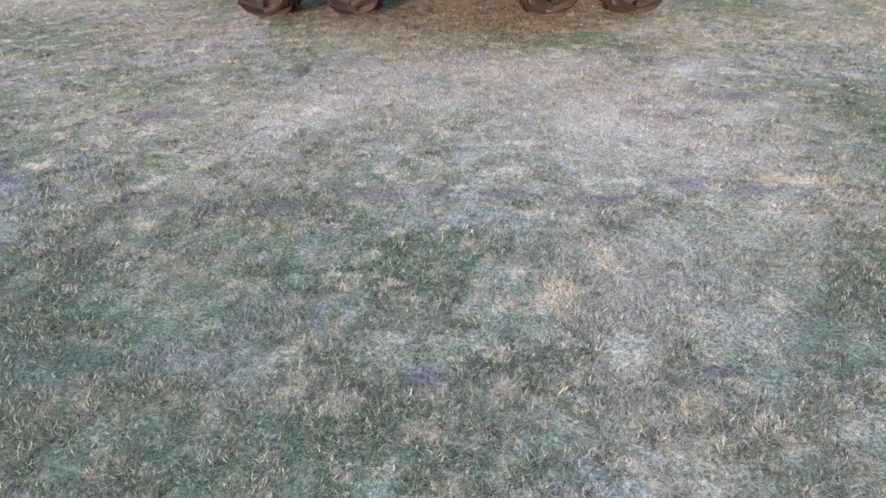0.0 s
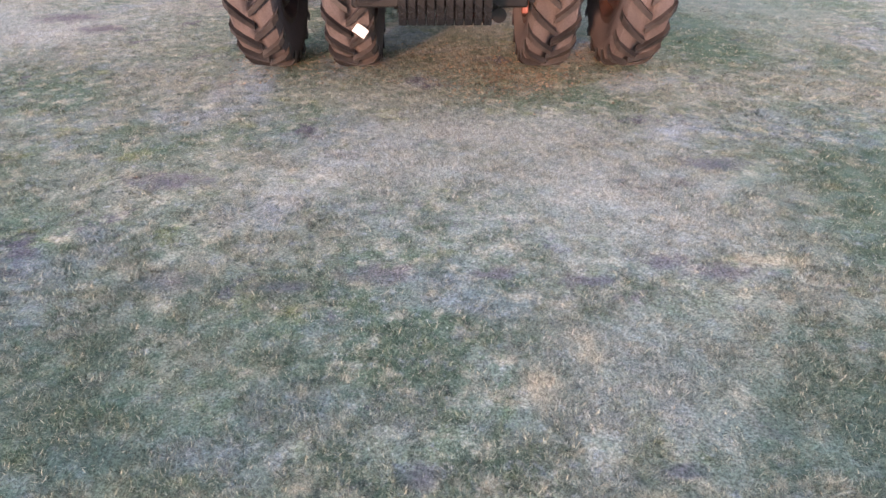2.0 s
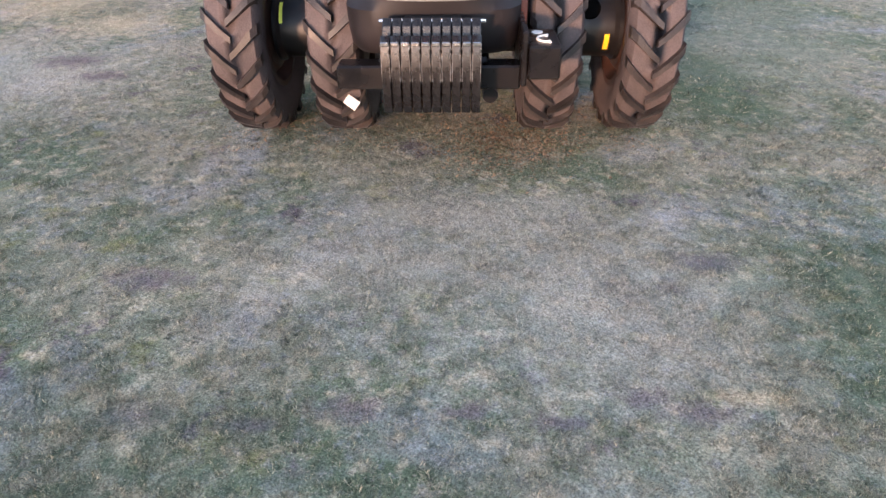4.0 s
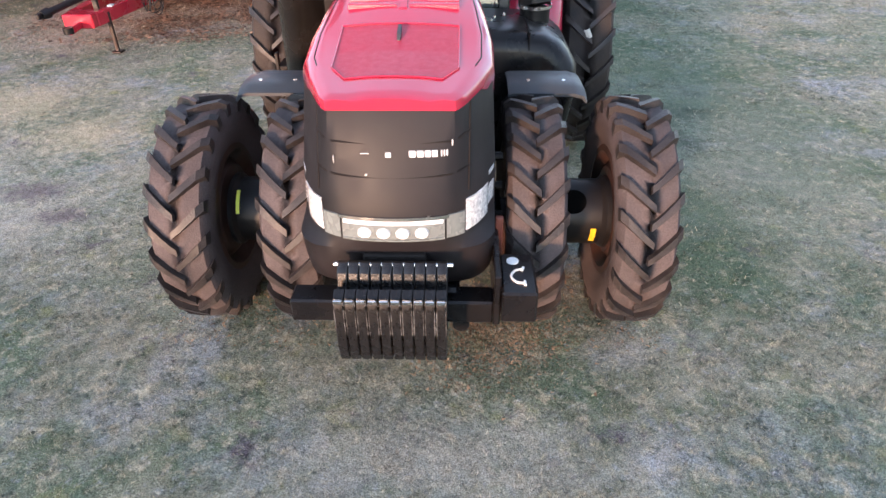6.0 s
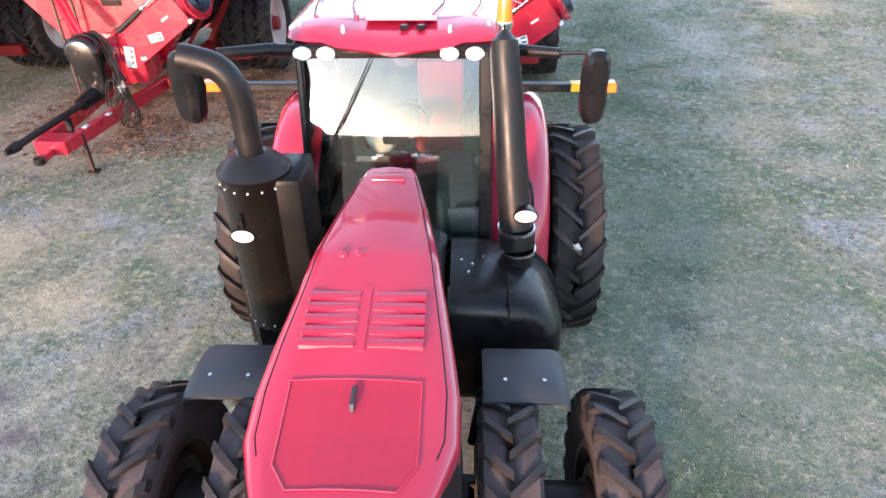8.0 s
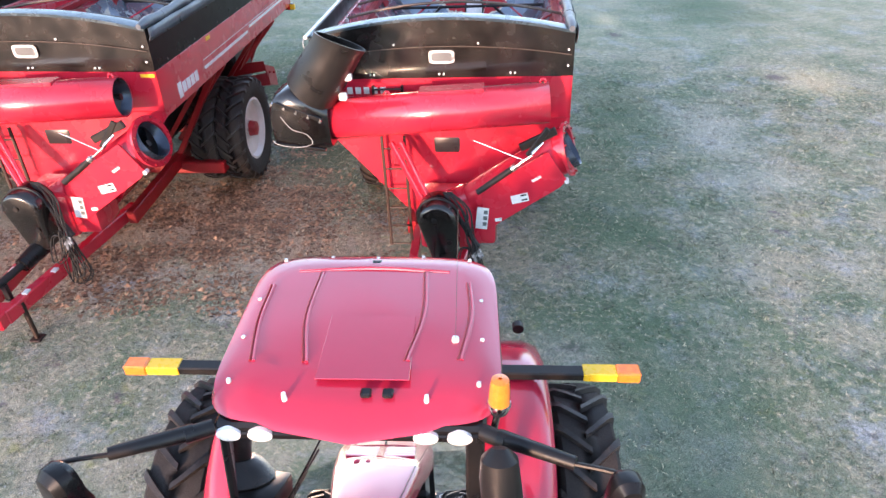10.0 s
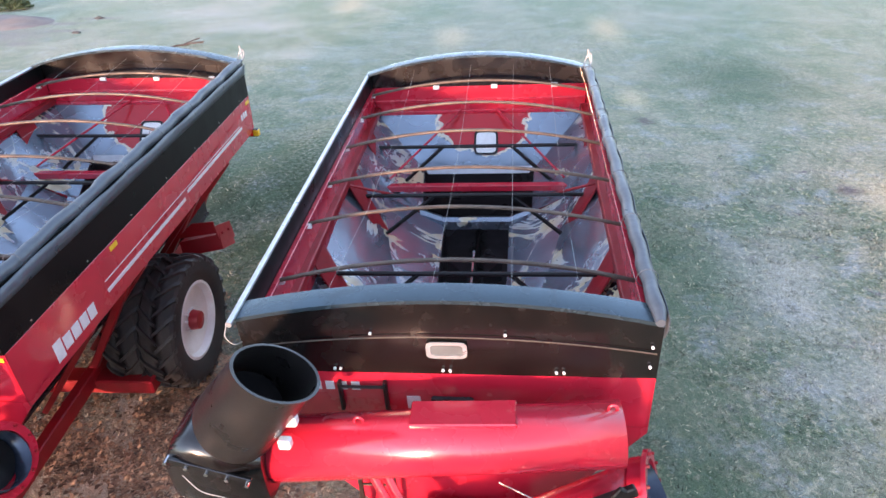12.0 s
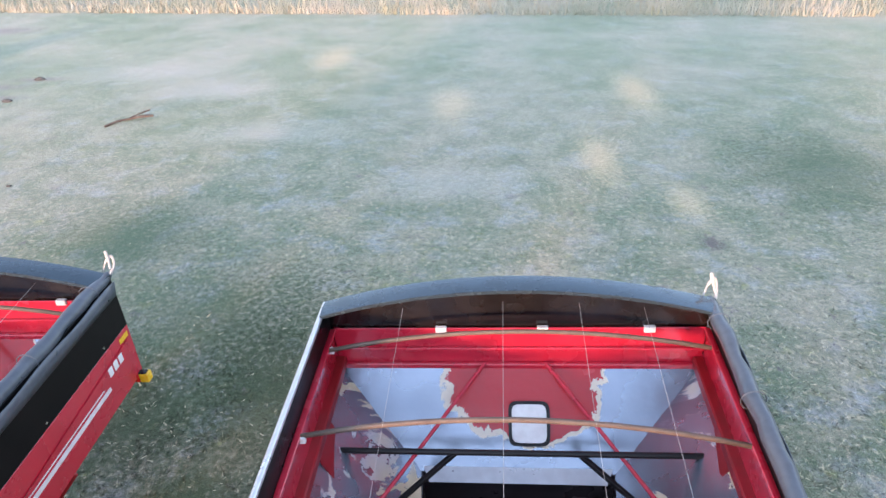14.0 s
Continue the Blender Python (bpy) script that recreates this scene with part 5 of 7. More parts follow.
    for s in (-1, 1):
        rows = []
        for i, ((ya, za, xa, fa, ha), (yb, zb, xb, fb, hb)) in enumerate(zip(stations, stations[1:])):
            for q in range(4 if i < len(stations) - 2 else 5):
                f = q / 4
                top = Vector((s * (W - 0.04), ya + (yb - ya) * f, za + (zb - za) * f))
                foot = Vector((s * (xa + (xb - xa) * f), fa + (fb - fa) * f, ha + (hb - ha) * f))
                rows.append([top.lerp(foot, j / 10) + dent(2 + s, 4 * i + q, j) * (0.0 if j in (0, 10) else 1.0) for j in range(11)])
        sheet("side_slope", rows, WORN, "grain-polished steel slope with flaked paint", (s * 0.05, 0, -0.05))
        rows = []
        for i in range(3):
            for q in range(4 if i < 2 else 5):
                f = q / 4
                (_, _, xa, fa, ha), (_, _, xb, fb, hb) = stations[i], stations[i + 1]
                fold = Vector((s * (xa + (xb - xa) * f), fa + (fb - fa) * f, ha + (hb - ha) * f))
                lip = Vector((s * (inner[i][0] + (inner[i + 1][0] - inner[i][0]) * f), fold.y, inner[i][1] + (inner[i + 1][1] - inner[i][1]) * f))
                rows.append([fold.lerp(lip, j / 6) for j in range(7)])
        sheet("floor_sheet", rows, WORN_FLOOR, "flat polished steel floor sheet beside the trough", (0, 0, -0.05))
        bb = bm_new()
        add_plate(bb, [(s * 0.50, 4.855, 1.72), (s * 1.40, 4.855, 2.24), (s * 0.86, 4.855, 1.84), (s * 0.86, 4.855, 1.14), (s * 0.50, 4.855, 1.14)], 0.012)
        part("floor_end", bb, TROUGH, C, "dark end plate under the floor sheet")
        for i in range(3):
            bb = bm_new()
            ya, yb = stations[i][3], stations[i + 1][3]
            add_plate(bb, [(s * inner[i][0], ya, inner[i][1]), (s * inner[i + 1][0], yb, inner[i + 1][1]), (s * inner[i + 1][0], yb, 1.13), (s * inner[i][0], ya, 1.13)], 0.012)
            part("trough_side", bb, TROUGH, C, "dark steel trough side")
        for (_, _, xa, fa, ha), (_, _, xb, fb, hb) in zip(stations[4:], stations[5:]):
            bb = bm_new()
            add_plate(bb, [(s * xa, fa, ha), (s * xb, fb, hb), (s * xb, fb, 1.13), (s * xa, fa, 1.13)], 0.012)
            part("trough_side", bb, TROUGH, C)
    for name, y0, z0, xf, y1, z1, mat in (("front_slope", 0.03, 2.55, 0.42, 0.75, 1.45, WORN), ("rear_slope", 6.49, 2.98, 0.88, 5.80, 2.23, WORN_REAR)):
        rows = []
        for i in range(11):
            f = i / 10
            x = (W - 0.04) * (1 - f) + xf * f
            rows.append([Vector((x * (2 * j / 12 - 1), y0 + (y1 - y0) * f, z0 + (z1 - z0) * f)) + dent(5, i, j) * (0.0 if i in (0, 10) or j in (0, 12) else 1.0) for j in range(13)])
        sheet(name, rows, mat, "grain-polished steel slope with red paint left", (0, -0.04 if y0 < 1 else 0.04, -0.04))
    for y, w, z in ((0.75, 0.42, 1.45), (5.80, 0.88, 2.23)):
        bb = bm_new()
        add_plate(bb, [(-w, y, z), (w, y, z), (w, y, 1.13), (-w, y, 1.13)], 0.012)
        part("trough_side", bb, TROUGH, C)
    # front keel under the slopes, down to the sump
    b = bm_new()
    add_loft(b, [[(-1.25, 0.0, 2.43), (1.25, 0.0, 2.43), (1.25, 0.05, 2.43), (-1.25, 0.05, 2.43)], [(-0.45, -0.05, 1.0), (0.55, -0.05, 1.0), (0.55, 0.75, 1.0), (-0.45, 0.75, 1.0)]])
    add_loft(b, [[(-1.73, 0.0, 2.43), (1.73, 0.0, 2.43), (1.73, 0.03, 2.43), (-1.73, 0.03, 2.43)], [(-0.6, -0.04, 1.15), (0.7, -0.04, 1.15), (0.7, 0.3, 1.15), (-0.6, 0.3, 1.15)]])
    part("front_keel", b, RED_CART, C, "red tapering front of the hopper")
    b = bm_new()
    add_box(b, (-0.52, 0.70, 1.10), (0.52, 4.85, 1.14))
    add_box(b, (-0.90, 4.851, 1.10), (0.90, 5.84, 1.14))
    part("trough", b, TROUGH, C, "dark unloading trough")
    b = bm_new()
    add_path(b, [(0.0, 0.8, 1.29), (0.0, 5.6, 1.29)], 0.04, 10)
    for k in range(58):
        a = k * 0.7
        y = 0.85 + k * 0.08
        add_beam(b, (0.04 * math.cos(a), y, 1.29 + 0.04 * math.sin(a)), (0.13 * math.cos(a), y, 1.29 + 0.13 * math.sin(a)), 0.09, 0.012, 0.0)
    part("floor_auger", b, SATIN, C, "dark steel floor auger")
    b = bm_new()
    add_box(b, (-0.05, 1.3, 1.44), (-0.005, 4.45, 1.49), 0.008)
    part("gate_rod", b, CHROME, C, "bright steel gate rod")
    # silver plate added where the slope's polished foot reflects the sky
    b = bm_new()
    add_plate(b, [(-0.80, 5.70, 2.20), (0.80, 5.70, 2.20), (0.86, 5.83, 2.268), (-0.86, 5.83, 2.268)], 0.012)
    part("slope_lip", b, RAIL, C, "polished lip of the rear slope, bright for the sky's reflection")
    # baffles standing in the trough
    for y in (1.6, 2.7, 3.7):
        for s in (-1, 1):
            b = bm_new()
            add_plate(b, [(s * 0.40, y, 1.46), (s * 0.13, y + 0.05, 1.22), (s * 0.13, y + 0.45, 1.22), (s * 0.40, y + 0.5, 1.46)], 0.015)
            part("trough_baffle", b, SATIN, C, "dark steel baffle in the trough")
    # saddle across the trough
    b = bm_new()
    add_loft(b, [[(x, 4.80, 1.66 + h), (x, 4.80, 1.80 + h), (x, 4.85, 1.85 + h), (x, 4.98, 1.80 + h), (x, 5.02, 1.66 + h)] for x, h in ((-0.86, 0.14), (-0.5, 0.0), (0.5, 0.0), (0.82, 0.14))])
    part("saddle", b, WORN, C, "steel saddle across the trough")
    for k in range(7):
        b = bm_new()
        add_tube(b, (-0.45 + 0.15 * k, 4.80, 1.75), (-0.45 + 0.15 * k, 4.785, 1.75), 0.012, n=6)
        part("saddle_bolt", b, CHROME, C)
    for y, z, x0, x1 in ((2.10, 2.25, -1.27, 1.45), (5.0, 2.30, -1.38, 1.42)):
        b = bm_new()
        add_box(b, (x0, y - 0.06, z - 0.05), (x1, y + 0.06, z + 0.05), 0.01)
        part("cross_beam", b, RED_CART, C, "red cross beam")
    for s in (-1, 1):
        b = bm_new()
        add_box(b, (s * (W - 0.045), 0.04, 2.60), (s * (W - 0.022), L - 0.05, 3.40), 0.003)
        add_box(b, (s * (W - 0.075), 0.04, 3.36), (s * (W - 0.022), L - 0.05, 3.40), 0.006)
        part("side_lining", b, RED_CART, C, "red inner lining of the side")
    b = bm_new()
    add_box(b, (-W + 0.05, 0.022, 2.5), (W - 0.05, 0.04, 3.40), 0.003)
    part("front_lining", b, RED_CART, C, "red inner lining of the front")
    # red inner lining of the rear wall
    b = bm_new()
    add_box(b, (-W + 0.05, L - 0.05, 2.96), (W - 0.05, L - 0.03, 3.40), 0.004)
    add_box(b, (-W + 0.05, L - 0.09, 3.15), (W - 0.05, L - 0.05, 3.19), 0.006)
    part("rear_lining", b, RED_CART, C, "red inner lining of the rear wall")
    # black tie tubes with their diagonal struts
    for y in (2.13, 4.1, 5.6):
        z = 2.62 if y < 5 else 2.72
        b = bm_new()
        add_tube(b, (-W + 0.05, y, z), (W - 0.05, y, z), 0.028, n=12)
        tie = part("tie_tube", b, SATIN, C, "black tie tube across the box")
        if y < 9:
            for s in (-1, 1):
                b = bm_new()
                add_beam(b, (s * 0.53, y, z - 0.01), (s * 1.3, y - 0.32, 2.1), 0.045, 0.045, 0.006)
                part("strut", b, SATIN, tie)
                b = bm_new()
                add_plate(b, [(s * (W - 0.05), y - 0.25, 2.95), (s * (W - 0.05), y + 0.2, 2.95), (s * 1.15, y - 0.2, 2.02), (s * 1.2, y - 0.45, 2.05)], 0.02)
                part("gusset", b, RED_DARK, tie, "red gusset plate")
    b = bm_new()
    add_tube(b, (-1.36, 1.8, 2.08), (1.32, 1.8, 2.08), 0.022, n=10)
    part("tie_tube", b, SATIN, C)
    for s in (-1, 1):
        b = bm_new()
        add_path(b, [(s * 0.28, L - 0.1, 3.02), (s * 1.3, 5.0, 2.45)], 0.018, 8)
        part("rear_strut", b, RED_CART, C, "thin red diagonal strut")
        b = bm_new()
        add_path(b, [(s * (W - 0.06), 3.7, 3.0), (s * 1.0, 4.3, 2.5)], 0.02, 8)
        part("rear_strut", b, RED_DARK, C)
    # sight window in the rear slope
    b = bm_new()
    d = Vector((0, -0.83, -0.9)).normalized()
    up = Vector((0, -d.z, d.y)) * -1
    mid = Vector((0.12, 6.11, 2.56))
    nrm = Vector((0, -0.9, 0.83)).normalized()
    ring = superellipse(0, 0, 0.19, 0.21, 0, 36, 6)
    ring2 = superellipse(0, 0, 0.16, 0.18, 0, 36, 6)

    def on_slope(q, h):
        return mid + Vector((q[0], 0, 0)) + d * (-q[2]) + nrm * h

    add_loft(b, [[on_slope(q, 0.0) for q in ring], [on_slope(q, 0.03) for q in ring], [on_slope(q, 0.03) for q in ring2], [on_slope(q, 0.0) for q in ring2]], caps=False)
    wn_ = part("sight_window", b, BLACK, C, "small white sight window in the slope")
    b = bm_new()
    add_loft(b, [[on_slope(q, 0.01) for q in ring2], [on_slope(q, 0.02) for q in ring2]])
    part("pane", b, WHITE, wn_)
    # red shelf, tabs along the rear top
    b = bm_new()
    add_box(b, (-W + 0.04, L - 0.10, 2.94), (W - 0.04, L - 0.05, 3.0), 0.01)
    part("rear_ledge", b, RED_CART, C)
    for x in (-0.72, 0.20, 1.14):
        bb = bm_new()
        add_box(bb, (x, L - 0.075, 3.36), (x + 0.1, L - 0.025, 3.42), 0.006)
        part("tab", bb, WHITE, C, "small white tarp tab")

    # tarp bows
    for k in range(7):
        y = (0.28, 0.9, 1.95, 2.95, 4.05, 5.13, 6.22)[k]
        if k == 0:
            continue
        b = bm_new()
        wob = 0.02 * math.sin(k * 2.3)
        add_path(b, [(x, y + wob * (x / W), 3.36 + arch(x, 0.23 + 0.015 * math.sin(k * 1.7))) for x in [-1.66 + 3.32 * j / 14 for j in range(15)]], 0.021, 10)
        bow = part("tarp_bow", b, WOOD, C, "tan weathered tarp bow")
        b = bm_new()
        add_box(b, (-1.69, y - 0.022, 3.33), (-1.62, y + 0.022, 3.39), 0.006)
        part("bow_end", b, WHITE, bow, "white bow end cap")
    for x in (-0.98, -0.1, 0.55, 1.1):
        b = bm_new()
        add_path(b, [(x, 0.15, 3.63 + arch(x, 0.19) - 0.02), (x, 2.0, 3.36 + arch(x, 0.23) + 0.028), (x, 4.2, 3.36 + arch(x, 0.23) + 0.028), (x, 6.4, 3.62 + arch(x, 0.19) - 0.03)], 0.0015, 5)
        part("tarp_cord", b, CORD, C, "thin pale tarp cord")
    # left rail, tarp roll on the right
    b = bm_new()
    add_tube(b, (-W - 0.005, -0.12, Z2 + 0.02), (-W - 0.005, L + 0.03, Z2 + 0.02), 0.026, n=12)
    rail = part("side_rail", b, RAIL, C, "silver side rail")
    b = bm_new()
    add_path(b, curve_pts([(-W - 0.02, -0.12, Z2 + 0.02), (-W - 0.03, -0.17, Z2 - 0.06), (-W + 0.01, -0.14, Z2 - 0.16), (-W + 0.04, -0.06, Z2 - 0.2)]), 0.005, 8)
    part("rail_strap", b, CORD, rail)
    b = bm_new()
    pts, rs = [], []
    for k in range(49):
        y = -0.05 + (L + 0.1) * k / 48
        pts.append((W - 0.045 + 0.008 * math.sin(k * 1.9), y, Z2 + 0.035 + 0.01 * math.sin(k * 0.9)))
        rs.append((0.064 + 0.004 * math.sin(k * 1.31) - (0.007 if k % 7 == 0 else 0)) * (0.62 if k in (0, 48) else 0.88 if k in (1, 47) else 1.0))
    add_path(b, pts, rs, 16)
    roll = part("tarp_roll", b, TARP, C, "rolled dark grey tarp along the edge", 60)
    for k in range(7):
        y = 0.55 + 0.95 * k
        bb = bm_new()
        add_path(bb, [(W - 0.05 + 0.09 * math.cos(a), y, Z2 + 0.035 + 0.09 * math.sin(a)) for a in [2 * math.pi * j / 12 for j in range(13)]], 0.004, 6, caps=False)
        part("tarp_strap", bb, TARP, roll)
    bb = bm_new()
    add_path(bb, curve_pts([(W, L + 0.02, Z2 + 0.05), (W + 0.02, L + 0.1, Z2 + 0.12), (W + 0.0, L + 0.13, Z2 + 0.2), (W - 0.06, L + 0.1, Z2 + 0.14), (W - 0.1, L + 0.06, Z2 + 0.02)]), [0.014] * 6 + [0.012] * 6 + [0.016] * 6 + [0.008] * 7, 8)
    add_path(bb, curve_pts([(W, L + 0.05, Z2 + 0.1), (W - 0.02, L + 0.1, Z2 + 0.18), (W - 0.04, L + 0.12, Z2 + 0.27)]), [0.012] * 6 + [0.016] * 6 + [0.008], 8)
    part("tarp_tail", bb, CORD, roll, "frayed pale tarp end")
    # the hanging tarp face under the roll
    b = bm_new()
    rows = []
    for k in range(41):
        y = 0.02 + (L - 0.04) * k / 40
        rows.append([(W + 0.045 + 0.012 * math.sin(k * 1.1), y, Z2 + 0.0), (W + 0.035 + 0.01 * math.sin(k * 0.7 + 1), y, Z2 - 0.10), (W + 0.02, y, Z2 - 0.17)])
    add_loft(b, rows, close=False)
    sk = part("tarp_skirt", b, TARP, roll, "", 60)
    so = sk.modifiers.new("thickness", "SOLIDIFY")
    so.thickness = 0.006

    # folded upper auger
    A, B = Vector((1.41, -0.40, 2.86)), Vector((-1.38, -0.55, 2.73))
    ax = (B - A).normalized()
    b = bm_new()
    add_tube(b, A, B, 0.26, n=40, caps=False)
    up_aug = part("upper_auger", b, RED_CART, C, "red folded auger tube", 40)
    so = up_aug.modifiers.new("thickness", "SOLIDIFY")
    so.thickness = 0.012
    b = bm_new()
    mid = A.lerp(B, 0.44)
    add_box(b, (-0.42, -0.10, 0.22), (0.42, 0.16, 0.275), 0.01, Matrix.Translation(mid) @ Matrix.Rotation(math.atan2((B - A).z, 2.79), 4, "Y"))
    part("auger_plate", b, RED_CART, up_aug)
    for f in (0.03, 0.74):
        p = A.lerp(B, f) + Vector((0, 0, 0.27))
        b = bm_new()
        add_path(b, [p + Vector((0.035 * math.cos(a), 0, 0.035 * math.sin(a))) for a in [math.pi * j / 8 for j in range(-1, 10)]], 0.011, 8)
        part("lifting_lug", b, RED_CART, up_aug)
    # flighting seen in the open mouth
    def flighting(p, q, r, name, parent):
        bb = bm_new()
        p, q = Vector(p), Vector(q)
        d = (q - p).normalized()
        s1 = d.orthogonal().normalized()
        s2 = d.cross(s1)
        add_tube(bb, p, q, 0.045, n=12)
        n = 40
        rows = []
        for i in range(n + 1):
            a = 2 * math.pi * i / 20
            c = p.lerp(q, i / n)
            e = s1 * math.cos(a) + s2 * math.sin(a)
            rows.append([c + e * 0.04, c + e * r])
        add_loft(bb, rows, close=False)
        return part(name, bb, SATIN, parent, "dark steel flighting", 60)

    flighting(A + ax * 0.02, A + ax * 0.8, 0.22, "flighting", up_aug)
    b = bm_new()
    add_tube(b, A + ax * 0.004, A + ax * 0.7, 0.243, n=40, caps=False)
    bo = part("auger_bore", b, BORE, up_aug, "dark polished inside of the auger tube", 60)
    so = bo.modifiers.new("thickness", "SOLIDIFY")
    so.thickness = 0.006
    # lower auger with its flange
    P, Q = Vector((0.02, -0.50, 1.25)), Vector((1.66, -0.50, 2.27))
    dx = (Q - P).normalized()
    b = bm_new()
    add_tube(b, P, Q, 0.28, n=40, caps=False)
    add_tube(b, P - dx * 0.15, P + dx * 0.5, 0.35, 0.29, 40)
    low_aug = part("lower_auger", b, RED_CART, C, "red lower auger tube rising to the hinge", 40)
    so = low_aug.modifiers.new("thickness", "SOLIDIFY")
    so.thickness = 0.012
    b = bm_new()
    fm, h = frame_of(Q + Vector((0.03, 0, 0.01)), Q + Vector((0.095, -0.014, 0.03)))
    add_lathe(b, [(-0.14, 0.285), (-0.02, 0.30), (-0.02, 0.35), (0.02, 0.35), (0.02, 0.275), (-0.14, 0.275)], 40, "Z")
    bmesh.ops.transform(b, matrix=fm, verts=b.verts)
    bb = bm_new()
    add_tube(bb, Q - dx * 0.7, Q + dx * 0.085, 0.262, n=40, caps=False)
    bo = part("auger_bore", bb, BORE, low_aug, "dark polished inside of the auger tube", 60)
    so = bo.modifiers.new("thickness", "SOLIDIFY")
    so.thickness = 0.006
    flange = part("flange", b, RED_CART, low_aug, "worn bolted flange ring")
    for k in range(12):
        a = 2 * math.pi * k / 12
        bb = bm_new()
        add_tube(bb, fm @ Vector((0.32 * math.cos(a), 0.32 * math.sin(a), 0.0)), fm @ Vector((0.32 * math.cos(a), 0.32 * math.sin(a), 0.045)), 0.014, n=6)
        part("flange_bolt", bb, RED_DARK, flange)
    flighting(Q - dx * 0.8, Q - dx * 0.02, 0.24, "flighting", low_aug)
    # cover plates of the lower auger
    b = bm_new()
    add_plate(b, [(0.55, -0.80, 1.86), (1.40, -0.80, 2.38), (1.66, -0.80, 2.0), (1.58, -0.80, 1.90), (0.6, -0.80, 1.24)], 0.03)
    part("auger_cover", b, RED_CART, low_aug, "red flat cover of the lower auger")
    b = bm_new()
    add_box(b, (-0.32, -0.85, 0.95), (0.42, -0.1, 1.62), 0.08, seg=2)
    add_box(b, (0.2, -0.8, 1.0), (0.75, -0.2, 1.55), 0.06, Matrix.Identity(4), 2)
    part("sump", b, RED_CART, C, "red auger sump below the hopper")
    # labels on the lower auger
    def label(cx, cz, w, h, turn, y=-0.836, bars=2, mat=STICKER, par=low_aug):
        bb = bm_new()
        mm = Matrix.Translation((cx, y, cz)) @ Matrix.Rotation(radians(-turn), 4, "Y")
        add_box(bb, (-w / 2, -0.002, -h / 2), (w / 2, 0.004, h / 2), 0, mm)
        st = part("label_sticker", bb, mat, par, "white warning label with plain bars")
        for k in range(bars):
            bb = bm_new()
            add_box(bb, (w * 0.08, -0.004, h * (0.30 - 0.55 * k / max(1, bars - 1)) - h * 0.09), (w * 0.42, -0.0025, h * (0.30 - 0.55 * k / max(1, bars - 1)) + h * 0.09), 0, mm)
            part("print_bar", bb, DARK if bars == 2 else INTERIOR, st)

    label(1.06, 1.74, 0.23, 0.12, 14)
    label(0.56, 1.44, 0.16, 0.32, -6, bars=3)
    label(0.78, 1.42, 0.09, 0.045, 8, bars=1)
    label(1.27, 2.02, 0.13, 0.035, 32, bars=1, mat=WHITE)
    b = bm_new()
    add_tube(b, (1.66, -0.84, 1.98), (1.66, -0.76, 1.98), 0.03, n=12)
    part("hinge_pin", b, WHITE, low_aug)
    # hydraulic cylinder and linkage
    b = bm_new()
    add_tube(b, (0.50, -0.86, 1.84), (0.98, -0.84, 2.18), 0.04, n=14)
    cyl = part("cylinder", b, HOSE, C, "black hydraulic cylinder with bright rod")
    b = bm_new()
    add_tube(b, (0.98, -0.84, 2.18), (1.2, -0.83, 2.34), 0.016, n=10)
    add_tube(b, (0.95, -0.84, 2.16), (1.0, -0.84, 2.195), 0.046, n=12)
    add_tube(b, (1.2, -0.83, 2.36), (1.34, -0.75, 2.48), 0.022, n=8)
    add_tube(b, (1.1, -0.75, 2.24), (0.45, -0.55, 2.42), 0.008, n=8)
    part("cylinder_rod", b, CHROME, cyl)
    b = bm_new()
    add_beam(b, (1.05, -0.78, 2.42), (1.5, -0.72, 2.62), 0.06, 0.1, 0.01)
    add_beam(b, (1.15, -0.80, 2.32), (1.4, -0.75, 2.66), 0.04, 0.08, 0.01)
    part("hinge_link", b, SATIN, C)
    # prop arm running up from the sump
    for x0, x1 in ((-0.20, -0.68), (-0.12, -0.55)):
        b = bm_new()
        add_beam(b, (x0, -0.75, 1.55), (x1, -0.40, 2.34), 0.06, 0.08, 0.01)
        part("prop_arm", b, RED_CART, C, "red auger rest arm")
    # front sight windows in the wall under the tube
    for z0, z1, y in ((2.62, 2.8, -0.02), (2.0, 2.24, 0.0)):
        b = bm_new()
        add_box(b, (-0.15, y - 0.02, z0), (0.23, y + 0.1, z1), 0.03, seg=2)
        part("wall_window", b, CART_BLACK if z0 > 2.5 else TROUGH, C, "dark sight window in the front")
    b = bm_new()
    add_box(b, (-0.36, -0.012, 2.66), (-0.24, -0.004, 2.80))
    part("label_sticker", b, STICKER, C, "white warning label")
    for k in range(5):
        b = bm_new()
        x = -1.3 + 0.115 * k
        add_box(b, (x, -0.008, 2.86), (x + 0.075, -0.002, 2.95), 0)
        part("name_bar", b, WHITE, C, "plain white block of front lettering")
    for s in (-1, 1) if stretch > 1 else ():
        b = bm_new()
        add_box(b, (s * (W - 0.22), -0.010, 2.985), (s * (W - 0.02), -0.002, 3.03), 0.001)
        part("marker", b, YELLOW, C, "amber strip on the front wall")
    for x in (-0.95, -0.55):
        b = bm_new()
        add_box(b, (x, -0.06, 2.66), (x + 0.03, -0.004, 2.98), 0.005)
        part("front_bracket", b, SATIN, C)
    b = bm_new()
    add_tube(b, (-0.95, -0.045, 2.93), (-0.53, -0.045, 2.93), 0.014, n=8)
    part("front_bar", b, SATIN, C)

    # discharge spout on the far end of the upper auger
    b = bm_new()
    rings = []
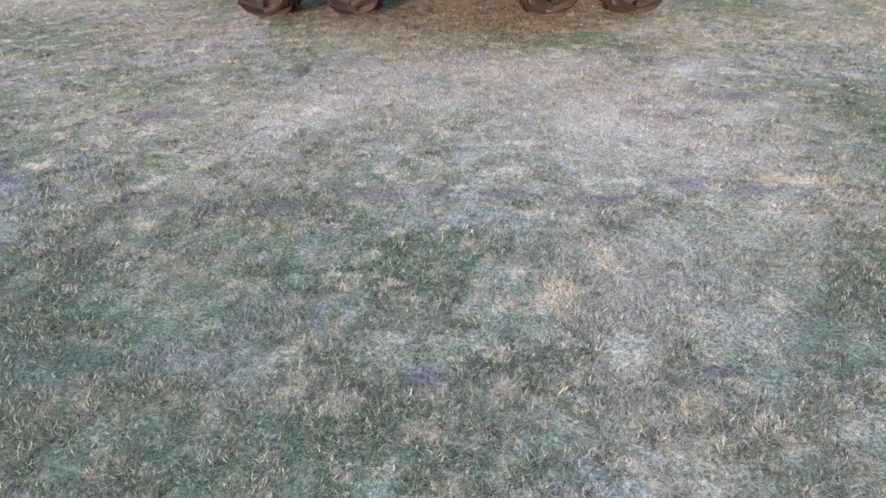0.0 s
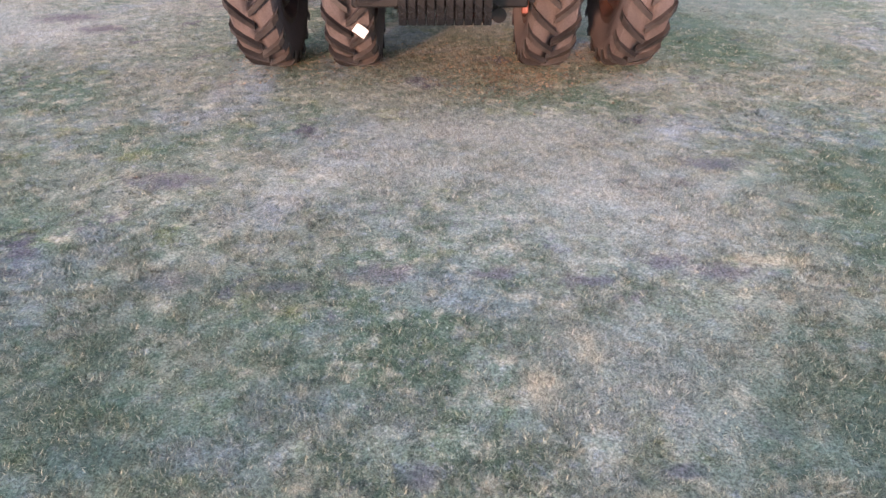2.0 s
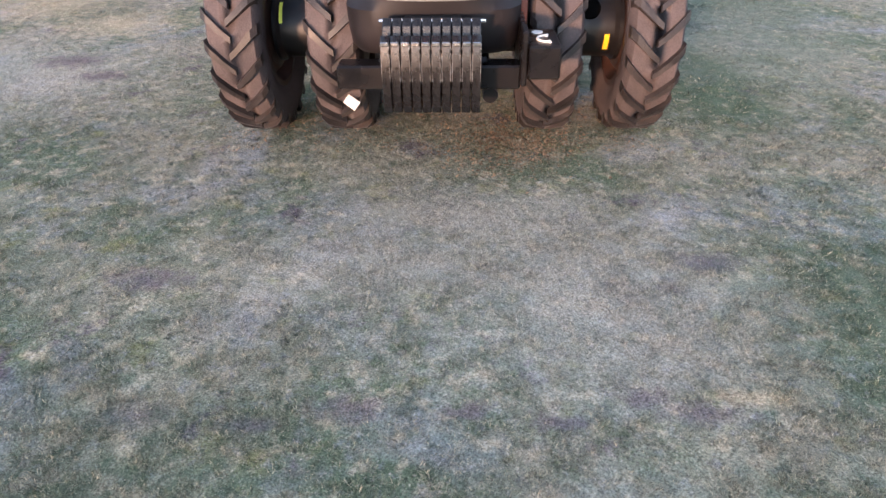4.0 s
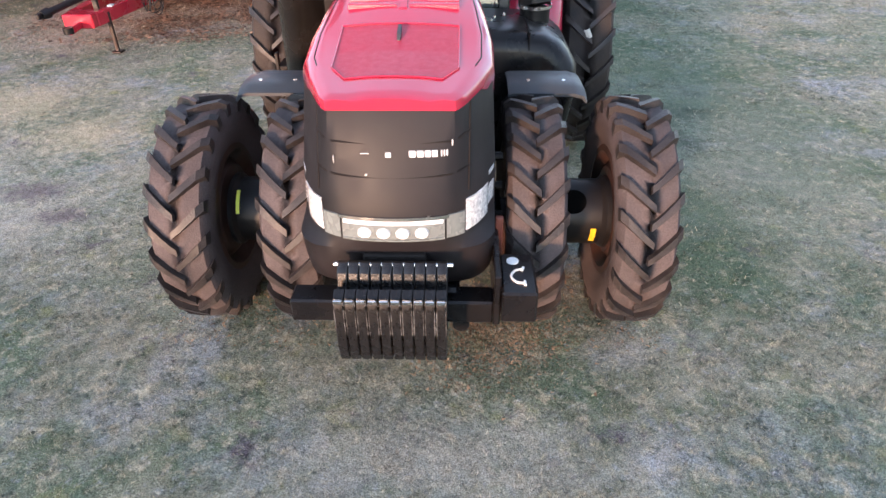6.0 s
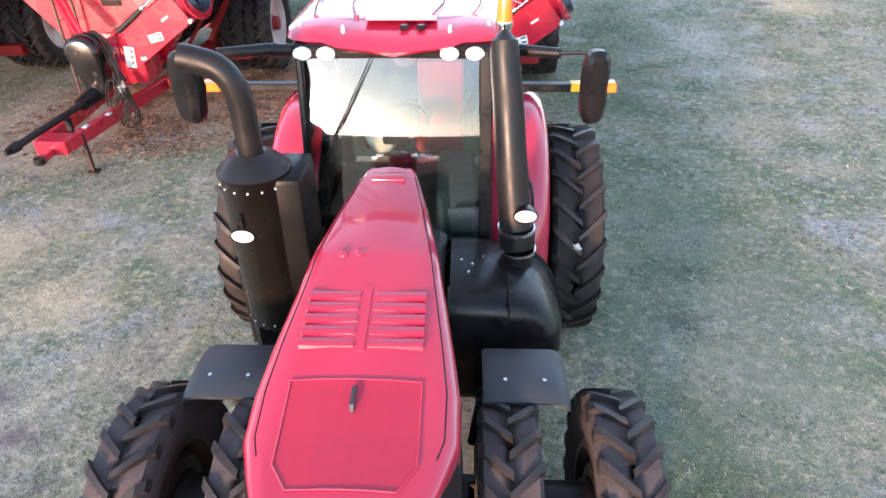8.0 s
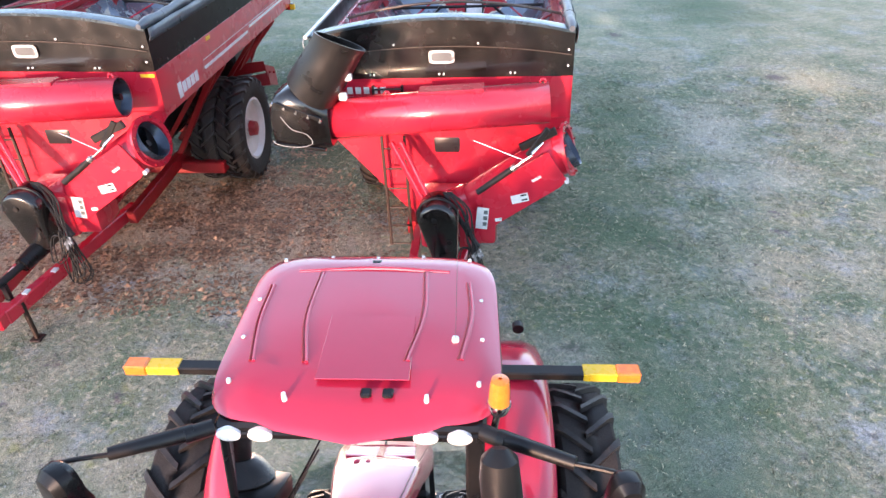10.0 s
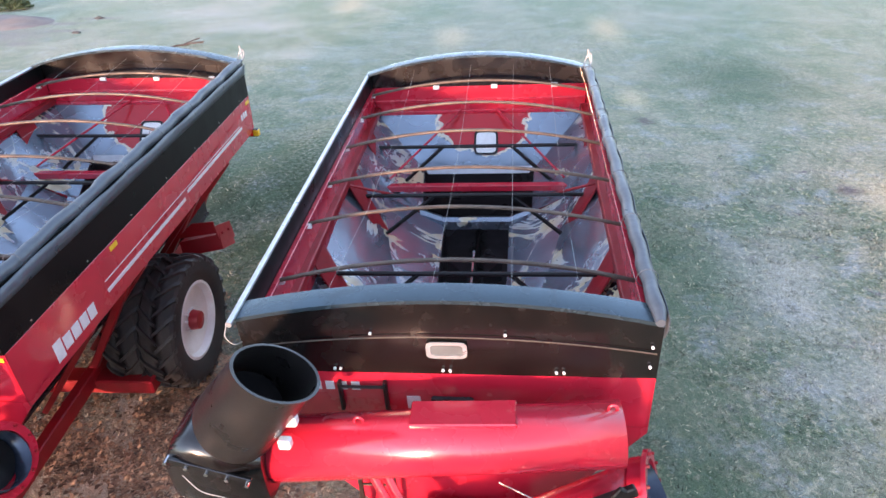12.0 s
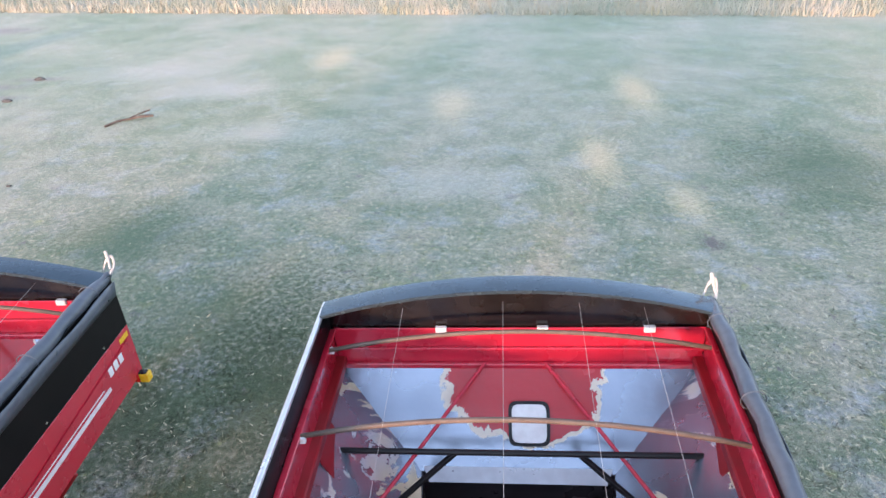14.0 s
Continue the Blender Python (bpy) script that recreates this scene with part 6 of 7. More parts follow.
    for x, cz, ry, rz in ((-1.36, 2.73, 0.275, 0.275), (-1.40, 2.73, 0.30, 0.30), (-1.58, 2.84, 0.34, 0.36), (-1.80, 2.88, 0.34, 0.38), (-2.0, 2.85, 0.33, 0.33), (-2.07, 2.80, 0.29, 0.26)):
        rings.append([(x, -0.60 - 0.06 * min(1.0, max(0.0, (-1.4 - x) / 0.2)) + ry * math.copysign(abs(math.cos(a)) ** 0.45, math.cos(a)), cz + rz * math.copysign(abs(math.sin(a)) ** 0.45, math.sin(a))) for a in [2 * math.pi * j / 32 for j in range(32)]])
    add_loft(b, rings)
    sp = part("spout_elbow", b, CART_BLACK, C, "black steel spout elbow", 40)
    b = bm_new()
    e0, e1 = Vector((-1.58, -0.655, 3.15)), Vector((-1.10, -0.76, 3.76))
    ed = (e1 - e0).normalized()
    mouth = Vector((0.35, 0.22, 0.91))
    fm, h = frame_of(e0, e1)
    rings = []
    for t, r in ((0.0, 0.32), (0.25, 0.315), (0.6, 0.30), (0.9, 0.288), (1.0, 0.298), (1.0, 0.276), (0.9, 0.268), (0.35, 0.27)):
        ring = []
        for j in range(36):
            a = 2 * math.pi * j / 36
            p = fm @ Vector((r * 1.04 * math.cos(a), r * 1.04 * math.sin(a), t * h))
            # the mouth is cut nearly level, askew to the tube
            cut = ed * (-mouth.dot(p - e0 - ed * (t * h)) / mouth.dot(ed))
            ring.append(p + cut * max(0.0, (t - 0.35) / 0.65))
        rings.append(ring)
    add_loft(b, rings, caps=False)
    tube = part("spout_tube", b, SPOUT, sp, "black rubber discharge spout", 45)
    b = bm_new()
    add_tube(b, e0 + ed * 0.26, e0 + ed * 0.28, 0.272, n=36)
    part("spout_inside", b, DARK, tube)
    for f in (0.0, 0.25, 0.5, 0.75, 1.0):
        b = bm_new()
        p = Vector((-2.0, -1.02, 3.10)).lerp(Vector((-1.42, -1.02, 2.88)), f)
        add_tube(b, p + Vector((0, 0.06, 0)), p - Vector((0, 0.012, 0)), 0.016, n=8)
        part("spout_bolt", b, CHROME, sp)
    b = bm_new()
    add_beam(b, (-1.98, -1.0, 3.11), (-1.40, -0.98, 2.88), 0.03, 0.05, 0.005)
    add_beam(b, (-2.08, -0.96, 2.58), (-1.42, -0.94, 2.48), 0.05, 0.04, 0.005)
    part("spout_rib", b, CART_BLACK, sp)
    b = bm_new()
    add_path(b, curve_pts([(-1.92, -1.0, 2.94), (-1.8, -1.02, 2.79), (-1.62, -1.02, 2.72), (-1.56, -1.02, 2.6), (-1.75, -1.02, 2.55), (-2.0, -1.01, 2.58), (-2.09, -0.97, 2.62)]), 0.004, 8)
    part("spout_cable", b, CORD, sp, "pale looping spout cable")
    for x, z in ((-1.05, 3.36), (-1.14, 3.12)):
        b = bm_new()
        add_box(b, (x - 0.05, -0.86, z - 0.045), (x + 0.05, -0.78, z + 0.045), 0.015)
        part("spout_lamp", b, LAMP, sp, "small white spout lamp")

    # ladder
    b = bm_new()
    for x in (-0.86, -0.54):
        add_beam(b, (x, -0.22, 0.62), (x, -0.16, 2.32), 0.04, 0.035, 0.004, up=(0, 1, 0))
    lad = part("ladder", b, SATIN_BROWN, C, "thin dark steel ladder")
    for k in range(6):
        z = 0.64 + 0.3 * k
        bb = bm_new()
        add_tube(bb, (-0.86, -0.22 + 0.06 * (z - 0.62) / 1.7, z), (-0.54, -0.22 + 0.06 * (z - 0.62) / 1.7, z), 0.013, n=8)
        part("rung", bb, SATIN_BROWN, lad)
    b = bm_new()
    add_path(b, [(-0.84, -0.22, 0.95), (-0.78, -0.32, 1.02), (-0.58, -0.32, 1.02), (-0.54, -0.22, 0.95)], 0.014, 8)
    part("grab_loop", b, SATIN_BROWN, lad)

    # drawbar frame
    b = bm_new()
    add_beam(b, (-0.50, 0.6, 0.62), (-0.42, -2.15, 0.56), 0.13, 0.2, 0.012)
    part("drawbar_beam", b, RED_CART, C, "red drawbar beam")
    b = bm_new()
    add_beam(b, (0.45, 0.6, 0.62), (-0.03, -2.15, 0.56), 0.13, 0.2, 0.012)
    part("drawbar_beam", b, RED_CART, C, "red drawbar beam")
    b = bm_new()
    add_box(b, (-0.46, -2.3, 0.46), (0.02, -1.95, 0.665), 0.015)
    add_beam(b, (-0.22, -2.25, 0.52), (-0.22, -2.62, 0.5), 0.1, 0.1, 0.012)
    part("hitch_head", b, RED_CART, C, "red hitch head")
    b = bm_new()
    add_tube(b, (-0.22, -2.60, 0.47), (-0.22, -2.60, 0.56), 0.075, n=20)
    part("hitch_ring", b, SATIN, C, "dark hitch ring")
    for x, y in ((-0.44, -1.25), (0.17, -1.25), (0.06, -1.75)):
        b = bm_new()
        add_box(b, (x - 0.035, y - 0.05, 0.664), (x + 0.035, y + 0.05, 0.69))
        part("label_sticker", b, STICKER, C, "small white label")
    # chain case
    b = bm_new()
    def hull(y, g):
        pts = []
        for k in range(20):
            a = math.pi * (0.0 + k / 19) - 0.15
            pts.append((-0.02 + (0.27 - g) * math.cos(a), y, 1.56 + (0.27 - g) * math.sin(a)))
        for k in range(12):
            a = math.pi * (1.05 + 0.9 * k / 11)
            pts.append((0.06 + (0.19 - g) * math.cos(a), y, 1.10 + (0.16 - g) * math.sin(a)))
        return pts
    add_loft(b, [hull(-0.80, 0.0), hull(-1.16, 0.0), hull(-1.20, 0.03), hull(-1.21, 0.06)])
    case = part("chain_case", b, CART_BLACK, C, "black rounded drive cover", 40)
    b = bm_new()
    add_path(b, [(-0.02 + 0.275 * math.cos(a), -1.02, 1.56 + 0.275 * math.sin(a)) for a in [math.pi * k / 16 for k in range(17)]], 0.02, 8)
    part("case_rib", b, SATIN, case)
    for x, z in ((-0.05, 1.62), (0.14, 1.3)):
        b = bm_new()
        add_tube(b, (x, -1.2, z), (x, -1.225, z), 0.035, n=12)
        part("case_knob", b, SATIN, case)
    b = bm_new()
    add_tube(b, (0.02, -1.1, 0.98), (-0.06, -1.5, 0.92), 0.13, 0.1, 20)
    part("shaft_guard", b, BLACK, C, "black bell shaft guard")
    b = bm_new()
    add_tube(b, (-0.06, -1.45, 0.92), (-0.36, -2.75, 0.80), 0.05, n=14)
    sh = part("drive_shaft", b, HOSE, C, "black drive shaft tube")
    b = bm_new()
    add_tube(b, (-0.36, -2.72, 0.80), (-0.385, -2.86, 0.79), 0.075, 0.06, 14)
    add_box(b, (-0.42, -2.95, 0.75), (-0.36, -2.84, 0.83), 0.012)
    part("yoke", b, SATIN, sh)
    b = bm_new()
    add_beam(b, (-0.12, -1.85, 0.62), (-0.12, -1.85, 0.86), 0.08, 0.06, 0.006, up=(0, 1, 0))
    part("shaft_rest", b, SATIN, sh)
    b = bm_new()
    add_box(b, (0.03, -1.93, 0.0), (0.085, -1.875, 0.62), 0.008)
    add_box(b, (-0.02, -1.98, -0.01), (0.135, -1.825, 0.02), 0.006)
    part("jack", b, SATIN_BROWN, C, "parking jack under the drawbar")
    # hydraulic hoses in a loose bundle
    rng = random.Random(5)
    for k in range(12):
        b = bm_new()
        x0 = 0.06 + 0.018 * k
        ex, ez = 0.42 + rng.uniform(-0.08, 0.3), 0.72 + rng.uniform(-0.2, 0.32)
        pts = [(0.05 + 0.01 * k, -0.9, 1.86), (x0 + 0.15, -1.0, 1.62 + rng.uniform(-0.05, 0.05)), (0.42 + rng.uniform(-0.05, 0.05), -1.12, 1.25), (ex, -1.2 + rng.uniform(-0.1, 0.1), ez),
               (ex + rng.uniform(-0.2, -0.05), -1.25, ez - 0.12), (ex - 0.12, -1.18, ez + 0.25), (0.45 + rng.uniform(-0.06, 0.1), -1.15, 1.12)]
        add_path(b, curve_pts(pts, 5), 0.008 + 0.003 * (k % 2), 7)
        part("hose", b, HOSE, C, "black hydraulic hose")
    b = bm_new()
    add_beam(b, (0.12, -0.92, 1.72), (0.52, -1.1, 1.15), 0.06, 0.06, 0.01)
    part("hose_holder", b, HOSE, C)
    for k in range(4):
        b = bm_new()
        p = Vector((0.44 + 0.03 * k, -1.2, 1.1 + 0.03 * k))
        add_tube(b, p, p + Vector((0.05, -0.04, -0.09)), 0.018, n=8)
        part("coupler", b, EDGE, C, "bright hose coupler")

    # axle, frame and dual wheels
    b = bm_new()
    add_box(b, (-1.3, 3.0, 0.88), (1.3, 3.3, 1.12), 0.02)
    for s in (-1, 1):
        add_beam(b, (s * 0.6, 0.2, 0.66), (s * 0.6, 6.0, 0.9), 0.14, 0.22, 0.012)
        add_beam(b, (s * 0.6, 2.2, 0.8), (s * 1.62, 2.15, 2.45), 0.1, 0.12, 0.012, up=(0, 1, 0))
        add_beam(b, (s * 0.6, 4.3, 0.85), (s * 1.62, 4.35, 2.45), 0.1, 0.12, 0.012, up=(0, 1, 0))
        add_beam(b, (s * 0.6, 5.9, 0.9), (s * 1.4, 6.1, 2.6), 0.1, 0.12, 0.012, up=(0, 1, 0))
    add_box(b, (-1.45, 2.02, 0.5), (1.45, 2.3, 0.72), 0.02)
    part("frame", b, RED_DARK, C, "dark red running gear frame")
    for s in (-1, 1):
        b = bm_new()
        add_plate(b, [(s * 1.1, 4.25, 1.5), (s * 1.74, 4.3, 1.62), (s * 1.74, 4.75, 1.45), (s * 1.1, 4.7, 1.4)], 0.24)
        sb = part("step_bracket", b, RED_DARK, C, "red bracket behind the wheels")
        b = bm_new()
        add_plate(b, [(s * 1.72, 4.24, 1.80), (s * 1.75, 4.28, 1.42), (s * 1.75, 4.80, 1.28), (s * 1.72, 4.78, 1.58)], 0.025)
        part("end_plate", b, RED_DARK, sb)
        b = bm_new()
        add_plate(b, [(s * 1.06, 4.26, 1.55), (s * 1.70, 4.26, 1.66), (s * 1.70, 4.27, 1.86), (s * 1.35, 4.27, 1.82)], 0.02)
        part("gusset", b, RED_DARK, sb)
        for y, z in ((4.38, 1.60), (4.62, 1.52)):
            b = bm_new()
            add_tube(b, (s * 1.74, y, z), (s * 1.775, y, z), 0.024, n=8)
            part("bolt", b, RED_DARK, sb)
        b = bm_new()
        add_box(b, (s * 1.45, 6.45, 2.33), (s * 1.81, 6.52, 2.47), 0.01)
        tl = part("tail_lamp", b, BLACK, C, "tail lamp on a bracket")
        bb = bm_new()
        add_box(bb, (s * 1.63, 6.44, 2.345), (s * 1.73, 6.53, 2.455), 0.006)
        part("lens", bb, RED_LENS, tl)
        bb = bm_new()
        add_box(bb, (s * 1.735, 6.44, 2.345), (s * 1.83, 6.53, 2.455), 0.006)
        part("lens", bb, YELLOW, tl)
    cw = wheel_meshes("cart", 0.97, 0.50, 0.57, 24, RUBBER_CLEAN, RIM_WHITE, 0.35)
    for i, x in enumerate((-1.57, 1.57, -1.08, 1.08)):
        put_wheel(C, "wheel", (x, 3.12, 0.96), cw, x < 0, 0.2 * i, "white rim dual wheel with lugged tyre")
    for s in (-1, 1):
        b = bm_new()
        add_lathe(b, [(0, 0.01), (0, 0.15), (0.12, 0.13), (0.14, 0.01)], 20, "X", (1.67, 3.12, 0.96))
        if s < 0:
            bmesh.ops.scale(b, vec=(-1, 1, 1), verts=b.verts)
        part("hub", b, RED_DARK, C, "red wheel hub")
    for o in C.children_recursive:
        if o.type == "MESH" and not o.name.startswith(("wheel", "tyre", "hub")):
            for v in o.data.vertices:
                v.co.x *= 0.972 + 0.06 * min(1.0, max(0.0, v.co.y / L))
                v.co.y *= stretch if v.co.y > 0 else 1.0
    return C


SATIN_BROWN = material("rusty_ladder_steel", (0.022, 0.014, 0.011), 0.5, 0.2, (0.045, 0.022, 0.015), 10, 0.6)
cart = build_cart(pose(0.48, 13.44, -0.03, 0, -2.0, -3.3), 0.98)
second = build_cart(pose(-5.135, 13.61, 0, 0, 0, -0.5), 1.03)
third = copy_thing(second, pose(-9.95, 13.85, 0, 0, 0, 0.0))



# ---------------------------------------------------------------- grass, leaves, far growth
def strewn(name, count, place, size, material, label, category, seed, flat=0.0, width=0.08, kinds=None):
    """Very many small blades or leaves joined in one mesh; place(u) gives x, y and a factor for the size."""
    r = np.random.RandomState(seed)
    xy, f = place(r, count)
    count = len(xy)
    gx, gy = np.floor(xy[:, 0] / 0.5) * 0.5, np.floor(xy[:, 1] / 0.5) * 0.5
    fx, fy = (xy[:, 0] - gx) / 0.5, (xy[:, 1] - gy) / 0.5
    known = {c: ground_height(c[0] / 2, c[1] / 2) for c in {(int(i), int(j)) for k in (0, 1) for q in (0, 1) for i, j in set(zip((gx * 2).astype(int) + k, (gy * 2).astype(int) + q))}}

    def level(k, q):
        return np.array([known[c] for c in zip(((gx * 2).astype(int) + k).tolist(), ((gy * 2).astype(int) + q).tolist())])

    z = (level(0, 0) * (1 - fx) + level(1, 0) * fx) * (1 - fy) + (level(0, 1) * (1 - fx) + level(1, 1) * fx) * fy - 0.004
    a = r.rand(count) * 2 * np.pi
    lean = (0.25 + 0.75 * r.rand(count)) if not flat else (0.5 + 0.6 * r.rand(count)) * flat
    h = size * (0.5 + r.rand(count)) * f
    w = h * width * (0.7 + 0.6 * r.rand(count))
    ca, sa = np.cos(a), np.sin(a)
    base = np.column_stack((xy, z))
    side = np.column_stack((-sa, ca, np.zeros(count)))
    tip = np.column_stack((ca * lean, sa * lean, np.ones(count)))
    tip /= np.linalg.norm(tip, axis=1)[:, None]
    v = np.empty((count, 3, 3))
    v[:, 0] = base - side * w[:, None]
    v[:, 1] = base + side * w[:, None]
    v[:, 2] = base + tip * h[:, None]
    me = bpy.data.meshes.new(name)
    me.vertices.add(count * 3)
    me.vertices.foreach_set("co", v.ravel())
    me.loops.add(count * 3)
    me.loops.foreach_set("vertex_index", np.arange(count * 3, dtype=np.int32))
    me.polygons.add(count)
    me.polygons.foreach_set("loop_start", np.arange(0, count * 3, 3, dtype=np.int32))
    me.update(calc_edges=True)
    me.validate()
    me.materials.append(material)
    ob = new(name, me)
    return tagged(ob, label, category, kind="stuff")


def clumps(xy, cell, seed):
    """Smooth random field from 0 to 1 over the plan, with lumps about a cell across."""
    g = np.random.RandomState(seed).rand(256, 256)
    p = np.asarray(xy) / cell
    i = np.floor(p).astype(int)
    f = p - i
    f = f * f * (3 - 2 * f)
    x0, y0, x1, y1 = i[:, 0] % 256, i[:, 1] % 256, (i[:, 0] + 1) % 256, (i[:, 1] + 1) % 256
    low = g[x0, y0] * (1 - f[:, 0]) + g[x1, y0] * f[:, 0]
    high = g[x0, y1] * (1 - f[:, 0]) + g[x1, y1] * f[:, 0]
    return low * (1 - f[:, 1]) + high * f[:, 1]


def clear_of_spots(xy, r):
    keep = np.ones(len(xy), bool)
    for x, y, rx, ry in BARE_SPOTS:
        d = np.hypot((xy[:, 0] - x) / rx, (xy[:, 1] - y) / ry)
        keep &= ~((d < 1.0) & (r.rand(len(xy)) < 0.85))
    return keep


def near_grass(r, n):
    y = 0.7 + 6.1 * r.rand(n) ** 1.6
    u = (r.rand(n) - 0.5) * 2
    x = 0.1 + u * (0.75 + 0.75 * y)
    fade = np.minimum(1, (1 - np.abs(u)) / 0.1) * np.minimum(1, (6.8 - y) / 1.5)
    xy = np.column_stack((x, y))
    lump = 0.55 * clumps(xy, 0.045, 21) + 0.45 * clumps(xy, 0.14, 22)
    keep = r.rand(n) < fade * np.clip(2.6 * lump - 0.5, 0.4, 1.0)
    xy, lump = xy[keep], lump[keep]
    clear = clear_of_spots(xy, r)
    return xy[clear], (0.45 + 1.1 * lump)[clear] * (0.8 + 0.05 * xy[clear][:, 1])


def far_grass(r, n):
    y = 3.5 + 21.5 * r.rand(n) ** 1.2
    u = (r.rand(n) - 0.5) * 2
    x = 0.5 + u * (4.5 + 0.55 * y)
    fade = np.minimum(1, (1 - np.abs(u)) / 0.25) * np.minimum(1, (y - 3.5) / 2) * np.minimum(1, (25 - y) / 4)
    xy = np.column_stack((x, y))
    lump = 0.6 * clumps(xy, 0.10, 23) + 0.4 * clumps(xy, 0.3, 24)
    keep = r.rand(n) < fade * np.clip(3.0 * lump - 0.8, 0.08, 1.0)
    return xy[keep], ((0.35 + 1.3 * lump) * (0.8 + 0.1 * y))[keep]


def field_grass(r, n):
    y = 22.0 + 31.0 * r.rand(n)
    x = 0.5 + (r.rand(n) - 0.5) * 2 * (6 + 0.62 * y)
    xy = np.column_stack((x, y))
    keep = r.rand(n) < np.minimum(1, (y - 22) / 5) * np.clip(3.0 * clumps(xy, 0.5, 25) - 0.8, 0.1, 1.0)
    return xy[keep], (0.8 + 0.4 * r.rand(n))[keep]


strewn("grass", 1500000, near_grass, 0.023, BLADES, "short winter grass", "grass", 3, flat=2.4, width=0.08)
strewn("pasture_grass", 620000, far_grass, 0.022, BLADES, "short winter grass further out", "grass", 4, flat=4.0, width=0.14)
strewn("field_grass", 130000, field_grass, 0.05, BLADES, "short winter grass of the open field", "grass", 8, flat=5.0, width=0.2)


def leaf_material(name, one, two):
    m = material(name, one, 0.8, 0, two, 3, 0.8, 0.2)
    n, l = m.node_tree.nodes, m.node_tree.links
    b = n["Principled BSDF"]
    old = b.inputs["Base Color"].links[0].from_socket
    ge = n.new("ShaderNodeNewGeometry")
    mr = n.new("ShaderNodeMapRange")
    mr.inputs["To Min"].default_value, mr.inputs["To Max"].default_value = 0.35, 1.95
    l.new(ge.outputs["Random Per Island"], mr.inputs["Value"])
    hs = n.new("ShaderNodeHueSaturation")
    l.new(mr.outputs["Result"], hs.inputs["Value"])
    l.new(old, hs.inputs["Color"])
    l.new(hs.outputs["Color"], b.inputs["Base Color"])
    return m


def leaf_places(r, n):
    x = -7.5 + 7.6 * r.rand(n)
    y = 12.2 + 6.5 * r.rand(n)
    d = np.hypot((x + 4.2) / 2.6, (y - 15.2) / 2.2)
    clump = np.array([noise.noise((a * 1.3, c * 1.3, 4.0)) for a, c in zip(x, y)])
    keep = r.rand(n) < np.exp(-d * d) * np.clip(0.6 + 2.4 * clump, 0.06, 1.0)
    return np.column_stack((x, y))[keep], np.ones(keep.sum())


def leaf_near(r, n):
    x = 0.08 + (r.rand(n) - 0.5) * 3.6
    y = 4.9 + 1.2 * r.rand(n)
    pile = r.rand(n) < 0.6
    x = np.where(pile, 0.62 + 0.26 * r.randn(n), x)
    y = np.where(pile, 5.05 + 0.22 * r.randn(n), y)
    return np.column_stack((x, y)), np.ones(n)


LEAF = leaf_material("dead_leaves", (0.15, 0.085, 0.05), (0.36, 0.22, 0.13))
STRAW = leaf_material("straw_crumbs", (0.30, 0.17, 0.09), (0.42, 0.28, 0.16))
strewn("leaf_litter", 110000, leaf_places, 0.075, LEAF, "brown fallen leaves between the carts", "leaves", 5, flat=6.0, width=0.45)
strewn("straw_litter", 9000, leaf_near, 0.035, STRAW, "straw and leaf crumbs round the wheels", "straw", 6, flat=6.0, width=0.3)


def reeds(r, n):
    x = -48 + 92 * r.rand(n)
    y = 51.4 - 0.16 * x + 9 * r.rand(n) ** 1.6
    return np.column_stack((x, y)), 0.6 + 0.8 * r.rand(n)


REED = material("dry_reeds", (0.48, 0.43, 0.34), 0.9, 0, (0.32, 0.32, 0.22), 0.35, 0.9, 0.2)
strewn("tall_grass", 24000, reeds, 0.4, REED, "tall dry grass along the field's edge", "tall grass", 7, width=0.05)


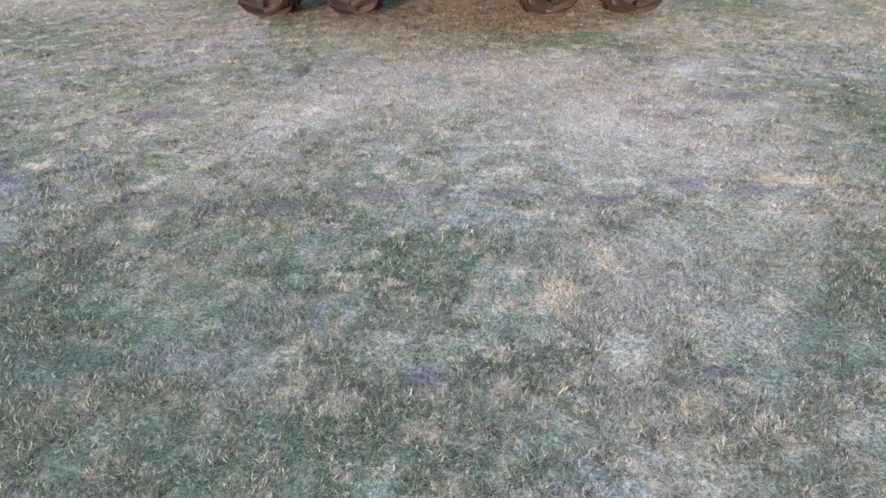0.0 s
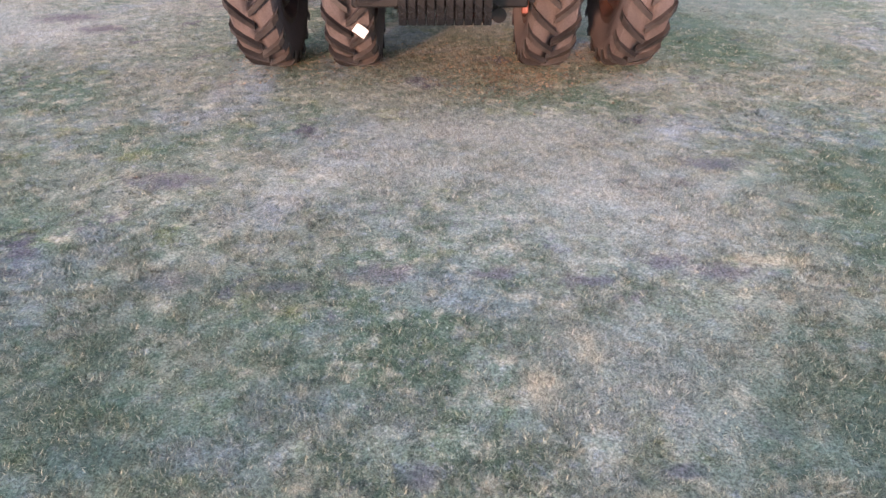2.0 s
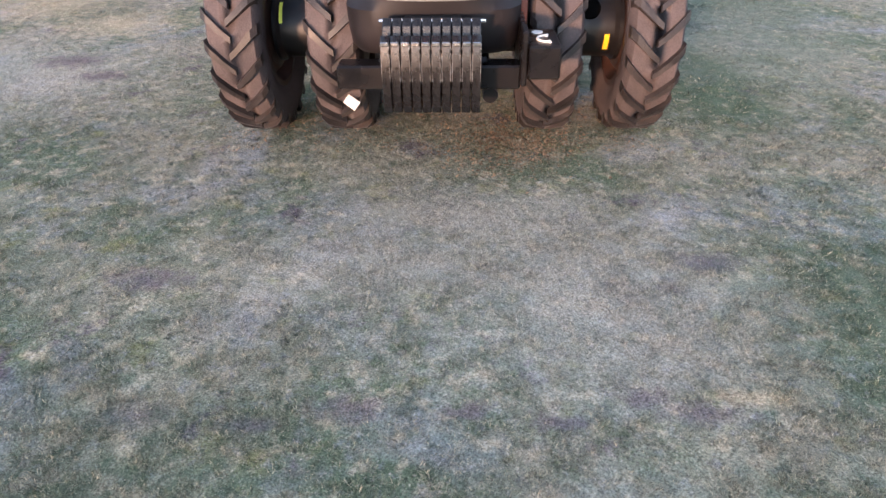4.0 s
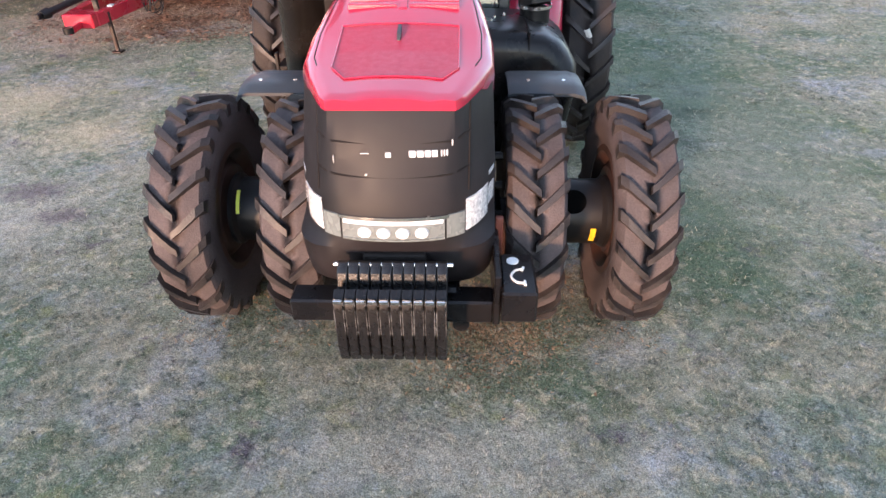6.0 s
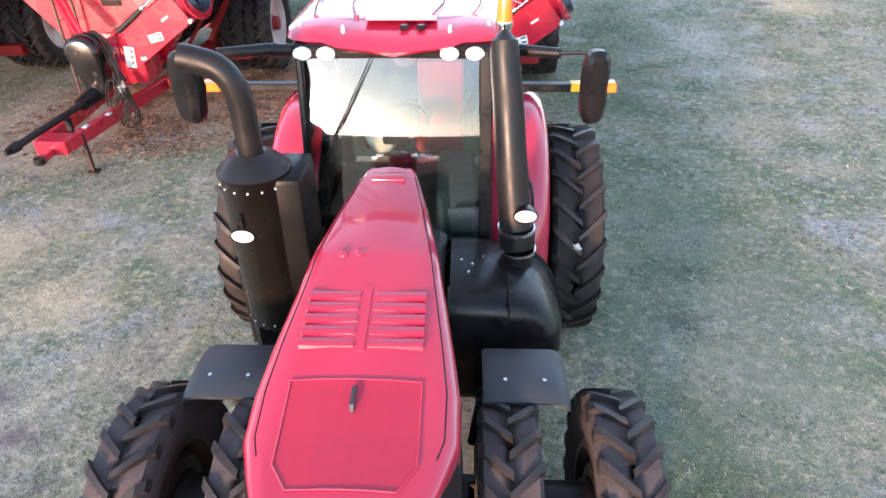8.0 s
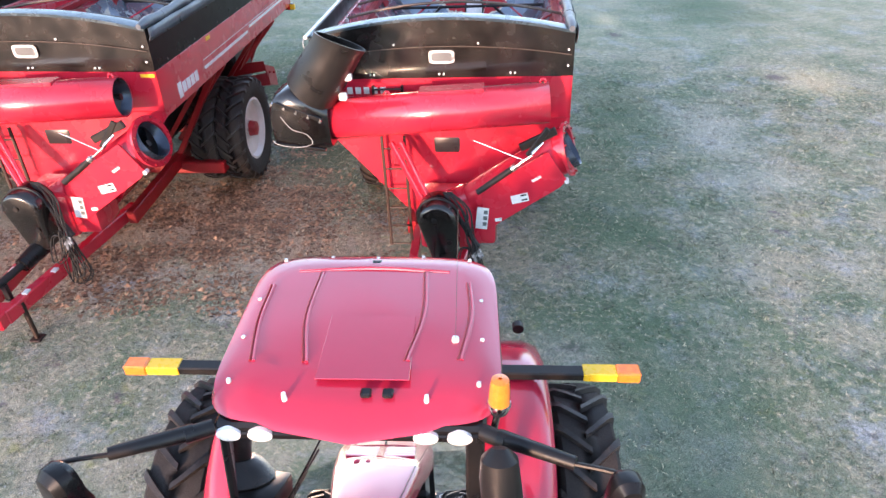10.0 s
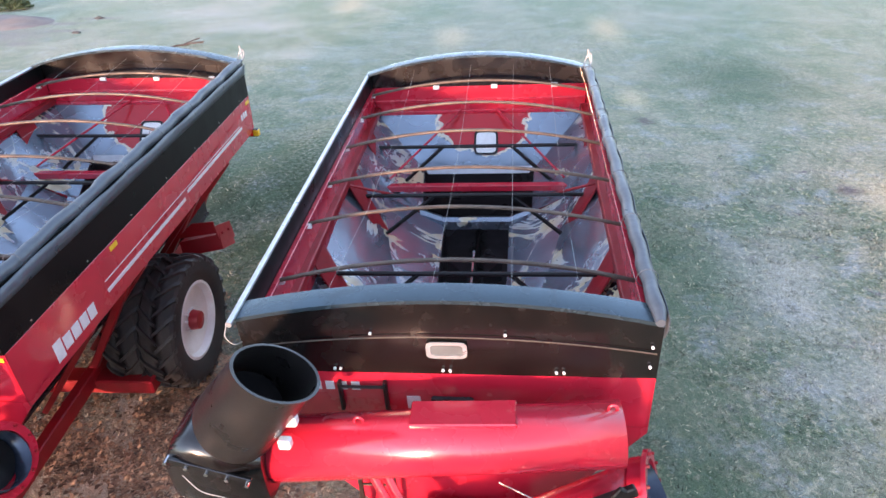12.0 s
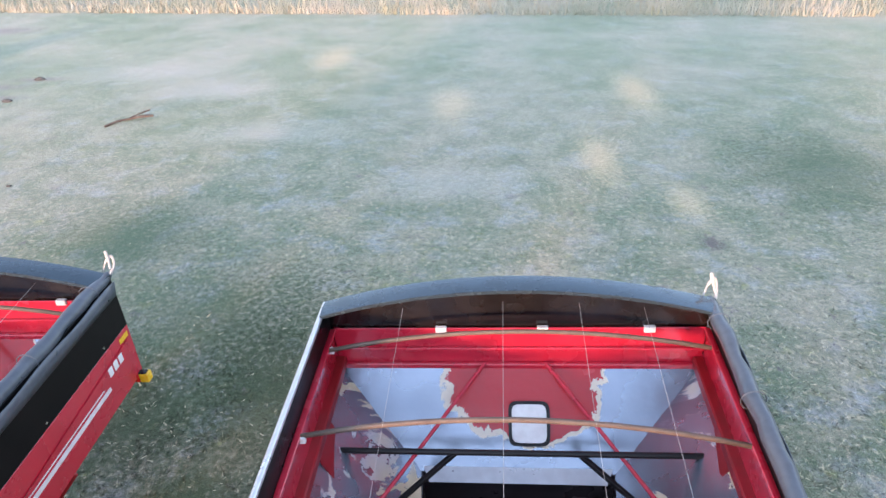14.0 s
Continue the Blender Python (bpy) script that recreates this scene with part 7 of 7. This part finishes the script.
# ---------------------------------------------------------------- far left: earth, bush, fallen branch
def build_far_things():
    EARTH = material("bare_earth", (0.2, 0.16, 0.14), 0.95, 0, (0.3, 0.25, 0.21), 1.5, 0.7, 0.2, 0.6, 30)
    b = bm_new()
    n = 26
    rows = []
    for i in range(n):
        row = []
        for j in range(n):
            u, v = 2 * i / (n - 1) - 1, 2 * j / (n - 1) - 1
            d = max(0.0, 1 - u * u - v * v)
            x, y = -21.8 + 3.0 * u, 40.0 + 1.7 * v
            row.append((x, y, -0.05 + 0.3 * d ** 0.8 * (1 + 0.5 * noise.noise((x * 1.1, y * 1.1, 0))) + 0.06 * d * noise.noise((x * 4, y * 4, 2))))
        rows.append(row)
    add_loft(b, rows, close=False)
    o = part("earth_mound", b, EARTH, None, "", 60)
    tagged(o, "low mound of bare grey earth in the pasture", "mound")
    shrub = thing("bush", (-22.9, 43.2, 0.0), "low dark green bush beside the earth mound", "bush")
    LEAFY = material("bush_leaves", (0.05, 0.075, 0.03), 0.7, 0, (0.09, 0.11, 0.045), 3, 0.8, 0.3)
    rng = random.Random(9)
    b = bm_new()
    for k in range(14):
        a = rng.uniform(0, 2 * math.pi)
        add_path(b, [(-22.9, 43.2, 0), (-22.9 + 0.4 * math.cos(a), 43.2 + 0.3 * math.sin(a), 0.35), (-22.9 + 0.9 * math.cos(a), 43.2 + 0.6 * math.sin(a), 0.55 + rng.uniform(0, 0.3))], [0.03, 0.02, 0.006], 6)
    part("stem", b, WOOD, shrub)
    b = bm_new()
    for k in range(1500):
        a, e, r = rng.uniform(0, 2 * math.pi), rng.uniform(0, 1), rng.uniform(0.5, 1.0)
        c = Vector((-22.9 + 1.15 * r * math.cos(a) * math.sqrt(1 - e * e), 43.2 + 0.75 * r * math.sin(a) * math.sqrt(1 - e * e), 0.08 + 0.62 * r * e))
        q = Euler((rng.uniform(-1, 1), rng.uniform(-1, 1), rng.uniform(0, 6))).to_matrix()
        s = rng.uniform(0.05, 0.11)
        b.faces.new([b.verts.new(c + q @ Vector(p)) for p in ((-s, 0, 0), (0, -s * 0.5, 0), (s, 0, 0), (0, s * 0.5, 0))])
    part("foliage", b, LEAFY, shrub, "", 0)
    b = bm_new()
    add_path(b, curve_pts([(-11.5, 34.9, 0.03), (-11.2, 35.3, 0.07), (-10.85, 35.55, 0.06), (-10.5, 35.6, 0.12), (-10.2, 35.7, 0.1)]), 0.04, 7)
    add_path(b, curve_pts([(-11.0, 35.45, 0.06), (-10.7, 35.75, 0.14), (-10.4, 36.0, 0.2)]), 0.025, 6)
    add_path(b, curve_pts([(-10.7, 35.57, 0.08), (-10.3, 35.4, 0.16), (-10.0, 35.35, 0.22)]), 0.022, 6)
    o = part("fallen_branch", b, WOOD, None, "", 60)
    tagged(o, "small forked dead branch lying on the grass", "branch")
    CLOD = material("dark_clod", (0.055, 0.055, 0.052), 0.95, 0, (0.10, 0.098, 0.09), 6, 0.7, 0.3, 0.6, 40)
    # loose clods between the mound and the branch
    for x, y, w, h in ((-17.03, 40.76, 0.24, 0.14), (-16.68, 37.97, 0.20, 0.12), (-12.0, 30.47, 0.09, 0.07)):
        b = bm_new()
        rings = []
        for k in range(7):
            f = k / 6
            row = []
            for j in range(14):
                a = 2 * math.pi * j / 14
                q = w * math.cos(0.5 * math.pi * f * 0.97) ** 0.6 * (1 + 0.45 * noise.noise((x + 1.3 * math.cos(a), y + 1.3 * math.sin(a), f * 2)))
                row.append((x + q * math.cos(a), y + 0.6 * q * math.sin(a), -0.03 + h * f))
            rings.append(row)
        add_loft(b, rings)
        o = part("earth_clod", b, CLOD, None, "", 60)
        tagged(o, "dark clod of bare earth lying on the grass", "clod", group="loose clods of earth")


build_far_things()
